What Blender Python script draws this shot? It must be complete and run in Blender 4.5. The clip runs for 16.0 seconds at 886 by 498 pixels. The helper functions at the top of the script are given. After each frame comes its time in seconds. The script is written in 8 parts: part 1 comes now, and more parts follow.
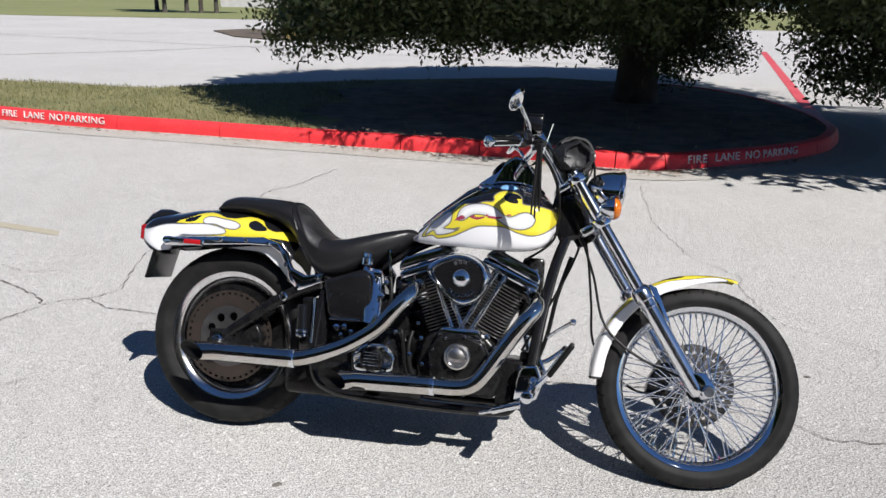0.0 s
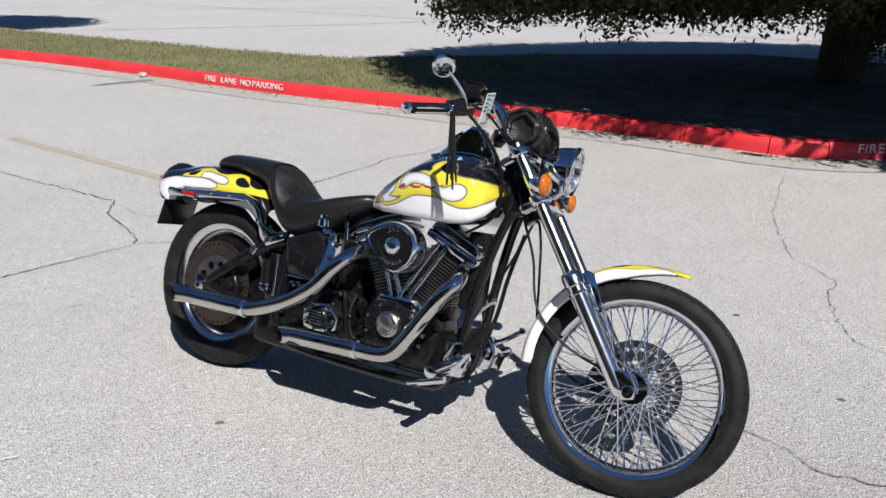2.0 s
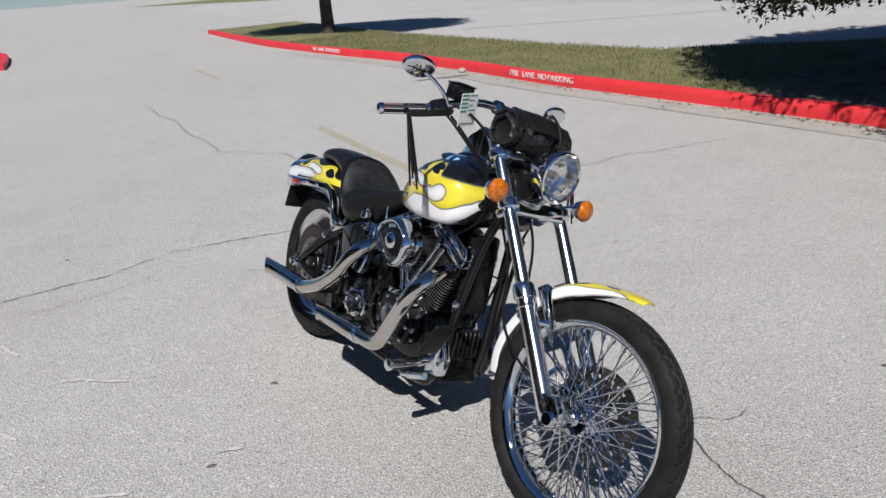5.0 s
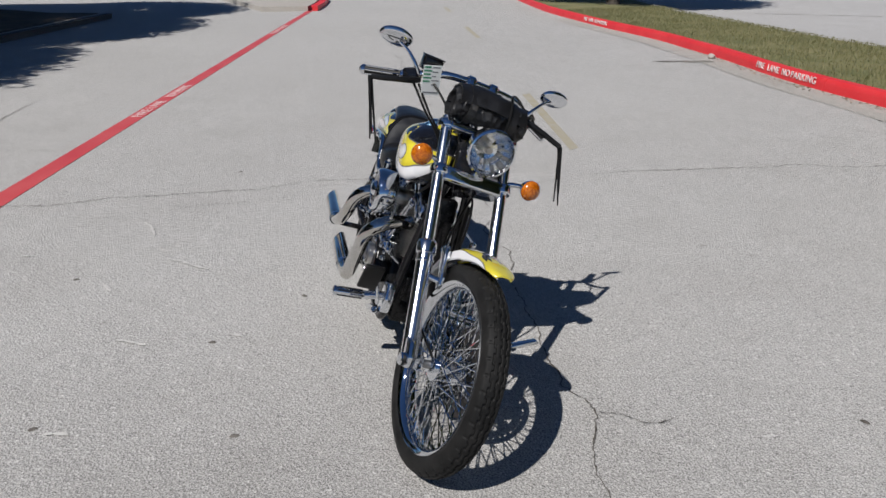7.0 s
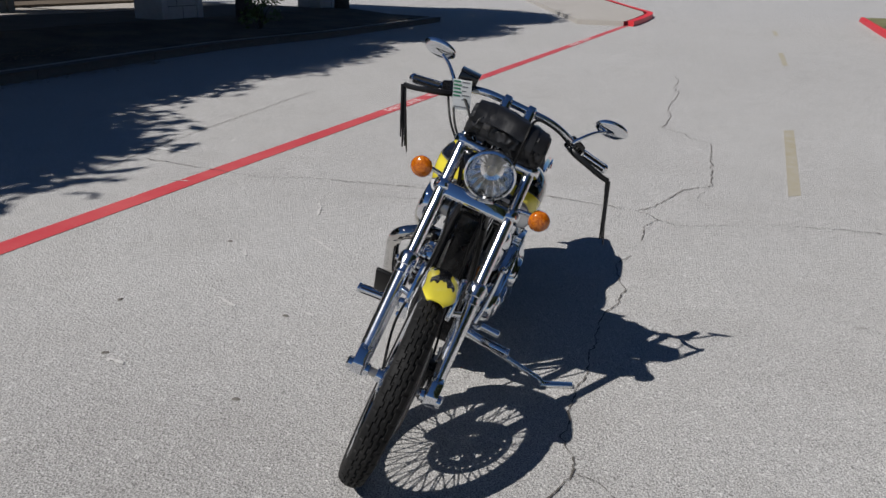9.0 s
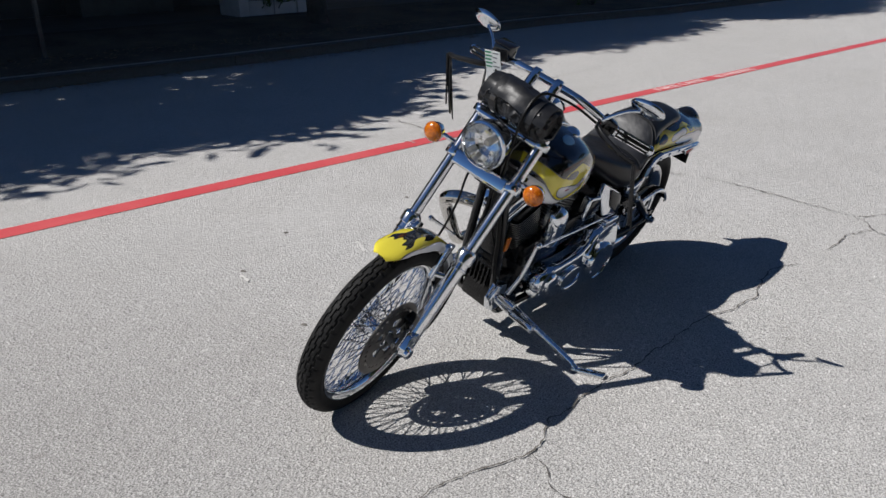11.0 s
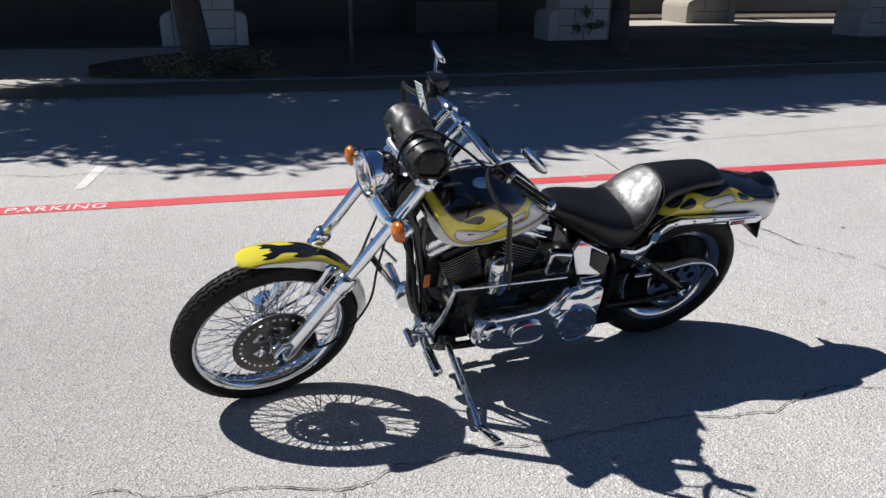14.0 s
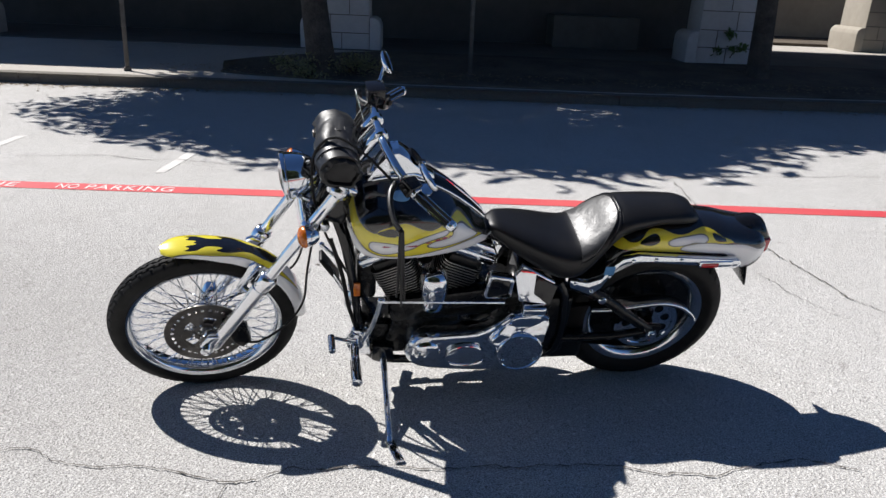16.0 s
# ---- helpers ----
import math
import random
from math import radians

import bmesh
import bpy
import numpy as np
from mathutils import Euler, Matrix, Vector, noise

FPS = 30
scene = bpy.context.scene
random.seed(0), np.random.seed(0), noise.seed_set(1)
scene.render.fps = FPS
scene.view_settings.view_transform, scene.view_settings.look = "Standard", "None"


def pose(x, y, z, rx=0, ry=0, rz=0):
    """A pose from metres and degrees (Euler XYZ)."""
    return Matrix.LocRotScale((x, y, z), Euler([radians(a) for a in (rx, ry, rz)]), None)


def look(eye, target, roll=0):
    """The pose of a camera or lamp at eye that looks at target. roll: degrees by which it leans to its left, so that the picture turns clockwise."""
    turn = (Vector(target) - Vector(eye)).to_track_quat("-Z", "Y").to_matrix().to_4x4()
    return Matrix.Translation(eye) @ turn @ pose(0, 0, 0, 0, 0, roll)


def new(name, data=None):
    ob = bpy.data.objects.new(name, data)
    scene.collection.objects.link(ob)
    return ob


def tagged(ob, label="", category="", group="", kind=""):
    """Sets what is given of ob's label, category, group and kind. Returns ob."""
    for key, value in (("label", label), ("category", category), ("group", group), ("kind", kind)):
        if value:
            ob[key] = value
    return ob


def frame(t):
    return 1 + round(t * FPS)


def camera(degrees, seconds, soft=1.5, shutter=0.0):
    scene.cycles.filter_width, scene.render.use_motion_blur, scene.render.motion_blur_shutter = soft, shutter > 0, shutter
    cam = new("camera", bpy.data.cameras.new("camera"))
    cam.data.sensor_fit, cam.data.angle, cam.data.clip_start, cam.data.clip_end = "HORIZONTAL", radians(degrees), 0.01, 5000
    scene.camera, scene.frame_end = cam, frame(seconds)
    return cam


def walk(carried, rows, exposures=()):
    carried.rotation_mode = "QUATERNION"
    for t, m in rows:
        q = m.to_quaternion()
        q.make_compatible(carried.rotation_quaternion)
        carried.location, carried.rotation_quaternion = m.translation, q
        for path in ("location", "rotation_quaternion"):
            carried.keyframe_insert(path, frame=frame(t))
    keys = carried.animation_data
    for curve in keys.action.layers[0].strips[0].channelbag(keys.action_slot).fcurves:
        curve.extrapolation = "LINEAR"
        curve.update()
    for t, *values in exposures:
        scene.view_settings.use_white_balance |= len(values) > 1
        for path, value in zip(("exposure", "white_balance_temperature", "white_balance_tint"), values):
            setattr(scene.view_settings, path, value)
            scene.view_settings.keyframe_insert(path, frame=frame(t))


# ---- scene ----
cam = camera(60.0, 16.0)
PATH = [
    (0, (-0.011, -0.091, 1.57), (0.001, 1.811, 0.953), 1.3),
    (0.5, (0.205, -0.039, 1.567), (0.053, 1.856, 0.944), -0.8),
    (1, (0.509, -0.044, 1.57), (0.169, 1.82, 0.927), 1.1),
    (1.5, (0.733, -0.004, 1.555), (0.285, 1.829, 0.892), 0.7),
    (2, (0.935, 0.07, 1.549), (0.384, 1.868, 0.867), 0.4),
    (2.5, (1.14, 0.13, 1.549), (0.426, 1.865, 0.856), -0.9),
    (3, (1.398, 0.172, 1.563), (0.532, 1.834, 0.865), -0.4),
    (3.5, (1.555, 0.288, 1.553), (0.607, 1.902, 0.849), 0.2),
    (4, (1.674, 0.447, 1.554), (0.607, 1.964, 0.805), -0.6),
    (4.2, (1.72, 0.492, 1.552), (0.591, 1.97, 0.816), -1.8),
    (6.3, (2.628, 1.154, 1.522), (0.99, 2.056, 0.811), -1.3),
    (6.5, (2.714, 1.233, 1.55), (1.046, 2.057, 0.815), -0.5),
    (7, (2.86, 1.463, 1.539), (1.132, 2.173, 0.824), -0.4),
    (7.5, (2.911, 1.708, 1.517), (1.122, 2.266, 0.818), 0.5),
    (8, (2.973, 1.962, 1.539), (1.115, 2.25, 0.857), -0.8),
    (8.5, (3.049, 2.243, 1.559), (1.176, 2.352, 0.866), -0.1),
    (9, (2.997, 2.492, 1.545), (1.121, 2.43, 0.854), 1.4),
    (9.5, (2.971, 2.754, 1.548), (1.118, 2.44, 0.865), -0.1),
    (9.7, (2.983, 2.886, 1.548), (1.152, 2.485, 0.852), 0.2),
    (11.8, (2.53, 3.981, 1.537), (1.046, 2.841, 0.829), -0.2),
    (12, (2.449, 4.051, 1.539), (0.99, 2.871, 0.846), 0.4),
    (12.5, (2.244, 4.208, 1.546), (0.883, 2.909, 0.867), -0.6),
    (13, (2.09, 4.456, 1.556), (0.86, 3.025, 0.892), -0.3),
    (13.5, (1.94, 4.64, 1.566), (0.809, 3.13, 0.901), 0.6),
    (14, (1.735, 4.713, 1.55), (0.704, 3.143, 0.863), 0.5),
    (14.5, (1.561, 4.778, 1.547), (0.605, 3.16, 0.864), -0.5),
    (15, (1.38, 4.939, 1.569), (0.532, 3.253, 0.908), 0.5),
    (15.5, (1.218, 5.026, 1.575), (0.46, 3.306, 0.893), 1.5),
    (16, (1.025, 5.023, 1.563), (0.336, 3.268, 0.894), 2.5),
]
walk(cam, [(t, look(eye, target, roll)) for t, eye, target, roll in PATH],
     [(0.0, 0.36), (1.0, 0.32), (2.0, 0.23), (3.5, 0.12), (7.0, -0.23), (9.0, -0.33), (9.5, -0.26), (12.0, 0.07), (13.0, 0.20), (14.0, 0.36), (16.0, 0.50)])

# ---- light ----
SUN_AZ, SUN_EL = radians(125.8), radians(51.0)      # the way the shadows fall, and the sun's height
world = bpy.data.worlds.new("world")
scene.world = world
world.use_nodes = True
wn = world.node_tree
sky = wn.nodes.new("ShaderNodeTexSky")
sky.sky_type = 'NISHITA'
sky.sun_disc = False
sky.altitude, sky.air_density, sky.dust_density, sky.ozone_density = 200.0, 0.75, 0.0, 10.0
sky.sun_elevation = SUN_EL
sky.sun_rotation = math.atan2(-math.cos(SUN_AZ), -math.sin(SUN_AZ))
wn.links.new(sky.outputs[0], wn.nodes["Background"].inputs[0])
wn.nodes["Background"].inputs[1].default_value = 0.058
sun_data = bpy.data.lights.new("sun", 'SUN')
sun_data.energy, sun_data.angle, sun_data.color = 5.0, radians(0.53), (1.0, 0.970, 0.942)
sun = new("sun", sun_data)
sun.matrix_world = look((0, 0, 30), (30 * math.cos(SUN_AZ) / math.tan(SUN_EL), 30 * math.sin(SUN_AZ) / math.tan(SUN_EL), 0))


# ---- materials ----
class Mat:
    """A node material with a few short cuts."""

    def __init__(self, name, color=(0.5, 0.5, 0.5), rough=0.5, metal=0.0, coat=0.0, spec=0.5):
        self.m = bpy.data.materials.new(name)
        self.m.use_nodes = True
        self.t = self.m.node_tree
        self.b = self.t.nodes["Principled BSDF"]
        self.b.inputs["Base Color"].default_value = (*color, 1)
        self.b.inputs["Roughness"].default_value = rough
        self.b.inputs["Metallic"].default_value = metal
        self.b.inputs["Coat Weight"].default_value = coat
        self.b.inputs["Coat Roughness"].default_value = 0.03
        self.b.inputs["Specular IOR Level"].default_value = spec
        self._co = None

    def n(self, kind, **kw):
        node = self.t.nodes.new("ShaderNode" + kind)
        for k, v in kw.items():
            node.inputs[k].default_value = v
        return node

    def link(self, a, b):
        self.t.links.new(a, b)

    def co(self, world_space=False):
        if world_space:
            return self.n("NewGeometry").outputs["Position"]
        return self.n("TexCoord").outputs["Object"]

    def noise(self, scale, detail=3.0, rough=0.55, world_space=False, stretch=None):
        no = self.n("TexNoise", Scale=scale, Detail=detail, Roughness=rough)
        c = self.co(world_space)
        if stretch:
            mp = self.n("Mapping")
            mp.inputs["Scale"].default_value = stretch
            self.link(c, mp.inputs[0])
            c = mp.outputs[0]
        self.link(c, no.inputs["Vector"])
        return no.outputs["Fac"]

    def voronoi(self, scale, world_space=False):
        no = self.n("TexVoronoi", Scale=scale)
        self.link(self.co(world_space), no.inputs["Vector"])
        return no

    def ramp(self, fac, stops):
        r = self.n("ValToRGB")
        e = r.color_ramp.elements
        while len(e) < len(stops):
            e.new(0.5)
        for el, (p, c) in zip(e, stops):
            el.position = p
            el.color = (*c, 1) if len(c) == 3 else c
        self.link(fac, r.inputs[0])
        return r.outputs[0]

    def mix(self, fac, a, b, mode='MIX'):
        x = self.t.nodes.new("ShaderNodeMix")
        x.data_type, x.blend_type = 'RGBA', mode
        for v, s in ((fac, x.inputs[0]), (a, x.inputs[6]), (b, x.inputs[7])):
            if isinstance(v, bpy.types.NodeSocket):
                self.link(v, s)
            elif isinstance(v, tuple):
                s.default_value = (*v, 1)
            else:
                s.default_value = v
        return x.outputs[2]

    def math(self, op, a, b=0.0):
        x = self.n("Math")
        x.operation = op
        for v, s in ((a, x.inputs[0]), (b, x.inputs[1])):
            if isinstance(v, bpy.types.NodeSocket):
                self.link(v, s)
            else:
                s.default_value = v
        return x.outputs[0]

    def color(self, s):
        self.link(s, self.b.inputs["Base Color"])
        return self

    def rough(self, s):
        self.link(s, self.b.inputs["Roughness"])
        return self

    def bump(self, s, strength=0.3, dist=0.002):
        bn = self.n("Bump", Strength=strength, Distance=dist)
        self.link(s, bn.inputs["Height"])
        self.link(bn.outputs[0], self.b.inputs["Normal"])
        return self


def varied(name, c1, c2, scale, rough=0.5, metal=0.0, coat=0.0, bump=0.0, bscale=None, dist=0.002, world_space=False, r2=None):
    """Two colours mixed by a coarse and a fine noise, with relief."""
    k = Mat(name, c1, rough, metal, coat)
    a = k.noise(scale, 4.0, 0.6, world_space)
    f = k.noise(scale * 9, 3.0, 0.6, world_space)
    fac = k.math('ADD', k.math('MULTIPLY', a, 0.7), k.math('MULTIPLY', f, 0.3))
    k.color(k.ramp(fac, [(0.36, c1), (0.64, c2)]))
    if r2 is not None:
        k.rough(k.ramp(a, [(0.35, (rough,) * 3), (0.65, (r2,) * 3)]))
    if bump:
        k.bump(k.noise(bscale or scale * 9, 4.0, 0.6, world_space), bump, dist)
    return k.m


def pavement_mat(name, lo, mid, hi, tint, worn=None):
    k = Mat(name, mid, 0.88, spec=0.3)
    sp = k.voronoi(85, True)                       # pebbles of the aggregate
    spec = k.ramp(sp.outputs["Color"], [(0.0, lo), (0.35, mid), (0.75, mid), (1.0, hi)])
    fine = k.noise(170, 3.0, 0.7, True)
    c = k.mix(0.55, spec, k.ramp(fine, [(0.41, lo), (0.59, hi)]))
    big = k.noise(0.22, 5.0, 0.6, True)
    mid_n = k.noise(1.9, 5.0, 0.65, True)
    c = k.mix(k.math('MULTIPLY', k.ramp(big, [(0.35, (0, 0, 0)), (0.7, (1, 1, 1))]), 0.45), c, tint, 'MULTIPLY')
    c = k.mix(k.math('MULTIPLY', k.ramp(mid_n, [(0.45, (0, 0, 0)), (0.75, (1, 1, 1))]), 0.30), c, (0.72, 0.70, 0.68), 'MULTIPLY')
    spots = k.noise(7.0, 2.0, 0.5, True)
    c = k.mix(k.math('MULTIPLY', k.ramp(spots, [(0.70, (0, 0, 0)), (0.76, (1, 1, 1))]), 0.35), c, (0.45, 0.42, 0.4), 'MULTIPLY')
    if worn:                                       # middle of a broad soft-edged tract of darker concrete
        dist = k.n("VectorMath")
        dist.operation = 'DISTANCE'
        k.link(k.co(True), dist.inputs[0])
        dist.inputs[1].default_value = worn
        d = k.math('ADD', dist.outputs["Value"], k.math('MULTIPLY', k.noise(0.9, 3.0, 0.6, True), 1.6))
        c = k.mix(k.ramp(k.math('MULTIPLY', d, 0.25), [(0.30, (1, 1, 1)), (0.85, (0, 0, 0))]), c, (0.77, 0.765, 0.76), 'MULTIPLY')
    k.color(c)
    h = k.math('ADD', sp.outputs["Distance"], k.math('MULTIPLY', fine, 0.6))
    k.bump(h, 0.75, 0.005)
    return k.m


M_PAVE = pavement_mat("worn_concrete", (0.11, 0.106, 0.10), (0.42, 0.41, 0.395), (0.86, 0.845, 0.82), (0.86, 0.85, 0.84), (2.0, 1.3, 0.0))
M_LOT = pavement_mat("pale_lot_concrete", (0.33, 0.32, 0.305), (0.50, 0.487, 0.473), (0.62, 0.61, 0.60), (0.80, 0.79, 0.78))
M_WALK = pavement_mat("sidewalk_concrete", (0.33, 0.31, 0.28), (0.47, 0.44, 0.40), (0.56, 0.53, 0.49), (0.85, 0.82, 0.78))
# darker and browner than the sidewalk concrete
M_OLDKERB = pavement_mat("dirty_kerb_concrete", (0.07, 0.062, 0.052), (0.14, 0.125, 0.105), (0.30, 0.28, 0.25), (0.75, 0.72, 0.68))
M_GUTTER = pavement_mat("gutter_concrete", (0.14, 0.133, 0.12), (0.40, 0.382, 0.352), (0.76, 0.735, 0.69), (0.80, 0.77, 0.72))
M_LITTER = varied("leaf_litter_soil", (0.075, 0.060, 0.050), (0.25, 0.20, 0.165), 3.5, 0.95, bump=0.8, bscale=40, dist=0.02, world_space=True)
# floor below the arcade roof: its shade is put into the colour
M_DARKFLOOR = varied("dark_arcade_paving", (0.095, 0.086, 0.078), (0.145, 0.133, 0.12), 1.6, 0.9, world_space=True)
M_STAIN = varied("dark_silt", (0.12, 0.11, 0.095), (0.30, 0.28, 0.25), 3.0, 0.95, world_space=True)
M_CRACK = varied("crack_dark", (0.06, 0.052, 0.043), (0.17, 0.155, 0.14), 22, 0.95, world_space=True)
M_SOIL = varied("dry_soil", (0.060, 0.048, 0.038), (0.15, 0.118, 0.086), 1.4, 0.95, bump=0.6, bscale=30, dist=0.02, world_space=True)
M_GRASSBED = varied("dry_lawn", (0.13, 0.14, 0.055), (0.24, 0.215, 0.10), 1.1, 0.95, bump=0.8, bscale=60, dist=0.02, world_space=True)
M_FIELD = varied("far_lawn", (0.14, 0.165, 0.06), (0.22, 0.22, 0.09), 0.06, 0.95, world_space=True)


def red_paint(name, c1, c2, wear):
    k = Mat(name, c1, 0.55)
    a = k.noise(1.3, 5.0, 0.65, True)
    f = k.noise(38, 4.0, 0.7, True)
    c = k.ramp(a, [(0.35, c1), (0.65, c2)])
    chips = k.math('MULTIPLY', k.ramp(f, [(0.60, (0, 0, 0)), (0.70, (1, 1, 1))]), wear)
    c = k.mix(chips, c, (0.50, 0.40, 0.37))
    k.color(c).bump(k.noise(70, 4.0, 0.6, True), 0.3, 0.003)
    return k.m


M_RED = red_paint("red_kerb_paint", (0.66, 0.022, 0.03), (0.76, 0.045, 0.05), 0.18)
M_REDLINE = red_paint("faded_red_line_paint", (0.54, 0.055, 0.068), (0.60, 0.10, 0.105), 0.36)
M_STENCIL = varied("worn_white_stencil_paint", (0.80, 0.76, 0.74), (0.66, 0.5, 0.48), 14, 0.7, world_space=True)
M_WHITELINE = varied("worn_white_line_paint", (0.66, 0.65, 0.62), (0.5, 0.48, 0.46), 9, 0.8, world_space=True)
M_YELLOWLINE = varied("faded_yellow_line_paint", (0.36, 0.32, 0.22), (0.40, 0.37, 0.31), 6, 0.85, world_space=True)


def leaf_mat(name, c1, c2):
    k = Mat(name, c1, 0.5)
    rnd = k.n("NewGeometry").outputs["Random Per Island"]
    k.color(k.ramp(rnd, [(0.0, c1), (1.0, c2)]))
    k.b.inputs["Transmission Weight"].default_value = 0.0
    tr = k.n("BsdfTranslucent")
    k.link(k.ramp(rnd, [(0.0, c2), (1.0, c1)]), tr.inputs["Color"])
    ms = k.n("MixShader")
    ms.inputs[0].default_value = 0.22
    out = k.t.nodes["Material Output"]
    k.link(k.b.outputs[0], ms.inputs[1])
    k.link(tr.outputs[0], ms.inputs[2])
    k.link(ms.outputs[0], out.inputs[0])
    return k.m


M_LEAF = leaf_mat("oak_leaves", (0.028, 0.043, 0.014), (0.072, 0.10, 0.032))
M_LEAF2 = leaf_mat("shrub_leaves", (0.05, 0.085, 0.02), (0.13, 0.19, 0.05))
M_BLADE = leaf_mat("grass_blades", (0.12, 0.135, 0.05), (0.30, 0.27, 0.14))
M_DRYLEAF = leaf_mat("dry_fallen_leaves", (0.16, 0.11, 0.06), (0.42, 0.33, 0.22))
M_BARK = varied("dark_bark", (0.035, 0.03, 0.026), (0.10, 0.085, 0.07), 5, 0.95, bump=0.9, bscale=26, dist=0.03)
M_WHITESTONE = varied("white_painted_masonry", (0.42, 0.41, 0.40), (0.52, 0.51, 0.50), 1.2, 0.8, bump=0.2, bscale=40, dist=0.004)
M_BEIGEWALL = varied("beige_stucco_wall", (0.30, 0.27, 0.225), (0.38, 0.345, 0.29), 0.7, 0.9, bump=0.25, bscale=60, dist=0.004)
# the shade inside the arcade is put into this dark wall colour
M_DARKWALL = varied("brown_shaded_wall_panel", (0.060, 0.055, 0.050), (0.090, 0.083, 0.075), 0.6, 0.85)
# beige ledge masonry at about half tone, to stand for shade
M_LEDGE = varied("dull_brown_masonry", (0.085, 0.078, 0.068), (0.13, 0.12, 0.105), 0.9, 0.9, bump=0.2, bscale=50, dist=0.004)
M_POST = varied("dull_brown_post_metal", (0.08, 0.075, 0.07), (0.14, 0.13, 0.12), 9, 0.6, metal=0.5)
M_YELLOWPOST = varied("yellow_painted_concrete", (0.62, 0.44, 0.12), (0.72, 0.56, 0.24), 3, 0.8)
M_WHITEPAINT = Mat("white_paint", (0.75, 0.75, 0.74), 0.45).m


# ---- building tools ----
def obj(name, bm, mat, parent=None, label="", m=None, smooth=True, cat="", kind="", group=""):
    """Links a bmesh as one mesh object, a part where it has a parent."""
    me = bpy.data.meshes.new(name)
    bm.normal_update()
    bm.to_mesh(me)
    bm.free()
    for k in (mat if isinstance(mat, (list, tuple)) else (mat,)):
        me.materials.append(k)
    if smooth:
        me.shade_smooth()
        me.set_sharp_from_angle(angle=radians(38))
    ob = new(name, me)
    if parent is not None:
        ob.parent = parent
    if m is not None:
        ob.matrix_basis = m
    return tagged(ob, label, cat, group, kind)


def twin(ob, m, parent=None):
    """Another object on the same mesh."""
    o = bpy.data.objects.new(ob.name.split(".")[0], ob.data)
    scene.collection.objects.link(o)
    o.parent = parent if parent is not None else ob.parent
    o.matrix_basis = m
    for k in ("label", "category", "group", "kind"):
        if k in ob:
            o[k] = ob[k]
    return o


def box(bm, x0, x1, y0, y1, z0, z1, bev=0.0, seg=2, m=None):
    r = bmesh.ops.create_cube(bm, size=1.0)
    vs = r["verts"]
    for v in vs:
        v.co = Vector(((x0 + x1) / 2 + v.co.x * (x1 - x0), (y0 + y1) / 2 + v.co.y * (y1 - y0), (z0 + z1) / 2 + v.co.z * (z1 - z0)))
    if bev:
        es = list({e for v in vs for e in v.link_edges})
        g = bmesh.ops.bevel(bm, geom=es, offset=bev, segments=seg, affect='EDGES', profile=0.5)
        vs = list({v for f in g["faces"] for v in f.verts} | {v for v in vs if v.is_valid})
    if m is not None:
        for v in vs:
            v.co = m @ v.co
    return bm


def prism(bm, outline, y0, y1, bev=0.0, seg=2, m=None):
    """An outline of (x, z), extruded from y0 to y1."""
    a = [bm.verts.new((x, y0, z)) for x, z in outline]
    b = [bm.verts.new((x, y1, z)) for x, z in outline]
    n = len(a)
    area = sum(outline[i][0] * outline[(i + 1) % n][1] - outline[(i + 1) % n][0] * outline[i][1] for i in range(n))
    flip = (area > 0) != (y1 > y0)
    fs = [bm.faces.new(a if not flip else a[::-1]), bm.faces.new(b[::-1] if not flip else b)]
    for i in range(n):
        q = (a[i], b[i], b[(i + 1) % n], a[(i + 1) % n])
        fs.append(bm.faces.new(q if not flip else q[::-1]))
    bmesh.ops.recalc_face_normals(bm, faces=fs)
    vs = a + b
    if bev:
        es = [e for e in {e for v in vs for e in v.link_edges} if len(e.link_faces) == 2]
        g = bmesh.ops.bevel(bm, geom=es, offset=bev, segments=seg, affect='EDGES', profile=0.5)
        vs = list({v for f in g["faces"] for v in f.verts} | {v for v in vs if v.is_valid})
    if m is not None:
        for v in vs:
            v.co = m @ v.co
    return bm


def lathe(bm, profile, seg=48, m=None, closed=False):
    """A profile of (radius, y) turned round the y axis."""
    rings = []
    for r, y in profile:
        if r < 1e-6:
            rings.append([bm.verts.new((0, y, 0))] * seg)
        else:
            rings.append([bm.verts.new((r * math.cos(2 * math.pi * i / seg), y, r * math.sin(2 * math.pi * i / seg))) for i in range(seg)])
    pairs = list(zip(rings, rings[1:])) + ([(rings[-1], rings[0])] if closed else [])
    fs = []
    for a, b in pairs:
        for i in range(seg):
            j = (i + 1) % seg
            q = []
            for v in (a[i], a[j], b[j], b[i]):
                if v not in q:
                    q.append(v)
            if len(q) > 2:
                fs.append(bm.faces.new(q))
    bmesh.ops.recalc_face_normals(bm, faces=fs)
    if m is not None:
        for v in {v for r in rings for v in r}:
            v.co = m @ v.co
    return bm


def smooth_line(pts, per=6, closed=False):
    """A Catmull-Rom line through points of any dimension."""
    ps = [Vector(p) for p in pts]
    n = len(ps)
    out = []
    for i in range(n if closed else n - 1):
        g = lambda k: ps[k % n] if closed else ps[max(0, min(n - 1, k))]
        p0, p1, p2, p3 = g(i - 1), g(i), g(i + 1), g(i + 2)
        for s in range(per):
            t = s / per
            out.append(0.5 * ((2 * p1) + (p2 - p0) * t + (2 * p0 - 5 * p1 + 4 * p2 - p3) * t * t + (3 * p1 - p0 - 3 * p2 + p3) * t ** 3))
    if not closed:
        out.append(ps[-1])
    return out


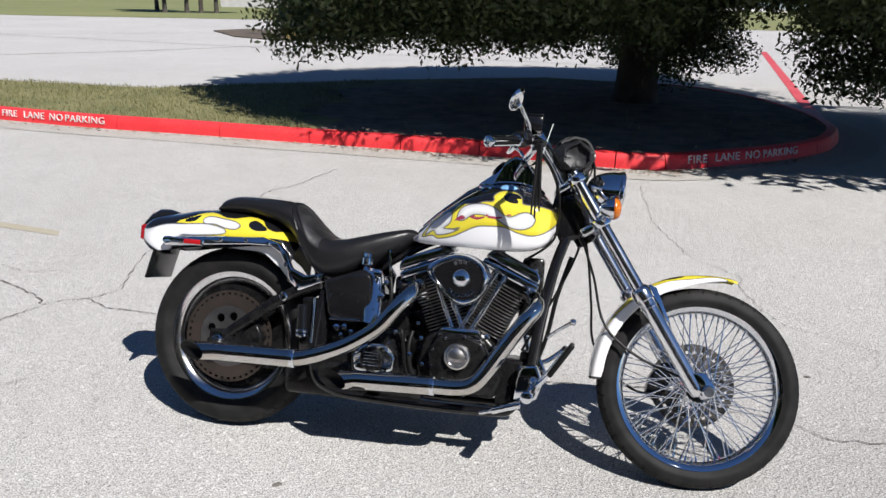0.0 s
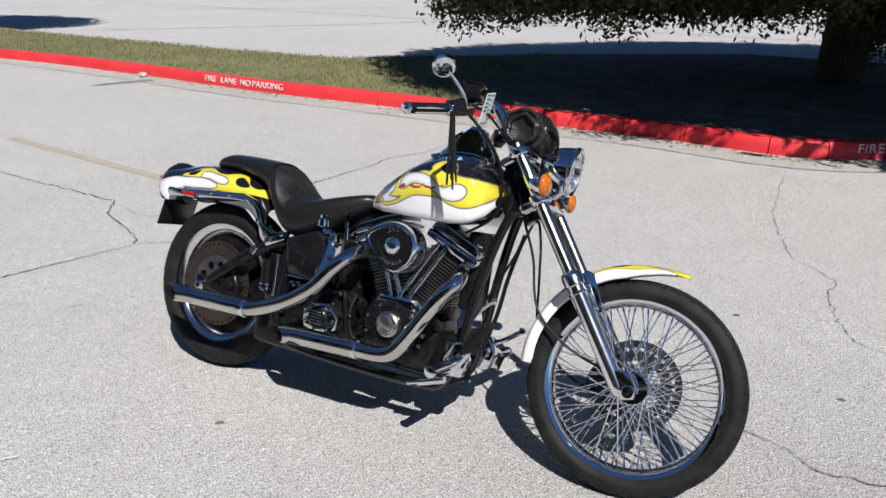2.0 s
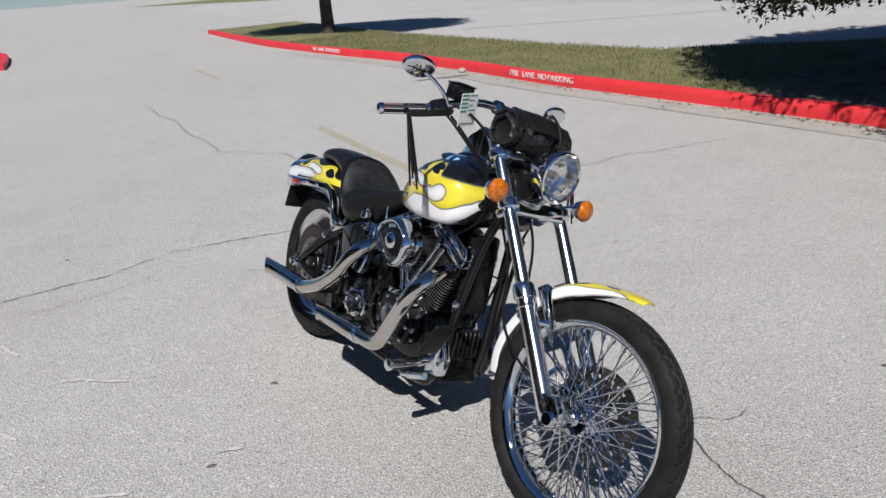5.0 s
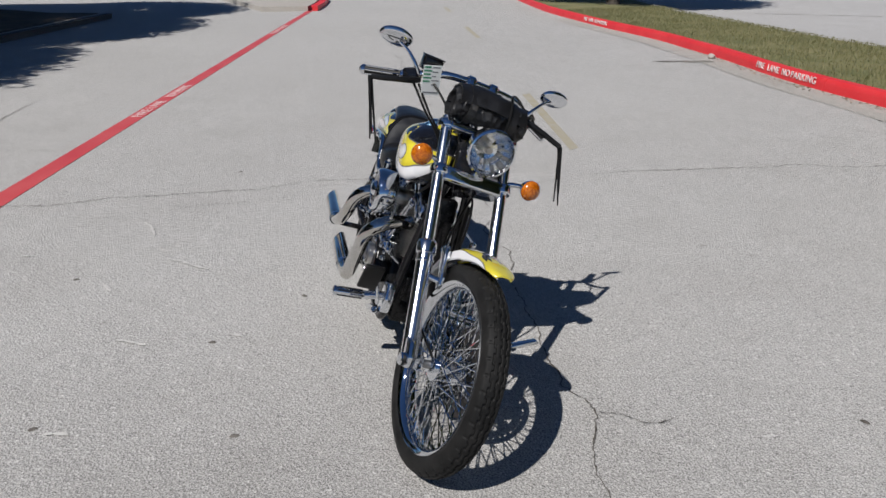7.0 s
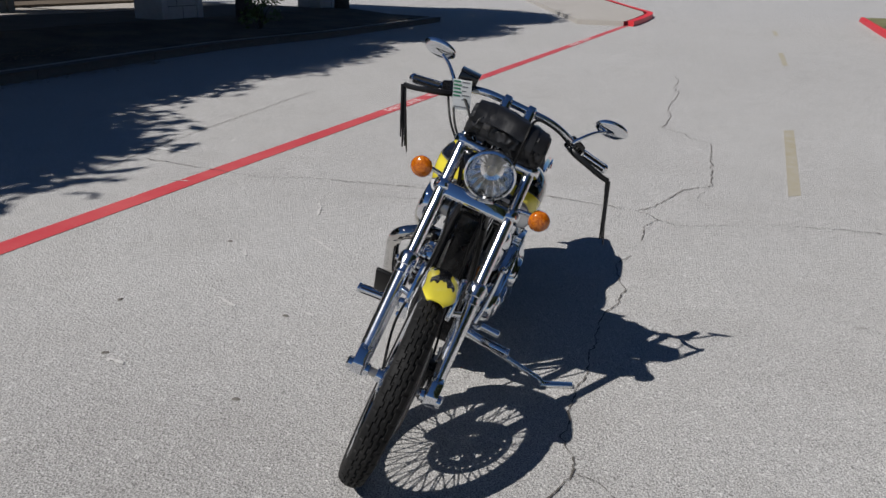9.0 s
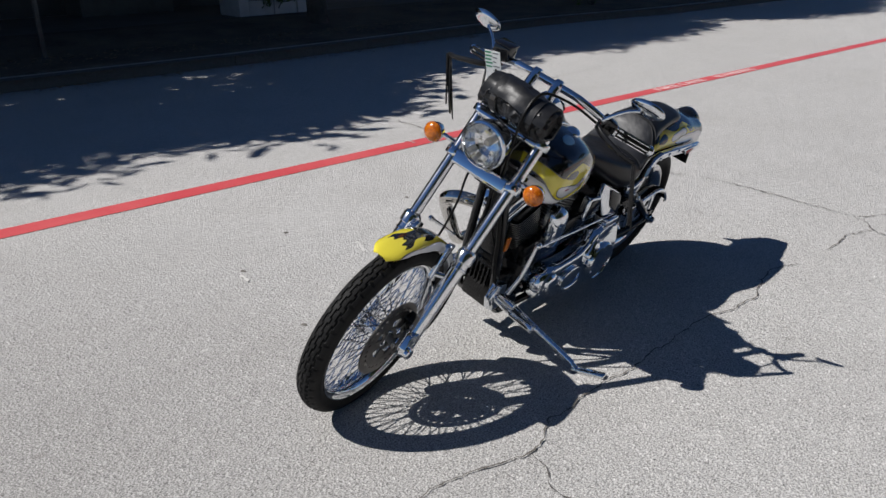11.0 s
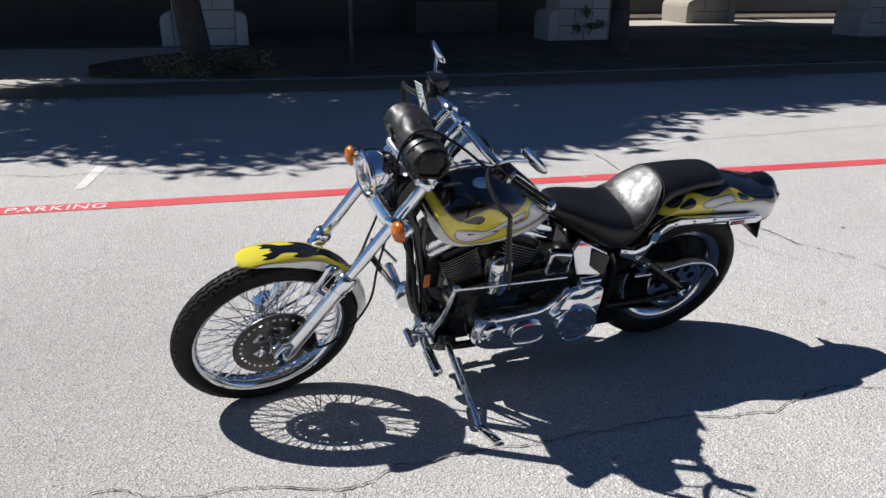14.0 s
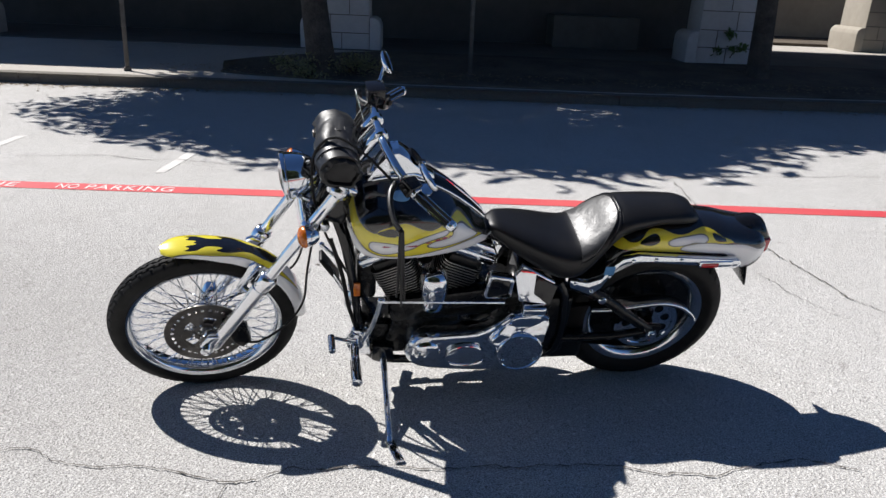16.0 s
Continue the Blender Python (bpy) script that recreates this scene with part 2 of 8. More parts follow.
def tube(bm, pts, r, seg=12, per=0, caps=True, flat=1.0):
    """A round bar along points; r is a number or one for each point; per rounds the line; flat squeezes it."""
    rs = list(r) if isinstance(r, (list, tuple)) else [r] * len(pts)
    ps = [Vector(p) for p in pts]
    if per:
        line = smooth_line(ps, per)
        rad = [v.x for v in smooth_line([(w, 0) for w in rs], per)]
        ps, rs = line, rad
    rings = []
    d0 = (ps[1] - ps[0]).normalized()
    up = Vector((0, 1, 0)) if abs(d0.y) < 0.9 else Vector((0, 0, 1))
    u = (up - d0 * up.dot(d0)).normalized()
    for i, p in enumerate(ps):
        d = ((ps[min(i + 1, len(ps) - 1)] - ps[max(i - 1, 0)])).normalized()
        u = (u - d * u.dot(d)).normalized()
        v = d.cross(u)
        rings.append([bm.verts.new(p + rs[i] * (math.cos(a) * u * flat + math.sin(a) * v)) for a in (2 * math.pi * k / seg for k in range(seg))])
    fs = []
    for a, b in zip(rings, rings[1:]):
        for k in range(seg):
            fs.append(bm.faces.new((a[k], a[(k + 1) % seg], b[(k + 1) % seg], b[k])))
    if caps:
        fs.append(bm.faces.new(rings[0][::-1]))
        fs.append(bm.faces.new(rings[-1]))
    bmesh.ops.recalc_face_normals(bm, faces=fs)
    return bm


def cyl(bm, p0, p1, r, seg=20, bev=0.0):
    p0, p1 = Vector(p0), Vector(p1)
    h = (p1 - p0).length
    b = min(bev, r * 0.5, h * 0.4)
    prof = [(0, 0), (r - b, 0), (r, b), (r, h - b), (r - b, h), (0, h)] if b else [(0, 0), (r, 0), (r, h), (0, h)]
    m = Matrix.Translation(p0) @ (p1 - p0).to_track_quat('Y', 'Z').to_matrix().to_4x4()
    return lathe(bm, prof, seg, m)


def ball(bm, c, r, sub=2):
    g = bmesh.ops.create_icosphere(bm, subdivisions=sub, radius=r)
    for v in g["verts"]:
        v.co += Vector(c)
    return bm


def loft(bm, rings, cap=True):
    """Skins closed rings of points."""
    vs = [[bm.verts.new(p) for p in r] for r in rings]
    n = len(vs[0])
    fs = []
    for a, b in zip(vs, vs[1:]):
        for k in range(n):
            fs.append(bm.faces.new((a[k], a[(k + 1) % n], b[(k + 1) % n], b[k])))
    if cap:
        fs.append(bm.faces.new(vs[0][::-1]))
        fs.append(bm.faces.new(vs[-1]))
    bmesh.ops.recalc_face_normals(bm, faces=fs)
    return bm


def B():
    return bmesh.new()


def raw(name, verts, faces, mat, parent=None, label="", cat="", kind="", smooth=False):
    me = bpy.data.meshes.new(name)
    me.from_pydata([tuple(map(float, v)) for v in verts], [], [tuple(map(int, f)) for f in faces])
    me.materials.append(mat)
    if smooth:
        me.shade_smooth()
    ob = new(name, me)
    if parent is not None:
        ob.parent = parent
    return tagged(ob, label, cat, "", kind)


def flat_poly(name, pts, z, mat, label="", cat="", kind="structure", thick=0.0, parent=None):
    """A flat patch of (x, y) points, with a skirt where it has thickness."""
    bm = B()
    top = [bm.verts.new((x, y, z)) for x, y in pts]
    f = bm.faces.new(top)
    if f.normal.z < 0 or sum(pts[i][0] * pts[(i + 1) % len(pts)][1] - pts[(i + 1) % len(pts)][0] * pts[i][1] for i in range(len(pts))) < 0:
        f.normal_flip()
    if thick:
        low = [bm.verts.new((x, y, z - thick)) for x, y in pts]
        for i in range(len(pts)):
            j = (i + 1) % len(pts)
            bm.faces.new((top[i], low[i], low[j], top[j]))
        bmesh.ops.recalc_face_normals(bm, faces=bm.faces[:])
    return obj(name, bm, mat, parent, label, None, False, cat, kind)


def offset_line(pts, d):
    """A line moved sideways to its left by d."""
    ps = [Vector(p) for p in pts]
    out = []
    for i in range(len(ps)):
        t = (ps[min(i + 1, len(ps) - 1)] - ps[max(0, i - 1)]).normalized()
        out.append(ps[i] + Vector((-t.y, t.x)) * d)
    return out


def text_mesh(words, height, mat, name, label, m, spread=1.0, parent=None, depth=0.001, cat="lettering", wide=0.0):
    cu = bpy.data.curves.new(name, 'FONT')
    cu.body, cu.size, cu.extrude, cu.space_character = words, height * 1.38, depth, 1.08
    cu.align_x = 'CENTER'
    tmp = bpy.data.objects.new(name, cu)
    scene.collection.objects.link(tmp)
    dg = bpy.context.evaluated_depsgraph_get()
    me = bpy.data.meshes.new_from_object(tmp.evaluated_get(dg))
    bpy.data.objects.remove(tmp)
    bpy.data.curves.remove(cu)
    me.materials.clear()
    me.materials.append(mat)
    if wide:
        xs_ = [v.co.x for v in me.vertices]
        spread = wide / (max(xs_) - min(xs_))
    ob = new(name, me)
    ob.parent = parent
    ob.matrix_basis = m @ Matrix.Diagonal((spread, 1, 1, 1))
    return tagged(ob, label, cat) if parent is None else tagged(ob, label)


# ---- ground ----
bm = B()
bmesh.ops.create_grid(bm, x_segments=8, y_segments=8, size=900)
obj("ground", bm, M_PAVE, kind="structure", label="worn grey concrete pavement with exposed aggregate", cat="pavement")

# cracks that wander over the pavement
CRACKS = [
    ((1.8915, 2.36), (1.7, 2.45), (1.52, 2.47), (1.46, 2.51), (1.4, 2.59), (1.27, 2.66), (1.13, 2.68), (1.01, 2.78), (0.88, 2.87), (0.83, 2.88), (0.69, 2.85), (0.49, 2.89), (0.18, 3.0), (0.0, 3.06), (-0.37, 3.15), (-0.44, 3.21), (-0.66, 3.31), (-0.92, 3.31), (-1.06, 3.33), (-1.19, 3.45)),
    ((-3.1, -0.19), (-2.64, 0.87), (-2.65, 1.31), (-2.46, 2.24), (-2.52, 2.57)),
    ((-2.19, 3.45), (-2.17, 3.5), (-2.1, 3.59), (-2.09, 3.64), (-2.0, 3.72), (-1.9, 3.75), (-1.83, 3.79), (-1.77, 3.9), (-1.8, 4.08), (-1.85, 4.3), (-1.86, 4.57)),
    ((-1.89, 3.74), (-1.75, 3.64), (-1.57, 3.58), (-1.45, 3.55)),
    ((-2.64, 4.26), (-2.56, 4.2), (-2.38, 4.15), (-2.17, 4.17)),
    ((-4.39, 4.81), (-2.81, 4.36), (-2.62, 4.08), (-2.49, 3.98), (-2.37, 3.91), (-2.25, 3.83), (-2.13, 3.74), (-2.09, 3.66)),
    ((1.81, 6.7), (1.61, 5.56), (1.65, 4.63), (1.83, 4.32), (1.75, 4.03), (1.79, 3.55), (1.97, 3.42), (2.13, 3.24)),
    ((0.88, 2.87), (0.92, 2.93), (1.0, 2.99), (1.04, 3.11)),
    ((-2.53, 2.66), (-2.36, 3.08), (-2.24, 3.30), (-2.19, 3.45)),
    ((-7.6, 5.29), (-6.42, 4.86), (-5.79, 4.75), (-5.11, 4.5)),
    ((-7.6, 5.29), (-8.2, 5.35), (-8.8, 5.58), (-9.6, 5.69)),
    ((-5.11, 4.5), (-4.83, 4.67), (-4.6, 4.66), (-4.39, 4.81)),
    ((-2.6, -0.36), (-2.87, -0.33), (-3.46, -0.29), (-4.12, -0.15), (-4.83, 0.0), (-5.6, 0.17), (-6.45, 0.34), (-7.11, 0.54)),
    ((-1.86, 4.57), (-1.80, 4.95), (-1.69, 5.3), (-1.5, 5.9)),
    ((-1.5, 5.9), (-1.44, 6.25), (-1.34, 6.38), (-1.22, 6.58), (-1.17, 6.75), (-0.99, 7.17)),
    ((-2.25, 1.72), (-2.2, 2.02), (-2.19, 2.35), (-2.28, 2.5)),
    ((-0.32, -1.31), (0.19, -1.45), (0.45, -1.52), (0.84, -1.75), (1.11, -1.79), (1.37, -2.02), (2.1, -2.13))]


SCUFFS = [
    ((-2.02, 1.47), (-1.87, 1.5), (-1.74, 1.51)),
    ((-1.5, 1.52), (-1.42, 1.56)),
    ((-1.32, 1.55), (-1.21, 1.63), (-1.06, 1.74)),
    ((-1.09, 1.22), (-0.96, 1.26)),
    ((-0.27, 1.7), (-0.25, 1.75), (-0.22, 1.79)),
    ((-0.4, 1.25), (-0.37, 1.31), (-0.29, 1.4)),
    ((-1.67, 0.8), (-1.65, 0.89)),
    ((-2.49, 0.22), (-2.44, 0.42)),
    ((0.25, 1.03), (0.3, 1.12))]


def crack(line, seed, w=0.009, jag=0.011, mat=None, name="pavement_crack", label="thin dark jagged crack in the concrete pavement", cat="crack"):
    """A ragged thread on the pavement that wanders along a line, wider and thinner by turns."""
    rng = random.Random(seed)
    ps = [Vector(p) for p in line]
    fine, run = [], 0.0
    for a, b in zip(ps, ps[1:]):
        n = max(3, int((b - a).length / 0.018))
        side = Vector((-(b - a).y, (b - a).x)).normalized()
        for i in range(n):
            run += (b - a).length / n
            off = 1.3 * noise.noise((run * 9.0, seed * 3.1, 0.5)) + 0.9 * noise.noise((run * 26.0, seed * 1.7, 4.5)) + rng.uniform(-0.25, 0.25)
            fine.append(a.lerp(b, i / n) + side * off * jag)
    fine.append(ps[-1])
    vs, fs = [], []
    for i, p in enumerate(fine):
        d = (fine[min(i + 1, len(fine) - 1)] - fine[max(0, i - 1)]).normalized()
        q = Vector((-d.y, d.x))
        k = w * (0.25 + 0.75 * rng.random() ** 1.5) * 0.5 * (1.0 if 0 < i < len(fine) - 1 else 0.1)
        lift = 0.0085 if name == "pavement_joint" else 0.0065
        vs += [(*(p + q * k), lift), (*(p - q * k), lift)]
    for i in range(len(fine) - 1):
        fs.append((2 * i, 2 * i + 1, 2 * i + 3, 2 * i + 2))
    return raw(name, vs, fs, mat or M_CRACK, None, label, cat, "structure" if mat is None or name == "pavement_joint" else "")


for i, c in enumerate(CRACKS):
    crack(c, i + 5, 0.0055 if i in (4, 6, 7, 15) else 0.0085 if i in (0, 2, 3) else 0.013, 0.018 if i == 6 else 0.014)
for i, c in enumerate((((-48, 44), (-20, 31), (6, 20)), ((-60, 62), (-22, 45), (20, 30)), ((-30, 24.5), (-14, 31), (2, 44)), ((-14, 17.6), (-9, 22), (-2, 31)), ((-70, 86), (-20, 70), (30, 60)))):
    tagged(crack(c, i + 70, 0.09, 0.05, M_CRACK, "pavement_joint", "dark worn joint across the pale lot"), kind="structure")
for i, c in enumerate(SCUFFS):
    tagged(crack(c, i + 40, 0.022, 0.006, M_WHITELINE, "scuff_mark", "pale chalky scuff on the concrete", "scuff"), group="scuffs on the pavement")
rng = random.Random(9)
for x, y in ((0.517, 1.645), (-0.22, 1.66), (-0.54, 2.13), (-0.33, 0.83), (1.65, 3.0), (-1.2, 1.1), (2.0, 1.0), (1.3, 3.7), (0.2, 1.0), (-3.0, 2.2)):
    bm = B()                                       # old gum and dark pebbles trodden into the surface
    lathe(bm, [(0, 0.006), (0.008, 0.005), (0.014, 0.0)], 9, pose(x, y, 0, 90, 0, rng.uniform(0, 180)) @ Matrix.Diagonal((1.3, 1, 0.8, 1)))
    obj("gum_spot", bm, M_CRACK, label="dark flattened spot of old gum on concrete", cat="gum spot", group="spots on the pavement")

# the red no-parking line painted on the pavement, towards the building
LINE0, LINE1 = Vector((9.0, -3.646)), Vector((-24.1, 8.08))
ld = (LINE1 - LINE0).normalized()
lw = Vector((-ld.y, ld.x)) * 0.085
flat_poly("painted_line", [tuple(LINE0 + lw), tuple(LINE0 - lw), tuple(LINE1 - lw), tuple(LINE1 + lw)], 0.003, M_REDLINE,
          "faded red no-parking line painted on concrete", "painted line")
line_yaw = math.degrees(math.atan2(-ld.y, -ld.x))
for d in (6.54, 15.53, 24.6):
    for words, off, wide in (("FIRE", 0.20, 0.40), ("LANE", 0.70, 0.44), ("NO", 1.29, 0.15), ("PARKING", 1.74, 0.63)):
        c = LINE0 + ld * (d + off)
        text_mesh(words, 0.115, M_STENCIL, "stencil_lettering", "worn white stencilled words %s on red line" % words.lower(),
                  Matrix.Translation((c.x, c.y, 0.0045)) @ pose(0, 0, 0, 0, 0, line_yaw + 180) @ Matrix.Translation((0, -0.057, 0)), wide=wide)
for pts in ([(1.02, -1.33), (0.95, -1.31), (0.64, -1.99), (0.73, -2.03)], [(-3.40, 0.07), (-3.345, 0.05), (-3.465, -0.29), (-3.52, -0.27)],
            [(2.55, -2.05), (2.45, -2.09), (2.1, -3.0), (2.2, -2.97)]):
    flat_poly("parking_line", pts, 0.003, M_WHITELINE, "worn white parking stall line on concrete", "painted line")
flat_poly("pavement_stain", [(-6.58, 9.82), (-6.47, 9.72), (-6.60, 9.60), (-6.66, 9.42), (-6.78, 9.34), (-6.83, 9.16), (-6.96, 8.94), (-6.93, 9.20), (-6.86, 9.33), (-6.84, 9.50), (-6.74, 9.56), (-6.72, 9.74)], 0.0085, M_STAIN, "dark silt stain on the concrete by the kerb", "stain")
for pts in ([(-2.58, 4.86), (-2.62, 4.97), (-5.22, 5.91), (-5.19, 5.79)], [(-11.37, 8.06), (-11.41, 8.18), (-13.88, 9.0), (-13.85, 8.88)],
            [(-18.58, 10.5), (-18.62, 10.64), (-20.65, 11.3), (-20.6, 11.16)]):
    flat_poly("lane_dash", pts, 0.003, M_YELLOWLINE, "faded yellow lane dash on concrete", "painted line")

# ---- the planted island with the red kerb ----
KERB = smooth_line([(-27.0, 16.6), (-18.6, 13.45), (-14.7, 12.25), (-12.0, 11.55), (-9.7, 11.05), (-8.0, 10.52), (-6.75, 10.12), (-5.1, 9.50), (-4.1, 9.18), (-2.9, 8.88), (-2.0, 8.62),
                    (-1.0, 8.36), (-0.2, 8.14), (0.5, 7.95), (1.0, 7.78), (1.65, 7.50), (2.1, 7.42), (2.5, 7.52), (2.95, 7.72), (3.45, 7.96), (3.9, 8.23), (4.25, 8.50), (4.65, 8.95),
                    (5.1, 9.8), (5.35, 11.2), (5.25, 13.0), (4.7, 14.4), (3.5, 15.2)], 6)


def kerb_run(name, line, h, w, mat, label, step):
    """A kerb with rounded nose, in cast lengths with narrow joints, on the left of the line."""
    root = new(name)
    tagged(root, label, "kerb", "", "structure")
    pts = [Vector(p) for p in line]
    i = 0
    while i < len(pts) - 1:
        j = min(i + step, len(pts) - 1)
        seg = pts[i:j + 1]
        d0, d1 = (seg[1] - seg[0]).normalized(), (seg[-1] - seg[-2]).normalized()
        seg[0] = seg[0] + d0 * 0.006
        seg[-1] = seg[-1] - d1 * 0.006
        prof = [(0, -0.02), (0.012, h * 0.55), (0.022, h - 0.03), (0.045, h - 0.004), (0.07, h), (w, h), (w, -0.02)]
        rings = []
        for k in range(len(seg)):
            d = (pts[min(i + k + 1, len(pts) - 1)] - pts[max(0, i + k - 1)]).normalized()
            s = Vector((-d.y, d.x))
            rings.append([(*(seg[k] + s * o), z) for o, z in prof])
        bm = B()
        loft(bm, rings)
        obj("kerb_stone", bm, mat, root)
        i = j
    return root


kerb_run("kerb_island", KERB, 0.15, 0.15, M_RED, "red-painted concrete kerb round a planted island", 7)
gut = [p for p in KERB if -15 < p.x and p.y < 12.4]
near, far = [p for p in offset_line(gut, 0.01)], [p for p in offset_line(gut, -0.46)]
raw("gutter", [(p.x, p.y, 0.004) for p in near] + [(p.x, p.y, 0.004) for p in far], [(len(gut) + k, len(gut) + k + 1, k + 1, k) for k in range(len(gut) - 1)],
    M_GUTTER, None, "stained concrete gutter along the red kerb", "gutter", "structure")
for k0, k1 in ((8, 40), (46, 60), (64, 92), (97, 120)):
    crack([tuple(p) for p in far[k0:k1:3]], k0 + 90, 0.008, 0.026)
BACK = [(2.0, 15.7), (-1.5, 14.4), (-4.7, 12.5), (-7.0, 13.05), (-9.4, 13.8), (-14.2, 15.3), (-26.5, 20.6)]
inner = [tuple(v) for v in offset_line(KERB, 0.14)]
ISLAND = inner + BACK
flat_poly("lawn_bed", ISLAND, 0.135, M_GRASSBED, "dry patchy lawn on the island", "lawn", thick=0.14)
kerb_run("kerb_island_back", [Vector(p) for p in (BACK[0], BACK[1], BACK[2], BACK[3], BACK[4], BACK[5], BACK[6])], 0.14, 0.14, M_LOT, "pale concrete kerb behind the island lawn", 1)


def point_in(poly, x, y):
    c = False
    n = len(poly)
    for i in range(n):
        (x1, y1), (x2, y2) = poly[i], poly[(i + 1) % n]
        if (y1 > y) != (y2 > y) and x < (x2 - x1) * (y - y1) / (y2 - y1) + x1:
            c = not c
    return c


def grass(name, poly, x0, x1, y0, y1, n, z, hmin, hmax, seed, label):
    rng = random.Random(seed)
    vs, fs = [], []
    k = 0
    while k < n:
        x, y = rng.uniform(x0, x1), rng.uniform(y0, y1)
        k += 1
        if x > -1.6 + 0.8 * noise.noise((y * 0.9, 2.0, 0.0)) and rng.random() > 0.03:
            continue
        if not point_in(poly, x, y) or noise.noise((x * 0.7, y * 0.7, 3)) < rng.uniform(-0.75, 0.1):
            continue
        h, a, l = rng.uniform(hmin, hmax), rng.uniform(0, 6.28), rng.uniform(0.2, 0.8)
        wx, wy = math.cos(a) * 0.008, math.sin(a) * 0.008
        b = len(vs)
        vs += [(x - wx, y - wy, z), (x + wx, y + wy, z), (x - wy * 60 * h * l, y + wx * 60 * h * l, z + h)]
        fs.append((b, b + 1, b + 2))
    return raw(name, vs, fs, M_BLADE, None, label, "grass", "stuff")


litter = [tuple(p) for p in offset_line(KERB, 0.16) if p.x > -1.6 and p.y < 15] + [(1.5, 15.0), (-0.8, 13.9), (-1.9, 12.4), (-1.3, 11.2), (-2.0, 10.2), (-1.2, 9.4)]
flat_poly("litter_bed", litter, 0.140, M_LITTER, "bare brown soil and leaf litter below the oak", "soil bed")
grass("grass", ISLAND, -16, 5.4, 7.4, 17, 110000, 0.13, 0.02, 0.065, 3, "short dry green and straw-coloured grass blades")



def kerb_words(at, words, height=0.085, spread=1.12):
    """Stencils single words along the kerb's face, from the place where its x is at."""
    k = min(range(1, len(KERB) - 1), key=lambda i: abs(KERB[i].x - at) + (0 if KERB[i].y < 13.5 else 50))
    run = 0.0
    for word, length in words:
        goal = run + length / 2
        i, acc = k, 0.0
        while i < len(KERB) - 2 and acc + (KERB[i + 1] - KERB[i]).length < goal:
            acc += (KERB[i + 1] - KERB[i]).length
            i += 1
        d = (KERB[i + 1] - KERB[i]).normalized()
        p = KERB[i] + d * (goal - acc)
        sd = Vector((-d.y, d.x)) * 0.004
        text_mesh(word, height, M_STENCIL, "stencil_lettering", "worn white stencilled word %s on red kerb" % word.lower(),
                  Matrix.Translation((p.x + sd.x, p.y + sd.y, 0.058)) @ pose(0, 0, 0, 84, 0, math.degrees(math.atan2(d.y, d.x))), spread, depth=0.005)
        run += length


for at in (2.40, -5.60, -13.55):
    kerb_words(at, (("FIRE", 0.34), ("LANE", 0.46), ("NO", 0.24), ("PARKING", 0.62)))

bm = B()
bmesh.ops.create_icosphere(bm, subdivisions=3, radius=1.0)
for v in bm.verts:
    v.co *= 1 + 0.28 * noise.noise(v.co * 1.7)
    v.co = Vector((v.co.x * 0.085, v.co.y * 0.055, v.co.z * 0.045))
obj("stone", bm, M_WALK, None, "loose pale stone lying against the red kerb", pose(-6.88, 10.02, 0.036, 0, 0, -20), True, "stone")

# the paler lot beyond the island, and the far lawn
flat_poly("lot_beyond", [(-90, 46), (-26.6, 20.8), (-14.2, 15.5), (-9.4, 14.0), (-7.0, 13.25), (-4.7, 12.7), (-1.5, 14.6), (2, 15.9), (5.4, 15.3), (60, 14), (160, 60), (60, 72), (-75, 68)], 0.004, M_LOT,
          "pale sunlit concrete parking lot", "parking lot")
flat_poly("far_lawn", [(-150, 68), (-28, 53), (6, 58), (100, 50), (400, 300), (-300, 320)], 0.02, M_FIELD, "wide far lawn beyond the lot", "lawn")
flat_poly("mulch_bed", [(-10.4, 36), (-9.2, 39), (-7.2, 35.4), (-5.5, 29.9), (-6.3, 29.4), (-8.2, 31.2)], 0.05, M_SOIL, "bare tan soil bed in the lot", "soil bed", thick=0.06)


def yellow_base(x, y):
    root = new("light_pole_base", None)
    root.matrix_basis = pose(x, y, 0)
    tagged(root, "yellow-painted concrete lamp pole base in the lot", "pole base")
    bm = B()
    lathe(bm, [(0, 0), (0.27, 0), (0.27, 0.56), (0.245, 0.61), (0, 0.61)], 24, pose(0, 0, 0, 90))
    obj("base", bm, M_YELLOWPOST, root)
    bm = B()
    lathe(bm, [(0, 0.60), (0.08, 0.60), (0.07, 6.0), (0, 6.0)], 14, pose(0, 0, 0, 90))
    obj("pole", bm, M_POST, root)
    return root


yellow_base(-5.75, 30.4)
flat_poly("painted_line_side", [(5.42, 11.2), (5.60, 11.14), (11.95, 29.1), (11.75, 29.2)], 0.008, M_REDLINE, "faded red no-parking line leading away from the island", "painted line")

# ---- trees ----


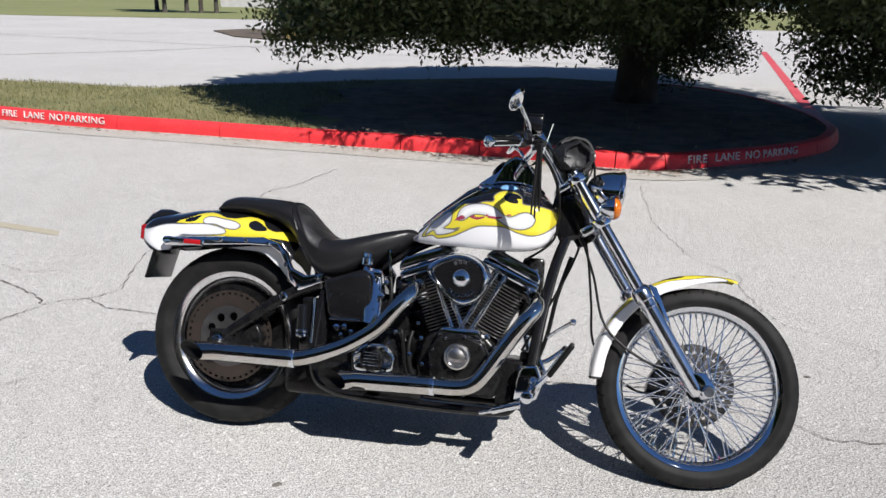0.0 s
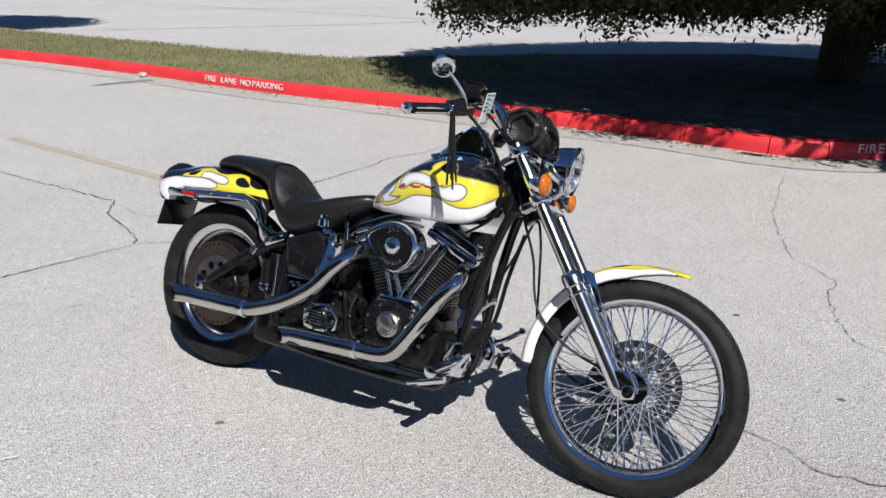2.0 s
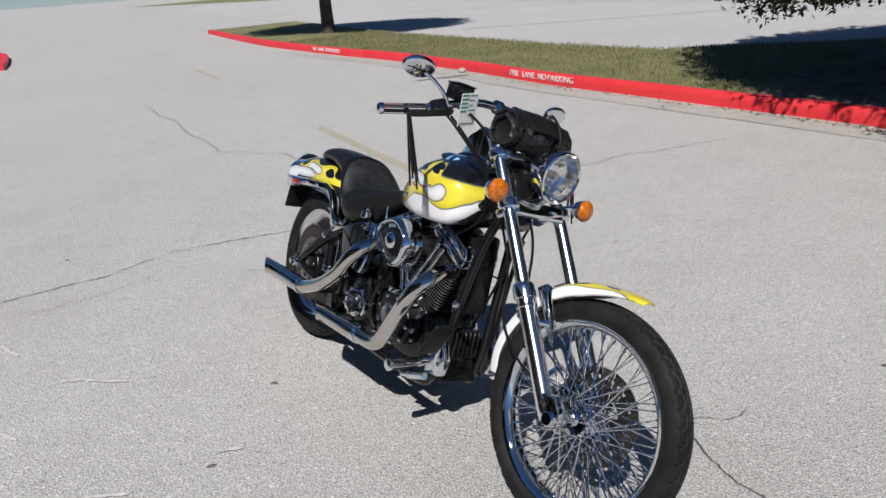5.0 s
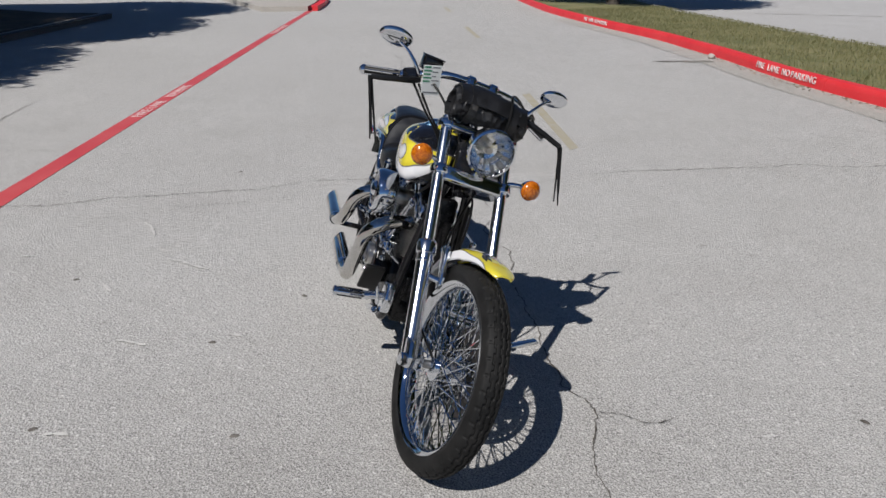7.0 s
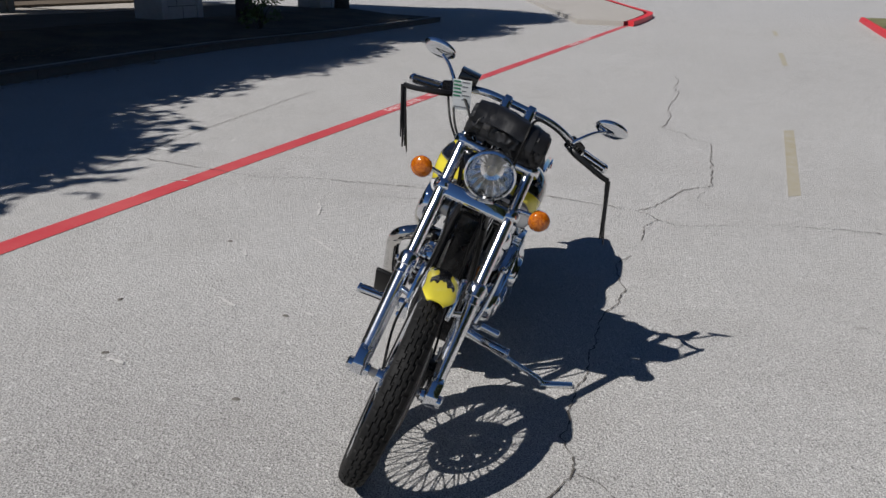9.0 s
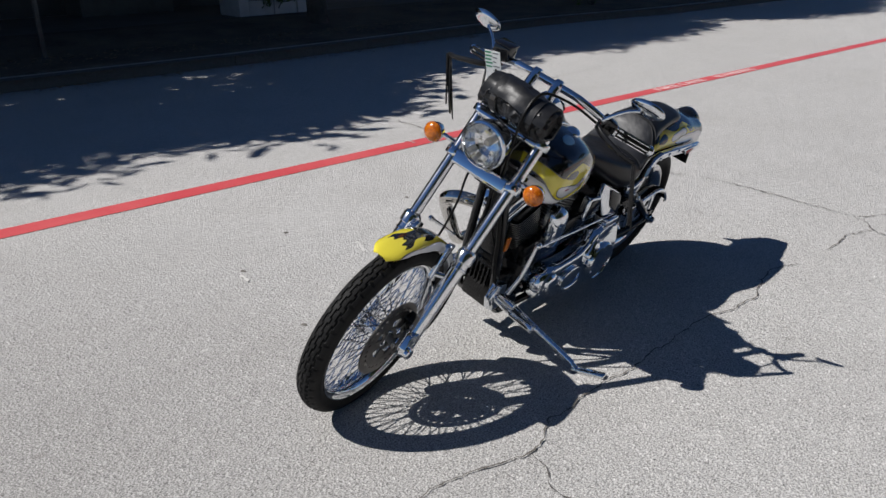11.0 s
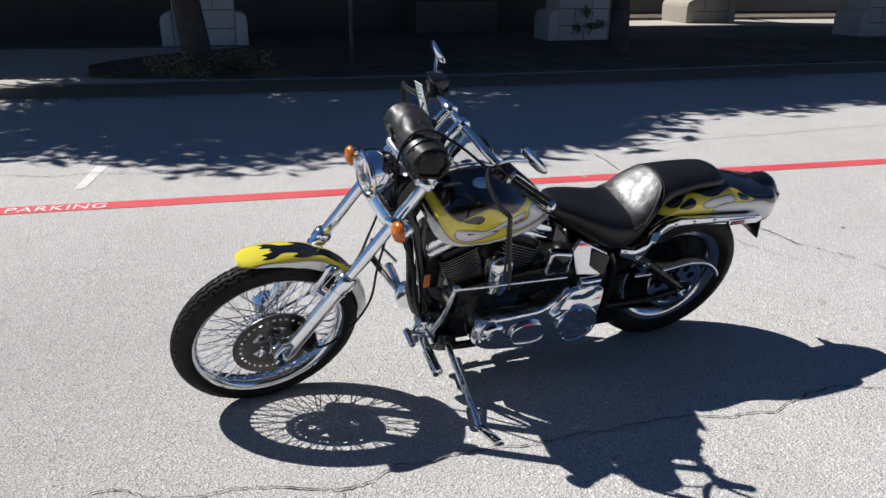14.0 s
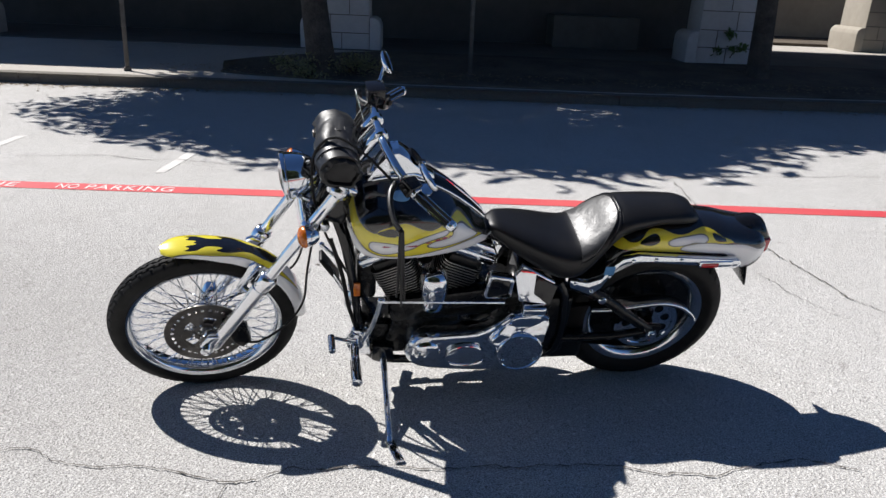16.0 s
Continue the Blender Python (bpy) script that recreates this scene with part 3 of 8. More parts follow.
def leaves_mesh(name, centers, per, spread, size, seed, mat, parent, zmin=None):
    rs = np.random.RandomState(seed)
    c = np.repeat(np.array(centers), per, axis=0)
    n = len(c)
    d = rs.normal(size=(n, 3))
    d /= np.linalg.norm(d, axis=1)[:, None]
    p = c + d * (spread * rs.uniform(0.1, 1.0, n) ** 0.6)[:, None] * np.array([1, 1, 0.75])
    if zmin is not None:
        p = p[p[:, 2] > zmin]
        n = len(p)
    a = rs.normal(size=(n, 3))
    a /= np.linalg.norm(a, axis=1)[:, None]
    b = np.cross(a, rs.normal(size=(n, 3)))
    b /= np.linalg.norm(b, axis=1)[:, None]
    s = size * rs.uniform(0.6, 1.3, n)[:, None]
    q = np.stack([p - a * s, p + b * s * 0.42 - a * s * 0.1, p + a * s, p - b * s * 0.42 - a * s * 0.1], 1).reshape(-1, 3)
    f = np.arange(4 * n).reshape(n, 4)
    return raw(name, q, f, mat, parent)


def oak(x, y, trunk_r, crown, seed, label, clumps, per, size, bottom, fork=2.2, lean=(0, 0), skirt=0.0, puff=0.62, canopy=260, spur=(), keep=None, boughs=()):
    """A broad oak: a tapered trunk, limbs that fork, and a crown of leaf clumps at the limbs' ends. crown: dx, dy, z, rx, ry, rz."""
    rng = random.Random(seed)
    root = new("oak_tree")
    root.matrix_basis = pose(x, y, 0.1)
    tagged(root, label, "tree")
    bm = B()
    top = Vector((lean[0], lean[1], fork))
    tube(bm, [(0, 0, -0.15), (0, 0, 0.12), top * 0.4, top], [trunk_r * 1.5, trunk_r * 1.12, trunk_r * 0.95, trunk_r * 0.85], 14, 4)
    obj("trunk", bm, M_BARK, root)
    dx, dy, cz, rx, ry, rz = crown
    cen = []
    while len(cen) < clumps:
        a, f = rng.uniform(0, 2 * math.pi), rng.uniform(0.25, 1.0) ** 0.5
        px, py = dx + math.cos(a) * f * rx, dy + math.sin(a) * f * ry
        low = bottom(px, py) if callable(bottom) else bottom
        dome = cz + rz * math.sqrt(max(0.0, 1 - f * f))
        if skirt and rng.random() < skirt:
            z = low + 0.55 + abs(rng.gauss(0, 0.55))
        else:
            z = rng.uniform(max(low + 0.6, cz - rz * 0.45), max(dome, low + 1.2))
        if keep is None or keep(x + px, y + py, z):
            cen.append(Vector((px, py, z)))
    for cx, cy, sx, sy, z0, z1, n_ in boughs:      # low boughs that hang near the trunk
        for _ in range(n_):
            a, f = rng.uniform(0, 2 * math.pi), rng.random() ** 0.5
            cen.append(Vector((cx + math.cos(a) * f * sx, cy + math.sin(a) * f * sy, rng.uniform(z0, z1))))
    bm = B()
    for k in range(14):
        e = cen[k * len(cen) // 14]
        a = top * rng.uniform(0.8, 1.0)
        mid = a.lerp(e, 0.5) + Vector((rng.uniform(-.3, .3), rng.uniform(-.3, .3), rng.uniform(0.3, 0.9)))
        tube(bm, [a, a.lerp(mid, 0.5), mid, e], [trunk_r * 0.5, trunk_r * 0.36, trunk_r * 0.22, 0.02], 7, 3, False)
        for q in range(6):
            e2 = cen[(k * len(cen) // 14 + q + 1) % len(cen)]
            if (e2 - mid).length < 3.2:
                tube(bm, [mid, mid.lerp(e2, 0.5) + Vector((0, 0, 0.2)), e2], [trunk_r * 0.14, trunk_r * 0.09, 0.01], 5, 2, False)
    obj("limb", bm, M_BARK, root, "forked dark limb")
    up = []                                        # the dense roof of the crown
    while len(up) < canopy:
        a, f = rng.uniform(0, 2 * math.pi), rng.random() ** 0.5
        p = (dx + math.cos(a) * f * rx * 0.95, dy + math.sin(a) * f * ry * 0.95, cz + rz * math.sqrt(max(0.0, 1 - f * f)) * rng.uniform(0.1, 0.8))
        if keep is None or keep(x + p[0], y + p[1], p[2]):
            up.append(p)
    if spur:                                       # an unseen side bough, added for the shade it throws on the kerb
        cx, cy, sx, sy, z0, z1, n_ = spur
        for _ in range(n_):
            a, f = rng.uniform(0, 2 * math.pi), rng.random() ** 0.5
            up.append((cx + math.cos(a) * f * sx, cy + math.sin(a) * f * sy, rng.uniform(z0, z1)))
    tagged(leaves_mesh("upper_crown", up, 70, 0.9, 0.15, seed + 50, M_LEAF, root, 2.6), "dense dark green leaves")
    tagged(leaves_mesh("crown", [tuple(c) for c in cen], per, puff, size, seed, M_LEAF, root, 0.25), "dense dark green small oak leaves")
    return root




def low_branches(px, py):
    """How low the island oak's branches hang: high towards the drive, low at its ends and behind."""
    wy = py + 12.0
    h = 0.15 if wy > 9.4 else 0.15 + (9.4 - wy) * 0.5
    if px < 0.4:
        h += 0.30
    if px > 0.4 and wy > 8.8:
        h = -0.1 if px < 1.4 else 0.7 if px < 2.3 else -0.35 if px < 4.6 else 0.3
    return h + 0.35 * noise.noise((px * 0.8, py * 0.8, 1.0))


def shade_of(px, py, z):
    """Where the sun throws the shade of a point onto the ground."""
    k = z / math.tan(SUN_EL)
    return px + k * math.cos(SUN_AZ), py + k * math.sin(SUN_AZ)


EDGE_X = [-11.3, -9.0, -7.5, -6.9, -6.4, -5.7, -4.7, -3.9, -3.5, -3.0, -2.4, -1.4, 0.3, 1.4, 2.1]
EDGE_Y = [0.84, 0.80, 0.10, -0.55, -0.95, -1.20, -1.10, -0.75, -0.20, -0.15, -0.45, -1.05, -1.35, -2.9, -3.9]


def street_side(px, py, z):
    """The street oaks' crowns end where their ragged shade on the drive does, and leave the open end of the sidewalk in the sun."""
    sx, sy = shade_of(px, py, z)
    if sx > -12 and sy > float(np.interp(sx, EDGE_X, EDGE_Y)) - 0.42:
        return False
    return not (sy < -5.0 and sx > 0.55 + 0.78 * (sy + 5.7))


def island_side(px, py, z):
    """Leaves out leaf clumps whose shade would fall on the lot at the far right."""
    if z < 1.8:
        return not (px > 5.6 and py > 11.6)
    sx, sy = shade_of(px, py, z)
    return sy < float(np.interp(sx, [3.0, 4.7, 5.6, 6.1, 6.6, 8.0], [20.5, 19.5, 15.0, 12.2, 10.7, 9.4])) - 0.5


oak(3.0, 12.0, 0.31, (2.5, -0.75, 3.6, 7.9, 5.8, 3.2), 4, "broad shady oak with low hanging branches on the island", 1750, 165, 0.044, low_branches, 1.7, (0, 0), 0.55, 0.46, 1000, (3.2, -5.0, 3.4, 2.0, 2.9, 4.6, 170), island_side,
    ((2.45, -1.9, 0.75, 0.8, 0.50, 1.9, 65), (3.7, -1.8, 0.8, 0.8, 0.70, 1.9, 45), (0.55, -0.3, 0.55, 0.9, 0.55, 1.8, 40), (-1.3, -0.6, 1.2, 1.2, 1.0, 2.1, 60), (4.5, -1.7, 1.2, 1.0, 0.85, 2.0, 70), (1.9, -1.0, 1.0, 1.0, 1.45, 2.1, 40)))
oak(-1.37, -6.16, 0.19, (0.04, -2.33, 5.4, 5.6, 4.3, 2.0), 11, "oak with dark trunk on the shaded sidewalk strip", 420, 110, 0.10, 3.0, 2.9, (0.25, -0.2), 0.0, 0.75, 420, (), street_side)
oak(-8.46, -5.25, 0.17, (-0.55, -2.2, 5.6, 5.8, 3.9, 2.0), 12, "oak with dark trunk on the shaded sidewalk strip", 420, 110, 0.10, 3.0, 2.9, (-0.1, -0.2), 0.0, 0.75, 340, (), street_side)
# the next two oaks are added to carry the tree shade along the drive
oak(-15.9, -3.0, 0.20, (-0.3, -1.6, 5.4, 5.4, 4.0, 2.2), 13, "oak with dark trunk on the shaded sidewalk strip", 420, 100, 0.11, 3.0, 2.9, (0, 0), 0.0, 0.75, 340)
oak(-21.5, -1.6, 0.22, (0, -0.6, 5.4, 4.6, 3.6, 2.2), 14, "oak with dark trunk on the shaded sidewalk strip", 260, 90, 0.12, 3.0, 2.9, (0, 0), 0.0, 0.75)
oak(-17.5, 15.4, 0.19, (0, 0, 4.4, 3.7, 3.4, 1.6), 15, "far oak on the end of the island", 120, 80, 0.085, 2.6, 2.4)
for i, (x, y) in enumerate(((-24.2, 69.7), (-22.6, 70.7), (-21.5, 71.2), (-20.4, 72.1), (-26.9, 75.4))):
    oak(x, y, 0.19, (0, 0, 4.4, 2.6, 2.6, 1.6), 30 + i, "far tree with bare dark trunk on the lawn", 70, 60, 0.17, 2.4, 2.4)

# ---- the building side ----
BK = [Vector(p) for p in ((12.0, -9.85), (2.6, -6.66), (1.6, -6.33), (-5.0, -3.98), (-7.2, -3.33), (-9.6, -2.70), (-11.4, -2.15), (-12.9, -1.45), (-14.6, -0.6), (-20.6, 1.45))]
kerb_run("kerb_walk", BK[::-1], 0.14, -0.15, M_OLDKERB, "dark brown bare concrete kerb of the arcade sidewalk", 1)
bd = Vector((-0.944, 0.330))
bn = Vector((0.330, 0.944))


def strip(name, line, offs, mat, label, cat):
    """Ground behind a line, as rows at (metres behind it, height)."""
    rows = [[(p.x, p.y, z) for p in offset_line(line, d)] for d, z in offs]
    n_ = len(line)
    return raw(name, [p for r in rows for p in r], [(i * n_ + k, (i + 1) * n_ + k, (i + 1) * n_ + k + 1, i * n_ + k + 1) for i in range(len(rows) - 1) for k in range(n_ - 1)],
               mat, None, label, cat, "structure")


strip("sidewalk", BK, [(0.10, -0.02), (0.101, 0.125), (1.6, 0.13), (3.0, 0.25), (34.0, 0.25)], M_WALK, "shaded concrete sidewalk beside the arcade", "sidewalk")


# the dark strip ends where the sunlit walk behind begins
strip("arcade_floor", BK, [(3.65, 0.20), (3.66, 0.262), (6.85, 0.262), (6.86, 0.20)], M_DARKFLOOR, "arcade floor, coloured dark for its shade", "floor")
wall_yaw = math.degrees(math.atan2(bd.y, bd.x))
BED = [BK[2].lerp(BK[3], f) for f in (0.20, 0.5)] + BK[3:]
def soil_strip(line, mat, label):
    """Soil between walk and kerb that runs out in a ragged point at its near end."""
    ps = [line[0].lerp(line[1], k / 10) for k in range(10)] + [line[1].lerp(line[2], k / 8) for k in range(8)] + line[2:]
    rows = []
    for i, (d, z) in enumerate(((0.34, 0.10), (0.36, 0.150), (0.9, 0.158), (1.6, 0.165), (2.3, 0.225), (3.0, 0.272), (3.64, 0.268))):
        row = []
        for k, p in enumerate(offset_line(ps, d)):
            f = min(1.0, (k + 0.2) / 11) ** 0.6
            c = offset_line(ps, 0.9)[k]
            w = 0.14 * noise.noise((k * 0.9, i * 0.7, 5.0)) if 1 < i < 6 else 0.0
            q = c.lerp(p, f) + Vector((w, w))
            row.append((q.x, q.y, z))
        rows.append(row)
    n_ = len(ps)
    raw("planting_strip", [p for r in rows for p in r], [(i * n_ + k, (i + 1) * n_ + k, (i + 1) * n_ + k + 1, i * n_ + k + 1) for i in range(len(rows) - 1) for k in range(n_ - 1)],
        mat, None, label, "soil bed", "structure")


soil_strip(BED, M_SOIL, "bare dark soil strip with leaf litter below the oaks")


def arcade_column(c, deep=0.40, mat=M_WHITESTONE):
    """A flared white pier of coursed blocks on a plinth with low round-shouldered cheeks."""
    root = new("arcade_column")
    root.matrix_basis = pose(c[0], c[1], 0.23, 0, 0, wall_yaw)
    tagged(root, "white painted masonry arcade pier with stepped plinth", "column", "piers of the arcade")
    for sx in (-1, 1):
        bm = B()
        prism(bm, [(sx * 0.52, 0), (sx * 0.72, 0), (sx * 0.72, 0.44), (sx * 0.69, 0.53), (sx * 0.61, 0.585), (sx * 0.52, 0.59)], -deep, deep, 0.018)
        obj("plinth_cheek", bm, mat, root)
    left = [(-0.515, 0.0), (-0.515, 0.60), (-0.50, 1.2), (-0.47, 2.2), (-0.52, 2.9), (-0.75, 3.5), (-1.2, 4.0)]
    out = [(-x, z) for x, z in left] + left[::-1]
    bm = B()
    prism(bm, out, -deep * 0.92, deep * 0.92, 0.02)
    obj("shaft", bm, mat, root)
    for yy in (-deep * 0.92 - 0.004, deep * 0.92 + 0.004):
        bm = B()
        for k, z in enumerate((0.31, 0.62, 0.95, 1.28, 1.61)):
            box(bm, -0.50, 0.50, yy - 0.003, yy + 0.003, z - 0.007, z + 0.007)
            x = (0.02, -0.18, 0.16)[k % 3]
            box(bm, x - 0.006, x + 0.006, yy - 0.003, yy + 0.003, z - 0.31, z)
        obj("joint_line", bm, M_CRACK, root, "dark mortar joint")
    return root


C1 = Vector((-2.44, -9.33))
cols = [C1 - bd * 7.0, C1, C1 + bd * 7.0, C1 + bd * 14.0, C1 + bd * 21.0]
for c in cols:
    arcade_column(c)


def slab(name, a, b, t0, t1, z0, z1, mat, label, cat):
    """A wall along bd from a to b metres past the second pier, t0 to t1 metres behind the pier line."""
    p = C1 + bd * a
    bm = B()
    box(bm, 0, b - a, t0, t1, z0, z1)
    ob = obj(name, bm, mat, None, label, Matrix.Translation((p.x, p.y, 0.24)) @ pose(0, 0, 0, 0, 0, wall_yaw), False, cat, "structure")
    return ob


# behind the piers is to the left of the line's way
# unseen parts above the piers, sized by the shade edges they cast
slab("wall_front", -14.0, 24.0, -0.34, 0.34, 4.0, 6.0, M_WHITESTONE, "white masonry band above the arcade", "wall")
slab("arcade_ceiling", -14.0, 24.0, 0.34, 5.6, 4.6, 4.8, M_DARKWALL, "arcade ceiling, coloured dark for its shade", "ceiling")
slab("arcade_roof", -14.0, 24.0, -0.4, 5.6, 6.0, 6.2, M_WHITESTONE, "flat roof over the arcade", "roof")
slab("wall_back", -14.0, 8.2, 2.85, 3.15, 0.0, 6.0, M_DARKWALL, "back wall of the arcade, coloured dark for its shade", "wall")
slab("wall_low", 4.2, 6.0, 1.9, 2.84, 0.0, 0.66, M_LEDGE, "low masonry ledge, coloured dark for the arcade's shade", "wall")
slab("wall_far", 5.0, 24.0, 8.6, 9.0, 0.0, 3.6, M_BEIGEWALL, "far beige courtyard wall", "wall")
for a in (12.6, 19.6):
    c = C1 + bd * a + Vector((-bd.y, bd.x)) * 4.8
    arcade_column(c, 0.65, M_BEIGEWALL)
slab("courtyard_bed", 6.5, 24.0, 5.4, 8.5, 0.0, 0.08, M_SOIL, "bare soil bed in the sunlit courtyard", "soil bed")


def sign_post(x, y):
    root = new("sign_post")
    root.matrix_basis = pose(x, y, 0.12)
    tagged(root, "slim grey metal sign post on the sidewalk", "post")
    bm = B()
    prism(bm, [(-0.03, 0), (0.03, 0), (0.03, 2.9), (-0.03, 2.9)], -0.018, 0.018, 0.004)
    obj("post", bm, M_POST, root)
    bm = B()
    box(bm, -0.05, 0.05, -0.04, 0.04, 0, 0.06, 0.006)
    obj("anchor", bm, M_POST, root)
    bm = B()
    box(bm, -0.15, 0.15, 0.02, 0.024, 2.3, 2.8, 0.001)
    obj("sign_plate", bm, M_WHITEPAINT, root)


sign_post(1.25, -6.86)
sign_post(-3.6, -5.97)


def shrub(x, y, z, r, h, n, seed, label, mat=M_LEAF2):
    rng = random.Random(seed)
    root = new("shrub")
    root.matrix_basis = pose(x, y, z)
    tagged(root, label, "shrub")
    cen = [(rng.gauss(0, 0.4) * r, rng.gauss(0, 0.4) * r, rng.uniform(0.15, 1.0) * h) for _ in range(n)]
    bm = B()
    for c in cen[:10]:
        tube(bm, [(0, 0, -0.05), (c[0] * 0.4, c[1] * 0.4, c[2] * 0.6), c], [0.012, 0.009, 0.004], 5, 2, False)
    obj("stems", bm, M_BARK, root)
    leaves_mesh("leaves", cen, 45, r * 0.35, 0.05 if mat is M_LEAF2 else 0.03, seed, mat, root, 0.02)


shrub(-14.45, -2.25, 0.15, 0.55, 1.05, 26, 2, "leafy green shrub at the sidewalk's edge")
shrub(-9.05, -6.75, 0.25, 0.34, 0.62, 7, 3, "small weedy shrub by the white pier")
shrub(-1.09, -5.96, 0.14, 0.50, 0.26, 16, 4, "low dry weedy shrub in the shade below the oak", M_BLADE)
shrub(-1.87, -6.13, 0.15, 0.55, 0.22, 14, 6, "low dry weedy shrub in the shade below the oak", M_BLADE)

def fallen_leaves(name, n, seed, label, place):
    """Small curled dry leaves lying where place(rng) says."""
    rng = random.Random(seed)
    vs, fs = [], []
    for _ in range(n):
        x, y, z = place(rng)
        a, l, w = rng.uniform(0, 6.28), rng.uniform(0.012, 0.03), rng.uniform(0.35, 0.6)
        c, s_ = math.cos(a) * l, math.sin(a) * l
        b = len(vs)
        vs += [(x - c, y - s_, z + 0.003), (x - s_ * w, y + c * w, z + rng.uniform(0.004, 0.016)), (x + c, y + s_, z + 0.003), (x + s_ * w, y - c * w, z + rng.uniform(0.002, 0.012))]
        fs.append((b, b + 1, b + 2, b + 3))
    return raw(name, vs, fs, M_DRYLEAF, None, label, "fallen leaves", "stuff")


def by_walk_kerb(rng):
    f = rng.uniform(0.0, 1.0)
    p = Vector((3.0, -6.72)).lerp(Vector((-9.6, -2.62)), f) + bn * (0.02 + abs(rng.gauss(0, 0.16)))
    return p.x, p.y, 0.002


def on_soil(rng):
    f = rng.uniform(0.06, 1.0)
    p = BK[2].lerp(BK[3], f) if rng.random() < 0.6 else BK[3].lerp(BK[5], f)
    d = rng.uniform(0.6, 1.5)
    return p.x - bn.x * d, p.y - bn.y * d, 0.172


def by_island_kerb(rng):
    k = rng.randrange(30, len(KERB) - 40)
    p = KERB[k].lerp(KERB[k + 1], rng.random())
    return p.x, p.y - 0.03 - abs(rng.gauss(0, 0.10)), 0.006


fallen_leaves("leaf_litter", 1500, 21, "dry tan leaves and grit swept against the sidewalk kerb", by_walk_kerb)
fallen_leaves("leaf_litter", 900, 22, "dry tan leaves on the soil strip", on_soil)
fallen_leaves("leaf_litter", 500, 23, "dry leaves and grit along the red kerb", by_island_kerb)

# the far kerb round the corner, where the red line ends
kerb_run("kerb_corner", smooth_line([(-20.9, 7.05), (-22.4, 7.6), (-24.1, 8.15), (-25.6, 8.6), (-27.0, 8.85), (-29.5, 8.9), (-40, 9.2)], 4), 0.15, -0.15, M_RED, "red-painted kerb at the far corner", 5)
flat_poly("far_walk", [(-21.3, 5.6), (-20.9, 6.9), (-22.4, 7.45), (-24.1, 8.0), (-25.6, 8.45), (-27.0, 8.7), (-29.5, 8.75), (-40, 9.05), (-40, 5.0)], 0.14, M_WALK, "tan far sidewalk corner", "sidewalk", thick=0.15)


def far_building(x, y, w, d, h, label):
    root = new("far_building")
    root.matrix_basis = pose(x, y, 0)
    tagged(root, label, "building")
    bm = B()
    box(bm, -w / 2, w / 2, -d / 2, d / 2, 0, h)
    obj("wall", bm, M_WHITESTONE, root, smooth=False)
    bm = B()
    box(bm, -w / 2 - 0.4, w / 2 + 0.4, -d / 2 - 0.4, d / 2 + 0.4, h, h + 0.5)
    obj("roof", bm, M_POST, root, smooth=False)
    for k in range(int(w / 5)):
        bm = B()
        box(bm, -w / 2 + 1.5 + k * 5, -w / 2 + 4 + k * 5, -d / 2 - 0.06, -d / 2 + 0.1, 1.2, 3.0)
        obj("window", bm, M_DARKWALL, root, smooth=False)


far_building(-23, 115, 15.5, 8, 3.4, "long low white building across the lawn")


# ======== the motorcycle ========
# Its own axes: x ahead from the rear axle, y to its left, z up from the ground while it stands upright.
WB, RF, RR, RAKE = 1.705, 0.341, 0.338, radians(34)
BIKE = Matrix.Translation((-0.803, 2.527, 0.003)) @ pose(0, 0, 0, 0, 0, -12.277) @ pose(0, 0, 0, -18.33, 0, 0) @ pose(0, 0, 0, 0, 0.15, 0)
AX = Vector((-math.sin(RAKE), 0, math.cos(RAKE)))
A0 = Vector((WB + 0.125, 0, 0))
STEER = Matrix.Translation(A0) @ Matrix.Rotation(radians(8.24), 4, AX) @ Matrix.Translation(-A0)

K = Mat("polished_chrome", (0.76, 0.785, 0.82), 0.06, 1.0)
K.rough(K.ramp(K.noise(9, 4.0), [(0.4, (0.012,) * 3), (0.7, (0.035,) * 3)]))
M_CHROME = K.m
# pipe chrome, duller and more tan than the other chrome
K = Mat("heat_tanned_pipe_chrome", (0.60, 0.585, 0.55), 0.06, 1.0)
K.color(K.ramp(K.noise(5, 3.0), [(0.35, (0.64, 0.63, 0.61)), (0.7, (0.54, 0.515, 0.465))])).rough(K.ramp(K.noise(9, 4.0), [(0.4, (0.015,) * 3), (0.7, (0.05,) * 3)]))
M_PIPE = K.m
M_RIM = varied("bright_rim_metal", (0.62, 0.62, 0.63), (0.80, 0.80, 0.81), 10, 0.14, metal=1.0)
K = Mat("polished_fork_metal", (0.84, 0.85, 0.87), 0.15, 1.0)
K.rough(K.ramp(K.noise(7, 3.0), [(0.35, (0.11,) * 3), (0.7, (0.19,) * 3)]))
M_FORK = K.m
M_REFLECTOR = varied("silvered_reflector", (0.80, 0.81, 0.82), (0.90, 0.90, 0.90), 60, 0.08, metal=1.0, r2=0.24)
M_STEEL = varied("dull_steel", (0.30, 0.295, 0.28), (0.46, 0.45, 0.43), 14, 0.34, metal=1.0)
M_DISC = varied("brake_disc_steel", (0.09, 0.085, 0.08), (0.16, 0.15, 0.14), 20, 0.38, metal=0.9)
M_ROTOR = varied("rusty_rotor_steel", (0.10, 0.078, 0.066), (0.070, 0.060, 0.054), 18, 0.45, metal=0.8)
M_BLACK = varied("gloss_black_enamel", (0.006, 0.006, 0.007), (0.010, 0.010, 0.011), 6, 0.07)
K = Mat("black_engine_enamel", (0.004, 0.004, 0.004), 0.22, spec=0.28)
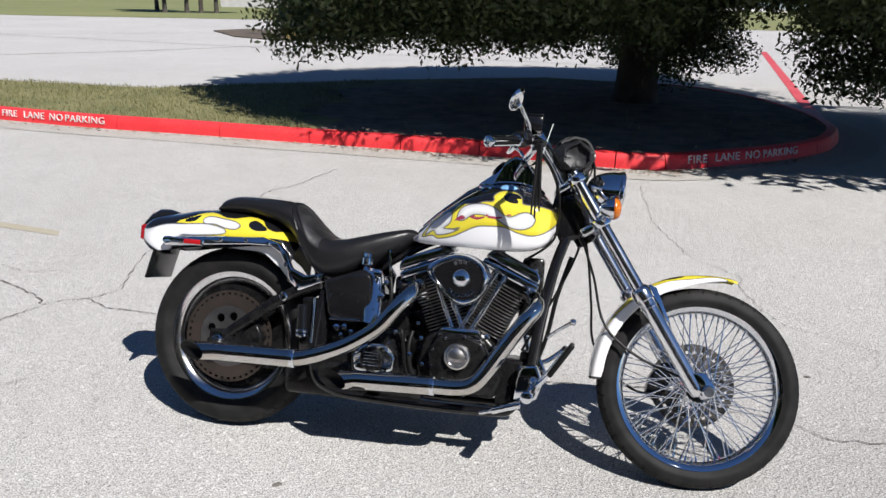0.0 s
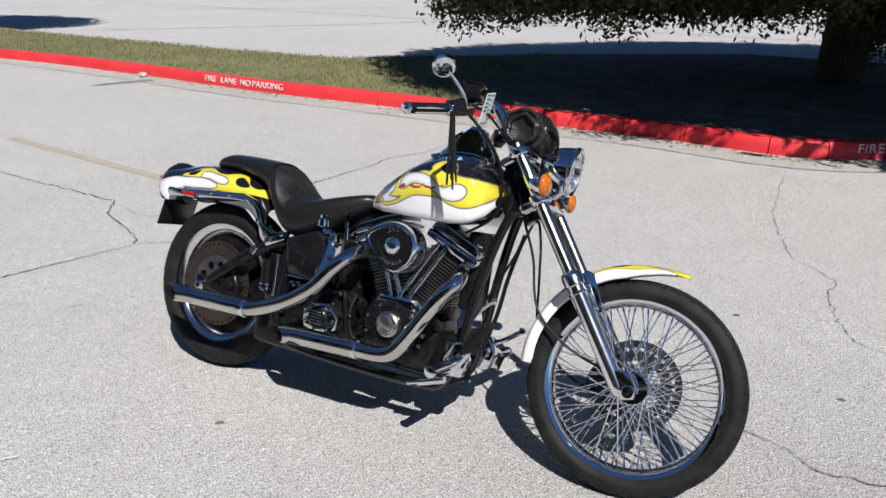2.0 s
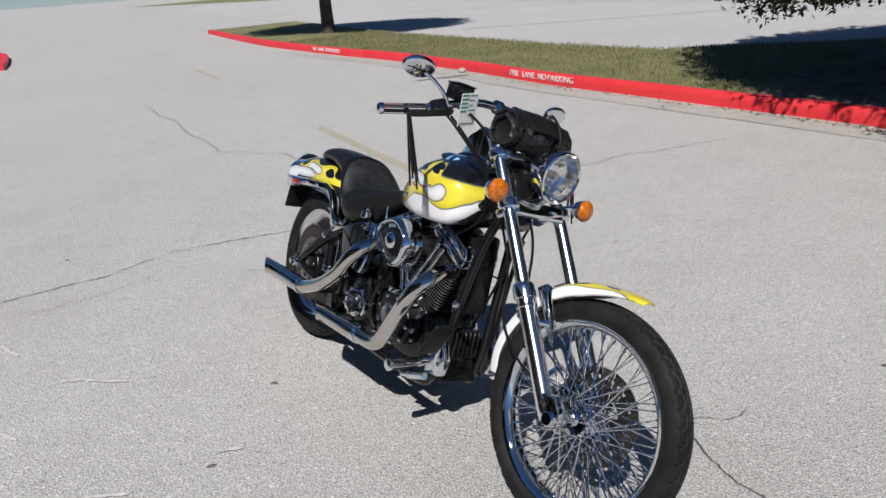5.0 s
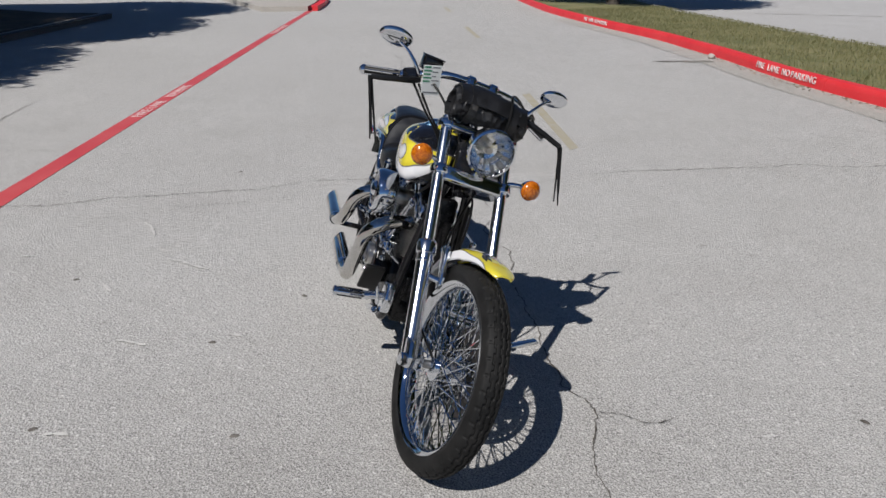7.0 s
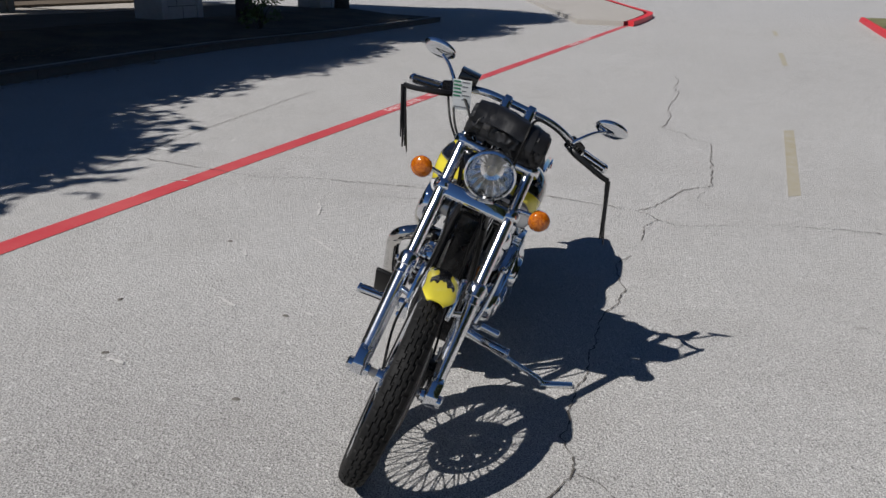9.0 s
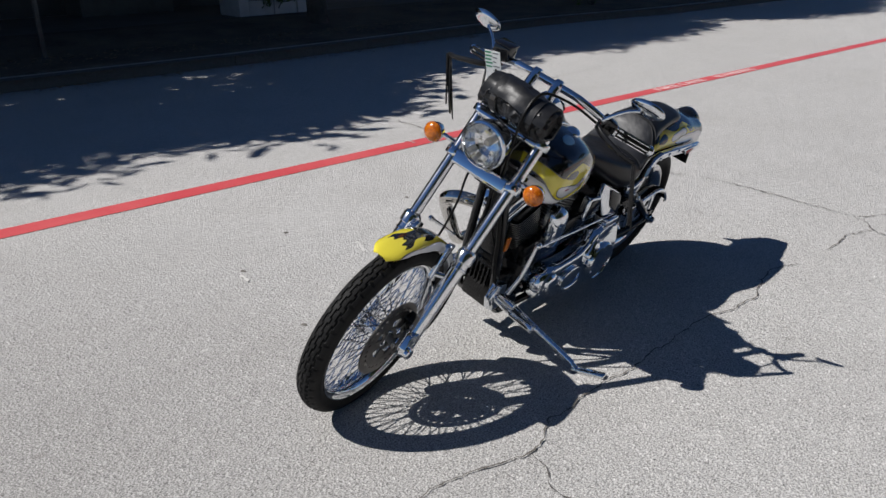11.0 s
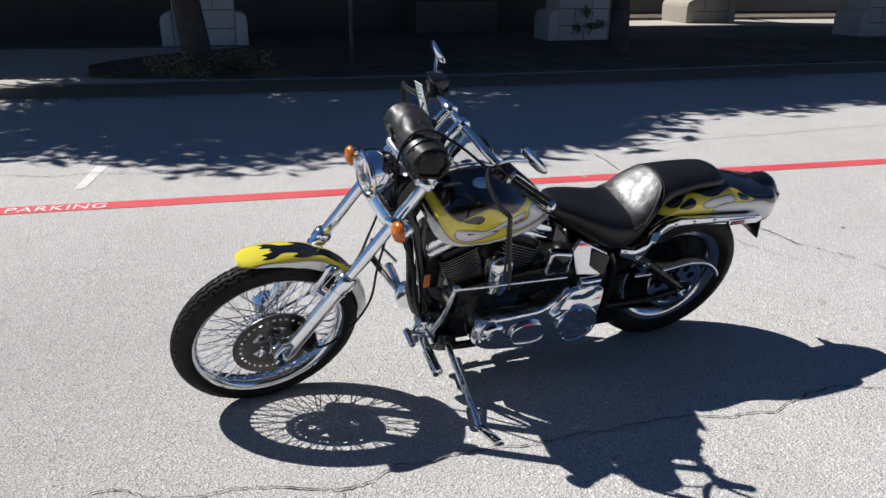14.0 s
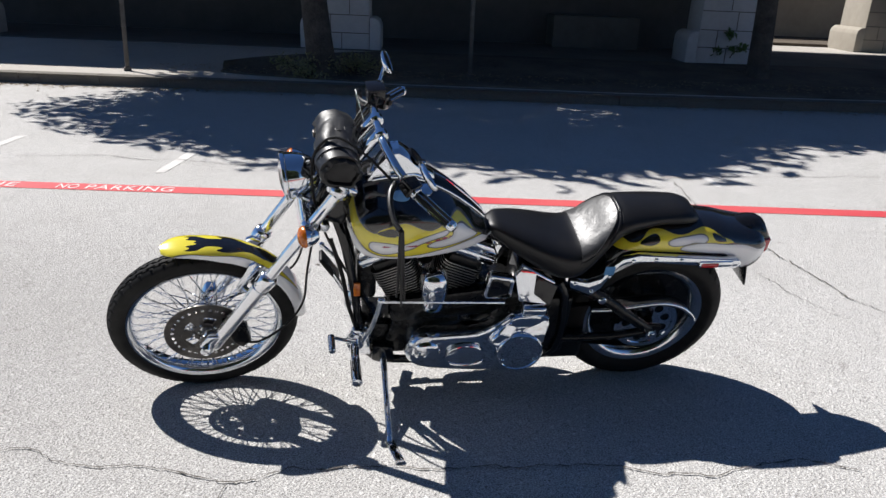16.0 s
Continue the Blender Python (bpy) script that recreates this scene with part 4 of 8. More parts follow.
K.color(K.ramp(K.noise(30, 4.0), [(0.36, (0.005, 0.005, 0.0055)), (0.64, (0.012, 0.012, 0.012))])).rough(K.ramp(K.noise(14, 4.0), [(0.35, (0.16,) * 3), (0.7, (0.32,) * 3)])).bump(K.noise(240, 3.0), 0.10, 0.001)
M_CASE = K.m
K = Mat("black_fin_paint_worn_edges", (0.008, 0.008, 0.008), 0.34, spec=0.3)
K.color(K.ramp(K.noise(22, 4.0), [(0.40, (0.004, 0.004, 0.0045)), (0.72, (0.020, 0.020, 0.020))]))
M_FIN = K.m
M_ALU = varied("brushed_aluminium", (0.50, 0.49, 0.47), (0.62, 0.61, 0.60), 12, 0.30, metal=1.0)
K = Mat("tyre_rubber", (0.012, 0.012, 0.012), 0.62, spec=0.16)
K.color(K.ramp(K.noise(16, 4.0), [(0.35, (0.009, 0.009, 0.009)), (0.7, (0.019, 0.0185, 0.018))])).bump(K.noise(260), 0.15, 0.0006)
M_TYRE = K.m
K = Mat("black_seat_leather", (0.011, 0.011, 0.012), 0.40, spec=0.32)
K.rough(K.ramp(K.noise(11, 4.0), [(0.35, (0.28,) * 3), (0.7, (0.42,) * 3)])).bump(K.voronoi(420).outputs["Distance"], 0.18, 0.0006)
M_LEATHER = K.m
K = Mat("worn_seat_vinyl", (0.014, 0.014, 0.015), 0.5, spec=0.9)
K.color(K.ramp(K.noise(13, 5.0), [(0.35, (0.010, 0.010, 0.011)), (0.7, (0.022, 0.022, 0.023))])).rough(K.ramp(K.noise(20, 4.0), [(0.32, (0.34,) * 3), (0.72, (0.60,) * 3)])).bump(K.noise(45, 4.0), 0.35, 0.004)
M_PANEL = K.m
K = Mat("worn_bag_leather", (0.009, 0.009, 0.010), 0.50, spec=0.5)
K.rough(K.ramp(K.noise(16, 5.0), [(0.35, (0.40,) * 3), (0.7, (0.60,) * 3)])).bump(K.noise(34, 3.0, 0.5), 0.22, 0.005)
M_BAG = K.m
M_RUBBER = Mat("black_rubber", (0.006, 0.006, 0.006), 0.45, spec=0.22).m
K = Mat("amber_lens", (0.70, 0.22, 0.01), 0.14, coat=0.5)
K.color(K.ramp(K.noise(120, 2.0), [(0.35, (0.36, 0.075, 0.003)), (0.65, (0.58, 0.165, 0.008))])).bump(K.voronoi(230).outputs["Distance"], 0.35, 0.0012)
M_AMBER = K.m
M_REDLENS = Mat("red_lens", (0.36, 0.010, 0.014), 0.12, coat=0.6).m
K = Mat("clear_glass", (1, 1, 1), 0.02)
K.b.inputs["Transmission Weight"].default_value = 1.0
K.b.inputs["IOR"].default_value = 1.15
M_GLASS = K.m
M_MIRROR = Mat("mirror_glass", (0.85, 0.86, 0.87), 0.02, 1.0).m
M_TAGWHITE = Mat("white_card", (0.72, 0.74, 0.73), 0.5).m
M_TAGGREEN = Mat("green_print", (0.04, 0.22, 0.12), 0.5).m
M_BLUESQUARE = Mat("blue_sticker", (0.05, 0.20, 0.42), 0.35).m
M_PRINT = Mat("grey_print", (0.18, 0.19, 0.2), 0.5).m
M_EMBLEM = Mat("pale_blue_emblem_enamel", (0.20, 0.42, 0.66), 0.2, coat=0.5).m
M_PLATE = Mat("dark_plate_back", (0.010, 0.012, 0.012), 0.25, coat=0.3).m


def flame_mat(name, layers):
    """Black enamel with sprayed flames: each layer is (attribute, colour, outline width) and covers those before it."""
    k = Mat(name, (0.008, 0.008, 0.009), 0.16, coat=1.0)
    c = (0.008, 0.008, 0.0095)
    wob = k.noise(60, 2.0)
    for attr, col, edge in layers:
        a = k.n("Attribute")
        a.attribute_name = attr
        d = k.math('ADD', a.outputs["Fac"], k.math('MULTIPLY', k.math('SUBTRACT', wob, 0.5), 0.0015))
        if edge:
            rim = k.math('MULTIPLY', k.math('SUBTRACT', edge, k.math('ABSOLUTE', d)), 1200)
            lim = k.n("Clamp")
            k.link(rim, lim.inputs[0])
            stroke = lim.outputs[0]
        ins = k.n("Clamp")
        k.link(k.math('MULTIPLY', d, 1500), ins.inputs[0])
        if len(col) == 2:                          # airbrushed from one colour to the other, away from the edge
            deep = k.n("Clamp")
            k.link(k.math('MULTIPLY', d, 55), deep.inputs[0])
            col = k.mix(deep.outputs[0], col[0], col[1])
        c = k.mix(ins.outputs[0], c, col)
        if edge:
            c = k.mix(k.math('MULTIPLY', stroke, 0.85), c, (0.09, 0.09, 0.10))
    flake = k.noise(900, 1.0)
    k.color(k.mix(0.06, c, k.ramp(flake, [(0.4, (0, 0, 0)), (0.6, (1, 1, 1))]), 'OVERLAY'))
    return k.m


YELLOW, WHITE, SILVER = ((0.60, 0.50, 0.030), (0.76, 0.65, 0.055)), ((0.55, 0.56, 0.58), (0.84, 0.84, 0.84)), ((0.50, 0.51, 0.53), (0.80, 0.80, 0.81))
M_TANK = flame_mat("flame_painted_tank_enamel", [("white", SILVER, 0.0), ("yellow", YELLOW, 0.0028), ("lobe", WHITE, 0.0026), ("lobe_rear", WHITE, 0.0026),
                                                  ("tear", (0.008, 0.008, 0.0095), 0.0), ("script", (0.33, 0.05, 0.10), 0.0)])
M_RFENDER = flame_mat("flame_painted_fender_enamel", [("low", WHITE, 0.0), ("yellow", YELLOW, 0.0), ("white", WHITE, 0.0026), ("lobe", WHITE, 0.0026),
                                                      ("tear_a", (0.008, 0.008, 0.0095), 0.0), ("tear_b", (0.008, 0.008, 0.0095), 0.0)])
M_FFENDER = flame_mat("flame_painted_front_fender_enamel", [("white", WHITE, 0.0), ("yellow", YELLOW, 0.0022), ("tear", (0.008, 0.008, 0.0095), 0.0)])


def inside(poly, x, z):
    """How far (x, z) lies inside a closed outline; negative outside."""
    best, n, c = 9.0, len(poly), False
    for i in range(n):
        (x1, z1), (x2, z2) = poly[i], poly[(i + 1) % n]
        dx, dz = x2 - x1, z2 - z1
        t = max(0.0, min(1.0, ((x - x1) * dx + (z - z1) * dz) / (dx * dx + dz * dz + 1e-12)))
        best = min(best, (x - x1 - t * dx) ** 2 + (z - z1 - t * dz) ** 2)
        if (z1 > z) != (z2 > z) and x < dx * (z - z1) / (z2 - z1) + x1:
            c = not c
    return math.sqrt(best) * (1 if c else -1)


def paint(ob, layers, uv):
    """Stores how deep each vertex lies inside each painted outline. uv gives the (x, z) at which the outline is drawn."""
    me = ob.data
    for name, *sides in layers:                    # a second outline, where there is one, is that of the left side
        drawn = [[(v.x, v.y) for v in smooth_line(poly, 4, True)] for poly in sides]
        at = me.attributes.new(name, 'FLOAT', 'POINT')
        at.data.foreach_set("value", [inside(drawn[-1] if v.co.y > 0 else drawn[0], *uv(v.co)) for v in me.vertices])


bike = new("motorcycle")
bike.matrix_basis = BIKE
tagged(bike, "black chopper motorcycle with yellow flames, leaning on side stand", "motorcycle")


def part(name, bm, mat, parent=None, label="", steered=False, m=None, smooth=True):
    mm = m if m is not None else Matrix()
    if steered:
        mm = STEER @ mm
    return obj(name, bm, mat, parent if parent is not None else bike, label, mm, smooth)


def bolt(p, d, r=0.008, h=0.006, parent=None, steered=False, mat=None):
    """A domed bolt head at p that looks along d."""
    bm = B()
    mm = Matrix.Translation(p) @ Vector(d).to_track_quat('Y', 'Z').to_matrix().to_4x4()
    lathe(bm, [(r, 0), (r, h * 0.6), (r * 0.75, h), (0, h * 1.15)], 10, mm)
    return part("bolt", bm, mat or M_CHROME, parent, "", steered)


# ---- wheels ----
def tyre_mesh(R, w, rim, seed, tread, label, root):
    """A tyre with round shoulders, a thick sidewall and zig-zag grooves round the tread."""
    n, k = 12 * tread, 40
    vs, fs = [], []
    for i in range(n):
        a = 2 * math.pi * i / n
        for j in range(k + 1):
            s = -1 + 2 * j / k                       # from one bead over the tread to the other
            t = abs(s)
            if t < 0.62:                             # tread
                u = s / 0.62
                y, r = u * w * 0.42, R - (u * u) * w * 0.16
                ph = i * tread / n
                g = 0.0
                for lane in (-0.50, 0.0, 0.50):          # grooves that step from side to side
                    f = ph % 1.0
                    at_ = lane + (0.085 if f < 0.5 else -0.085) * (1 if lane >= 0 else -1)
                    if abs(u - at_) < 0.045 or ((f < 0.09 or 0.5 <= f < 0.59) and abs(u - lane) < 0.12):
                        g = 0.0048
                if ((ph + (0.25 if u > 0 else 0.75)) % 1.0) < 0.09 and abs(u) > 0.72:
                    g = 0.004
                r -= g
            else:                                    # sidewall
                v = (t - 0.62) / 0.38
                y0, r0 = w * 0.42, R - w * 0.16
                y = math.copysign(y0 + (w * 0.5 - y0) * math.sin(min(1, v * 1.5) * 1.57) - max(0, v - 0.55) * w * 0.28, s)
                r = r0 + (rim - r0) * v
                if 0.28 < v < 0.33:
                    r -= 0.0
                    y += math.copysign(0.0012, s)
            vs.append((r * math.cos(a), y, r * math.sin(a)))
    for i in range(n):
        for j in range(k):
            a, b = i * (k + 1) + j, ((i + 1) % n) * (k + 1) + j
            fs.append((a, b, b + 1, a + 1))
    ob = raw("tyre", vs, fs, M_TYRE, root, label, smooth=True)
    ob.data.set_sharp_from_angle(angle=radians(35))
    return ob


rim_m = STEER @ Matrix.Translation((WB, 0, RF))
bm = B()
lathe(bm, [(0.268, -0.034), (0.277, -0.037), (0.279, -0.031), (0.267, -0.026), (0.260, -0.017), (0.256, 0), (0.260, 0.017), (0.267, 0.026), (0.279, 0.031), (0.277, 0.037), (0.268, 0.034),
           (0.261, 0.028), (0.254, 0.018), (0.250, 0.0), (0.254, -0.018), (0.261, -0.028)], 96, None, True)
fw = obj("front_wheel", bm, M_CHROME, bike, "chrome wire-spoked front wheel", rim_m)
tyre_mesh(RF, 0.088, 0.275, 1, 44, "black narrow front tyre with zig-zag tread", fw)
bm = B()
lathe(bm, [(0, -0.062), (0.022, -0.062), (0.024, -0.045), (0.048, -0.043), (0.048, -0.036), (0.026, -0.030), (0.024, 0), (0.026, 0.030), (0.048, 0.036), (0.048, 0.043), (0.03, 0.05), (0, 0.05)], 32)
part("hub", bm, M_CHROME, fw)
rng = random.Random(3)
spokes = {}
for i in range(80):
    a = 2 * math.pi * i / 80
    side = 1 if i % 2 else -1
    tilt = 0.95 if (i // 2) % 2 else -0.95
    key = (side, tilt)
    if key not in spokes:
        bm = B()
        p0 = Vector((0.046 * math.cos(tilt), side * 0.040, 0.046 * math.sin(tilt)))
        p1 = Vector((0.252, side * 0.006, 0))
        tube(bm, [p0, p1], 0.0022, 6, caps=False)
        tube(bm, [p1 - (p1 - p0).normalized() * 0.016, p1 + (p1 - p0).normalized() * 0.004], 0.0036, 6, caps=False)
        ob = obj("spoke", bm, M_CHROME, fw, "", Matrix.Rotation(-a, 4, 'Y'))
        spokes[key] = ob
    else:
        twin(spokes[key], Matrix.Rotation(-a, 4, 'Y'), fw)


def disc_with_holes(bm, r0, r1, y0, y1, holes, hole_r, hole_rad, seg=60):
    """A flat ring, with small dark-edged holes left open, made of an inner and an outer band and bridges between."""
    lathe(bm, [(r0, y0), (hole_rad - hole_r, y0), (hole_rad - hole_r, y1), (r0, y1)], seg, None, True)
    lathe(bm, [(hole_rad + hole_r, y0), (r1, y0), (r1, y1), (hole_rad + hole_r, y1)], seg, None, True)
    for k in range(holes):
        a0 = 2 * math.pi * k / holes
        wv = 2 * math.pi / holes * 0.5
        ring = []
        for q in range(5):
            a = a0 + wv * (q / 4 - 0.5)
            ring.append(a)
        for a, b in zip(ring, ring[1:]):
            ra, rb = hole_rad - hole_r, hole_rad + hole_r
            c = [(ra, a), (rb, a), (rb, b), (ra, b)]
            top = [bm.verts.new((r * math.cos(t), y1, r * math.sin(t))) for r, t in c]
            low = [bm.verts.new((r * math.cos(t), y0, r * math.sin(t))) for r, t in c]
            bm.faces.new(top)
            bm.faces.new(low[::-1])
            for m_ in range(4):
                bm.faces.new((top[m_], low[m_], low[(m_ + 1) % 4], top[(m_ + 1) % 4]))
    bmesh.ops.recalc_face_normals(bm, faces=bm.faces[:])
    return bm


def pierced_plate(bm, r0, r1, y0, y1, holes, hole_r, hole_rad, m=28):
    """A flat ring with real round holes, one to each sector."""
    half = math.pi / holes
    for k in range(holes):
        a0 = 2 * math.pi * k / holes
        lines = []
        for q in range(m):
            t = 2 * math.pi * q / m
            lo, hi = 0.0, r1
            for _ in range(22):                     # how far the sector reaches that way from the hole's middle
                mid = 0.5 * (lo + hi)
                x, z = hole_rad + mid * math.cos(t), mid * math.sin(t)
                rr = math.hypot(x, z)
                if r0 < rr < r1 and abs(math.atan2(z, x)) < half:
                    lo = mid
                else:
                    hi = mid
            row = []
            for d, y in ((lo, y0), (hole_r, y0), (hole_r, y1), (lo, y1)):
                v = Vector((hole_rad + d * math.cos(t), y, d * math.sin(t)))
                row.append(bm.verts.new(Matrix.Rotation(-a0, 4, 'Y') @ v))
            lines.append(row)
        for q in range(m):
            a, b = lines[q], lines[(q + 1) % m]
            for i in range(3):
                bm.faces.new((a[i], a[i + 1], b[i + 1], b[i]))
    bmesh.ops.remove_doubles(bm, verts=bm.verts[:], dist=0.0003)
    bmesh.ops.recalc_face_normals(bm, faces=bm.faces[:])


bm = B()
disc_with_holes(bm, 0.088, 0.146, 0.062, 0.067, 30, 0.005, 0.118)
disc_with_holes(bm, 0.03, 0.09, 0.060, 0.066, 5, 0.018, 0.062)
part("brake_disc", bm, M_DISC, fw, "dark steel front brake disc")
for k in range(5):
    a = 2 * math.pi * k / 5
    bolt((0.043 * math.cos(a), 0.066, 0.043 * math.sin(a)), (0, 1, 0), 0.006, 0.005, fw)

rw_m = Matrix.Translation((0, 0, RR))
bm = B()
lathe(bm, [(0.228, -0.052), (0.243, -0.056), (0.246, -0.048), (0.232, -0.046), (0.216, -0.040), (0.208, -0.02), (0.206, 0.02), (0.222, 0.036), (0.232, 0.042), (0.246, 0.048), (0.243, 0.056),
           (0.225, 0.052), (0.212, 0.04), (0.198, 0.02), (0.198, -0.02), (0.212, -0.04)], 84, None, True)
rw = obj("rear_wheel", bm, M_RIM, bike, "polished rear wheel with wide tyre", rw_m)
tyre_mesh(RR, 0.148, 0.242, 2, 40, "black wide rear tyre", rw)
bm = B()
lathe(bm, [(0, -0.05), (0.05, -0.05), (0.055, -0.03), (0.12, -0.014), (0.199, -0.018), (0.199, 0.018), (0.12, 0.014), (0.055, 0.03), (0.05, 0.06), (0, 0.06)], 48)
part("wheel_disc", bm, M_CASE, rw, "dark wheel centre")
bm = B()
disc_with_holes(bm, 0.112, 0.172, -0.076, -0.071, 40, 0.0045, 0.160)
part("brake_rotor", bm, M_ROTOR, rw, "brownish worn rear brake rotor")
bm = B()
pierced_plate(bm, 0.028, 0.114, -0.078, -0.070, 9, 0.0165, 0.076)
part("rotor_carrier", bm, M_STEEL, rw, "dull pierced rotor carrier")
bm = B()
pierced_plate(bm, 0.03, 0.112, 0.082, 0.090, 9, 0.0185, 0.080)
lathe(bm, [(0.11, 0.066), (0.128, 0.066), (0.128, 0.094), (0.11, 0.094)], 60, None, True)
part("pulley", bm, M_CHROME, rw, "chrome rear belt pulley with round holes")
for s in (-1, 1):
    bm = B()
    lathe(bm, [(0, 0), (0.024, 0), (0.024, 0.012), (0.016, 0.014), (0.016, 0.028), (0, 0.030)], 6, Matrix.Translation((0, s * 0.150, 0)) @ pose(0, 0, 0, 0, 0, 0 if s > 0 else 180))
    part("axle_nut", bm, M_CHROME, rw)

# ---- frame ----
for name, pts, r in (("backbone", [(1.20, 0, 0.90), (1.0, 0, 0.86), (0.72, 0, 0.76), (0.50, 0, 0.62), (0.40, 0, 0.52)], 0.022),):
    bm = B()
    tube(bm, pts, r, 14, 5)
    part("backbone", bm, M_BLACK)
for s in (-1, 1):
    bm = B()
    tube(bm, [(1.235, s * 0.03, 0.86), (1.19, s * 0.055, 0.72), (1.155, s * 0.075, 0.52), (1.13, s * 0.085, 0.32), (1.09, s * 0.09, 0.215), (1.0, s * 0.095, 0.185), (0.6, s * 0.10, 0.18), (0.42, s * 0.11, 0.20), (0.36, s * 0.12, 0.28), (0.37, s * 0.12, 0.50), (0.40, s * 0.11, 0.58)], 0.0165, 12, 5)
    part("downtube", bm, M_BLACK)
    bm = B()
    tube(bm, [(0.0, s * 0.132, RR), (0.10, s * 0.135, 0.415), (0.235, s * 0.125, 0.515), (0.36, s * 0.115, 0.57)], [0.020, 0.021, 0.023, 0.02], 12, 4)
    tube(bm, [(0.0, s * 0.132, RR), (0.16, s * 0.135, 0.315), (0.36, s * 0.12, 0.30)], 0.017, 10, 4)
    prism(bm, [(-0.045, RR - 0.03), (0.03, RR - 0.035), (0.05, RR), (0.03, RR + 0.035), (-0.045, RR + 0.03)], s * 0.125, s * 0.142, 0.004)
    part("swingarm", bm, M_CASE, None, "black triangular swingarm")
    bolt((0.235, s * 0.147, 0.515), (0, s, 0), 0.016, 0.010)
bm = B()
cyl(bm, Vector((1.245, 0, 0.87)) - AX * 0.085, Vector((1.245, 0, 0.87)) + AX * 0.10, 0.036, 24, 0.006)
part("steering_head", bm, M_BLACK)
for s, z in ((1, 0.541),):
    bm = B()
    box(bm, 1.135, 1.160, 0.088, 0.098, 0.515, 0.575, 0.004)
    part("side_reflector", bm, M_AMBER, None, "amber side reflector on the frame")

# ---- front fork ----
def on_leg(z):
    """Where a fork leg stands at a height."""
    return 1.465 - math.tan(RAKE) * (z - 0.65)


for s in (-1, 1):
    y = s * 0.122
    bm = B()
    cyl(bm, (on_leg(0.60), y, 0.60), (on_leg(1.03), y, 1.03), 0.0205, 24, 0.003)
    ft = part("fork_tube", bm, M_FORK, None, "", True)
    bm = B()
    a, b = Vector((on_leg(0.325), y, 0.325)), Vector((on_leg(0.655), y, 0.655))
    mm = Matrix.Translation(a) @ (b - a).to_track_quat('Y', 'Z').to_matrix().to_4x4()
    L_ = (b - a).length
    lathe(bm, [(0, 0), (0.018, 0), (0.025, 0.008), (0.0265, 0.03), (0.0265, L_ * 0.5), (0.0275, L_ - 0.06), (0.0275, L_ - 0.045), (0.033, L_ - 0.042), (0.034, L_ - 0.012), (0.030, L_), (0.021, L_ + 0.006), (0, L_ + 0.006)], 28, mm)
    sl = part("fork_slider", bm, M_FORK, None, "", True)
    bm = B()
    lathe(bm, [(0.0275, L_ - 0.072), (0.031, L_ - 0.070), (0.031, L_ - 0.064), (0.0275, L_ - 0.062)], 28, mm)
    part("collar", bm, M_CHROME, sl)
    bm = B()                                        # axle clamp and cap
    cyl(bm, (WB, s * 0.085, RF), (WB, s * 0.162, RF), 0.021, 20, 0.004)
    prism(bm, [(WB - 0.055, RF + 0.055), (WB - 0.02, RF - 0.03), (WB + 0.02, RF - 0.02), (WB + 0.022, RF + 0.018), (WB - 0.01, RF + 0.06)], s * 0.100, s * 0.146, 0.006)
    part("axle_clamp", bm, M_CHROME, sl)
    bm = B()
    cyl(bm, (WB, s * 0.04, RF), (WB, s * 0.1, RF), 0.014, 16)
    part("axle", bm, M_STEEL, sl)
for nm, z, th, dx in (("lower_triple_clamp", 0.865, 0.032, 0.0), ("upper_triple_clamp", 1.005, 0.028, 0.0)):
    bm = B()
    c = Vector((on_leg(z), 0, z))
    mm = Matrix.Translation(c) @ pose(0, 0, 0, 0, -34, 0)
    box(bm, -0.075, 0.012, -0.105, 0.105, -th / 2, th / 2, 0.01, 3, mm)
    for s in (-1, 1):
        lathe(bm, [(0.0, -th / 2), (0.030, -th / 2), (0.033, -th / 2 + 0.004), (0.033, th / 2 - 0.004), (0.030, th / 2), (0.0, th / 2)], 24, mm @ Matrix.Translation((0, s * 0.122, 0)) @ pose(0, 0, 0, 90))
    part(nm, bm, M_CHROME, None, "", True)
bm = B()
box(bm, -0.008, 0.012, -0.112, 0.112, -0.026, 0.026, 0.010, 3, Matrix.Translation((on_leg(0.87) + 0.022, 0, 0.866)) @ pose(0, 0, 0, 0, -24, 0))
part("fork_cover", bm, M_CHROME, None, "chrome cover bar between the fork tubes", True)
bm = B()
tube(bm, [(on_leg(1.0) + 0.022, y, 1.012) for y in (-0.118, -0.04, 0.04, 0.118)], 0.015, 16)
part("upper_clamp_bar", bm, M_CHROME, None, "chrome bar across the tops of the fork tubes", True)
bm = B()
prism(bm, [(1.160, 0.935), (1.178, 0.990), (1.220, 0.985), (1.268, 0.955), (1.292, 0.900), (1.296, 0.850), (1.280, 0.815), (1.245, 0.812), (1.200, 0.790), (1.172, 0.850)], -0.055, 0.055, 0.018, 3)
part("neck_cover", bm, M_BLACK, None, "gloss black cover round the steering neck")

# headlamp
hl_m = Matrix.Translation((1.378, 0, 0.985)) @ pose(0, 0, 0, 0, 6, 0) @ pose(0, 0, 0, 0, 0, -90)      # local y looks ahead
bm = B()
lathe(bm, [(0, -0.108), (0.016, -0.1065), (0.032, -0.101), (0.047, -0.090), (0.060, -0.073), (0.070, -0.051), (0.077, -0.025), (0.080, 0.0), (0.0835, 0.003), (0.085, 0.009), (0.0835, 0.015), (0.078, 0.018), (0.073, 0.010)], 48, hl_m)
hl = part("headlamp", bm, M_CHROME, None, "round chrome headlamp", True)
bm = B()
lathe(bm, [(0.073, 0.010), (0.071, -0.008), (0.064, -0.026), (0.052, -0.044), (0.034, -0.058), (0.014, -0.064), (0, -0.064)], 18, hl_m)
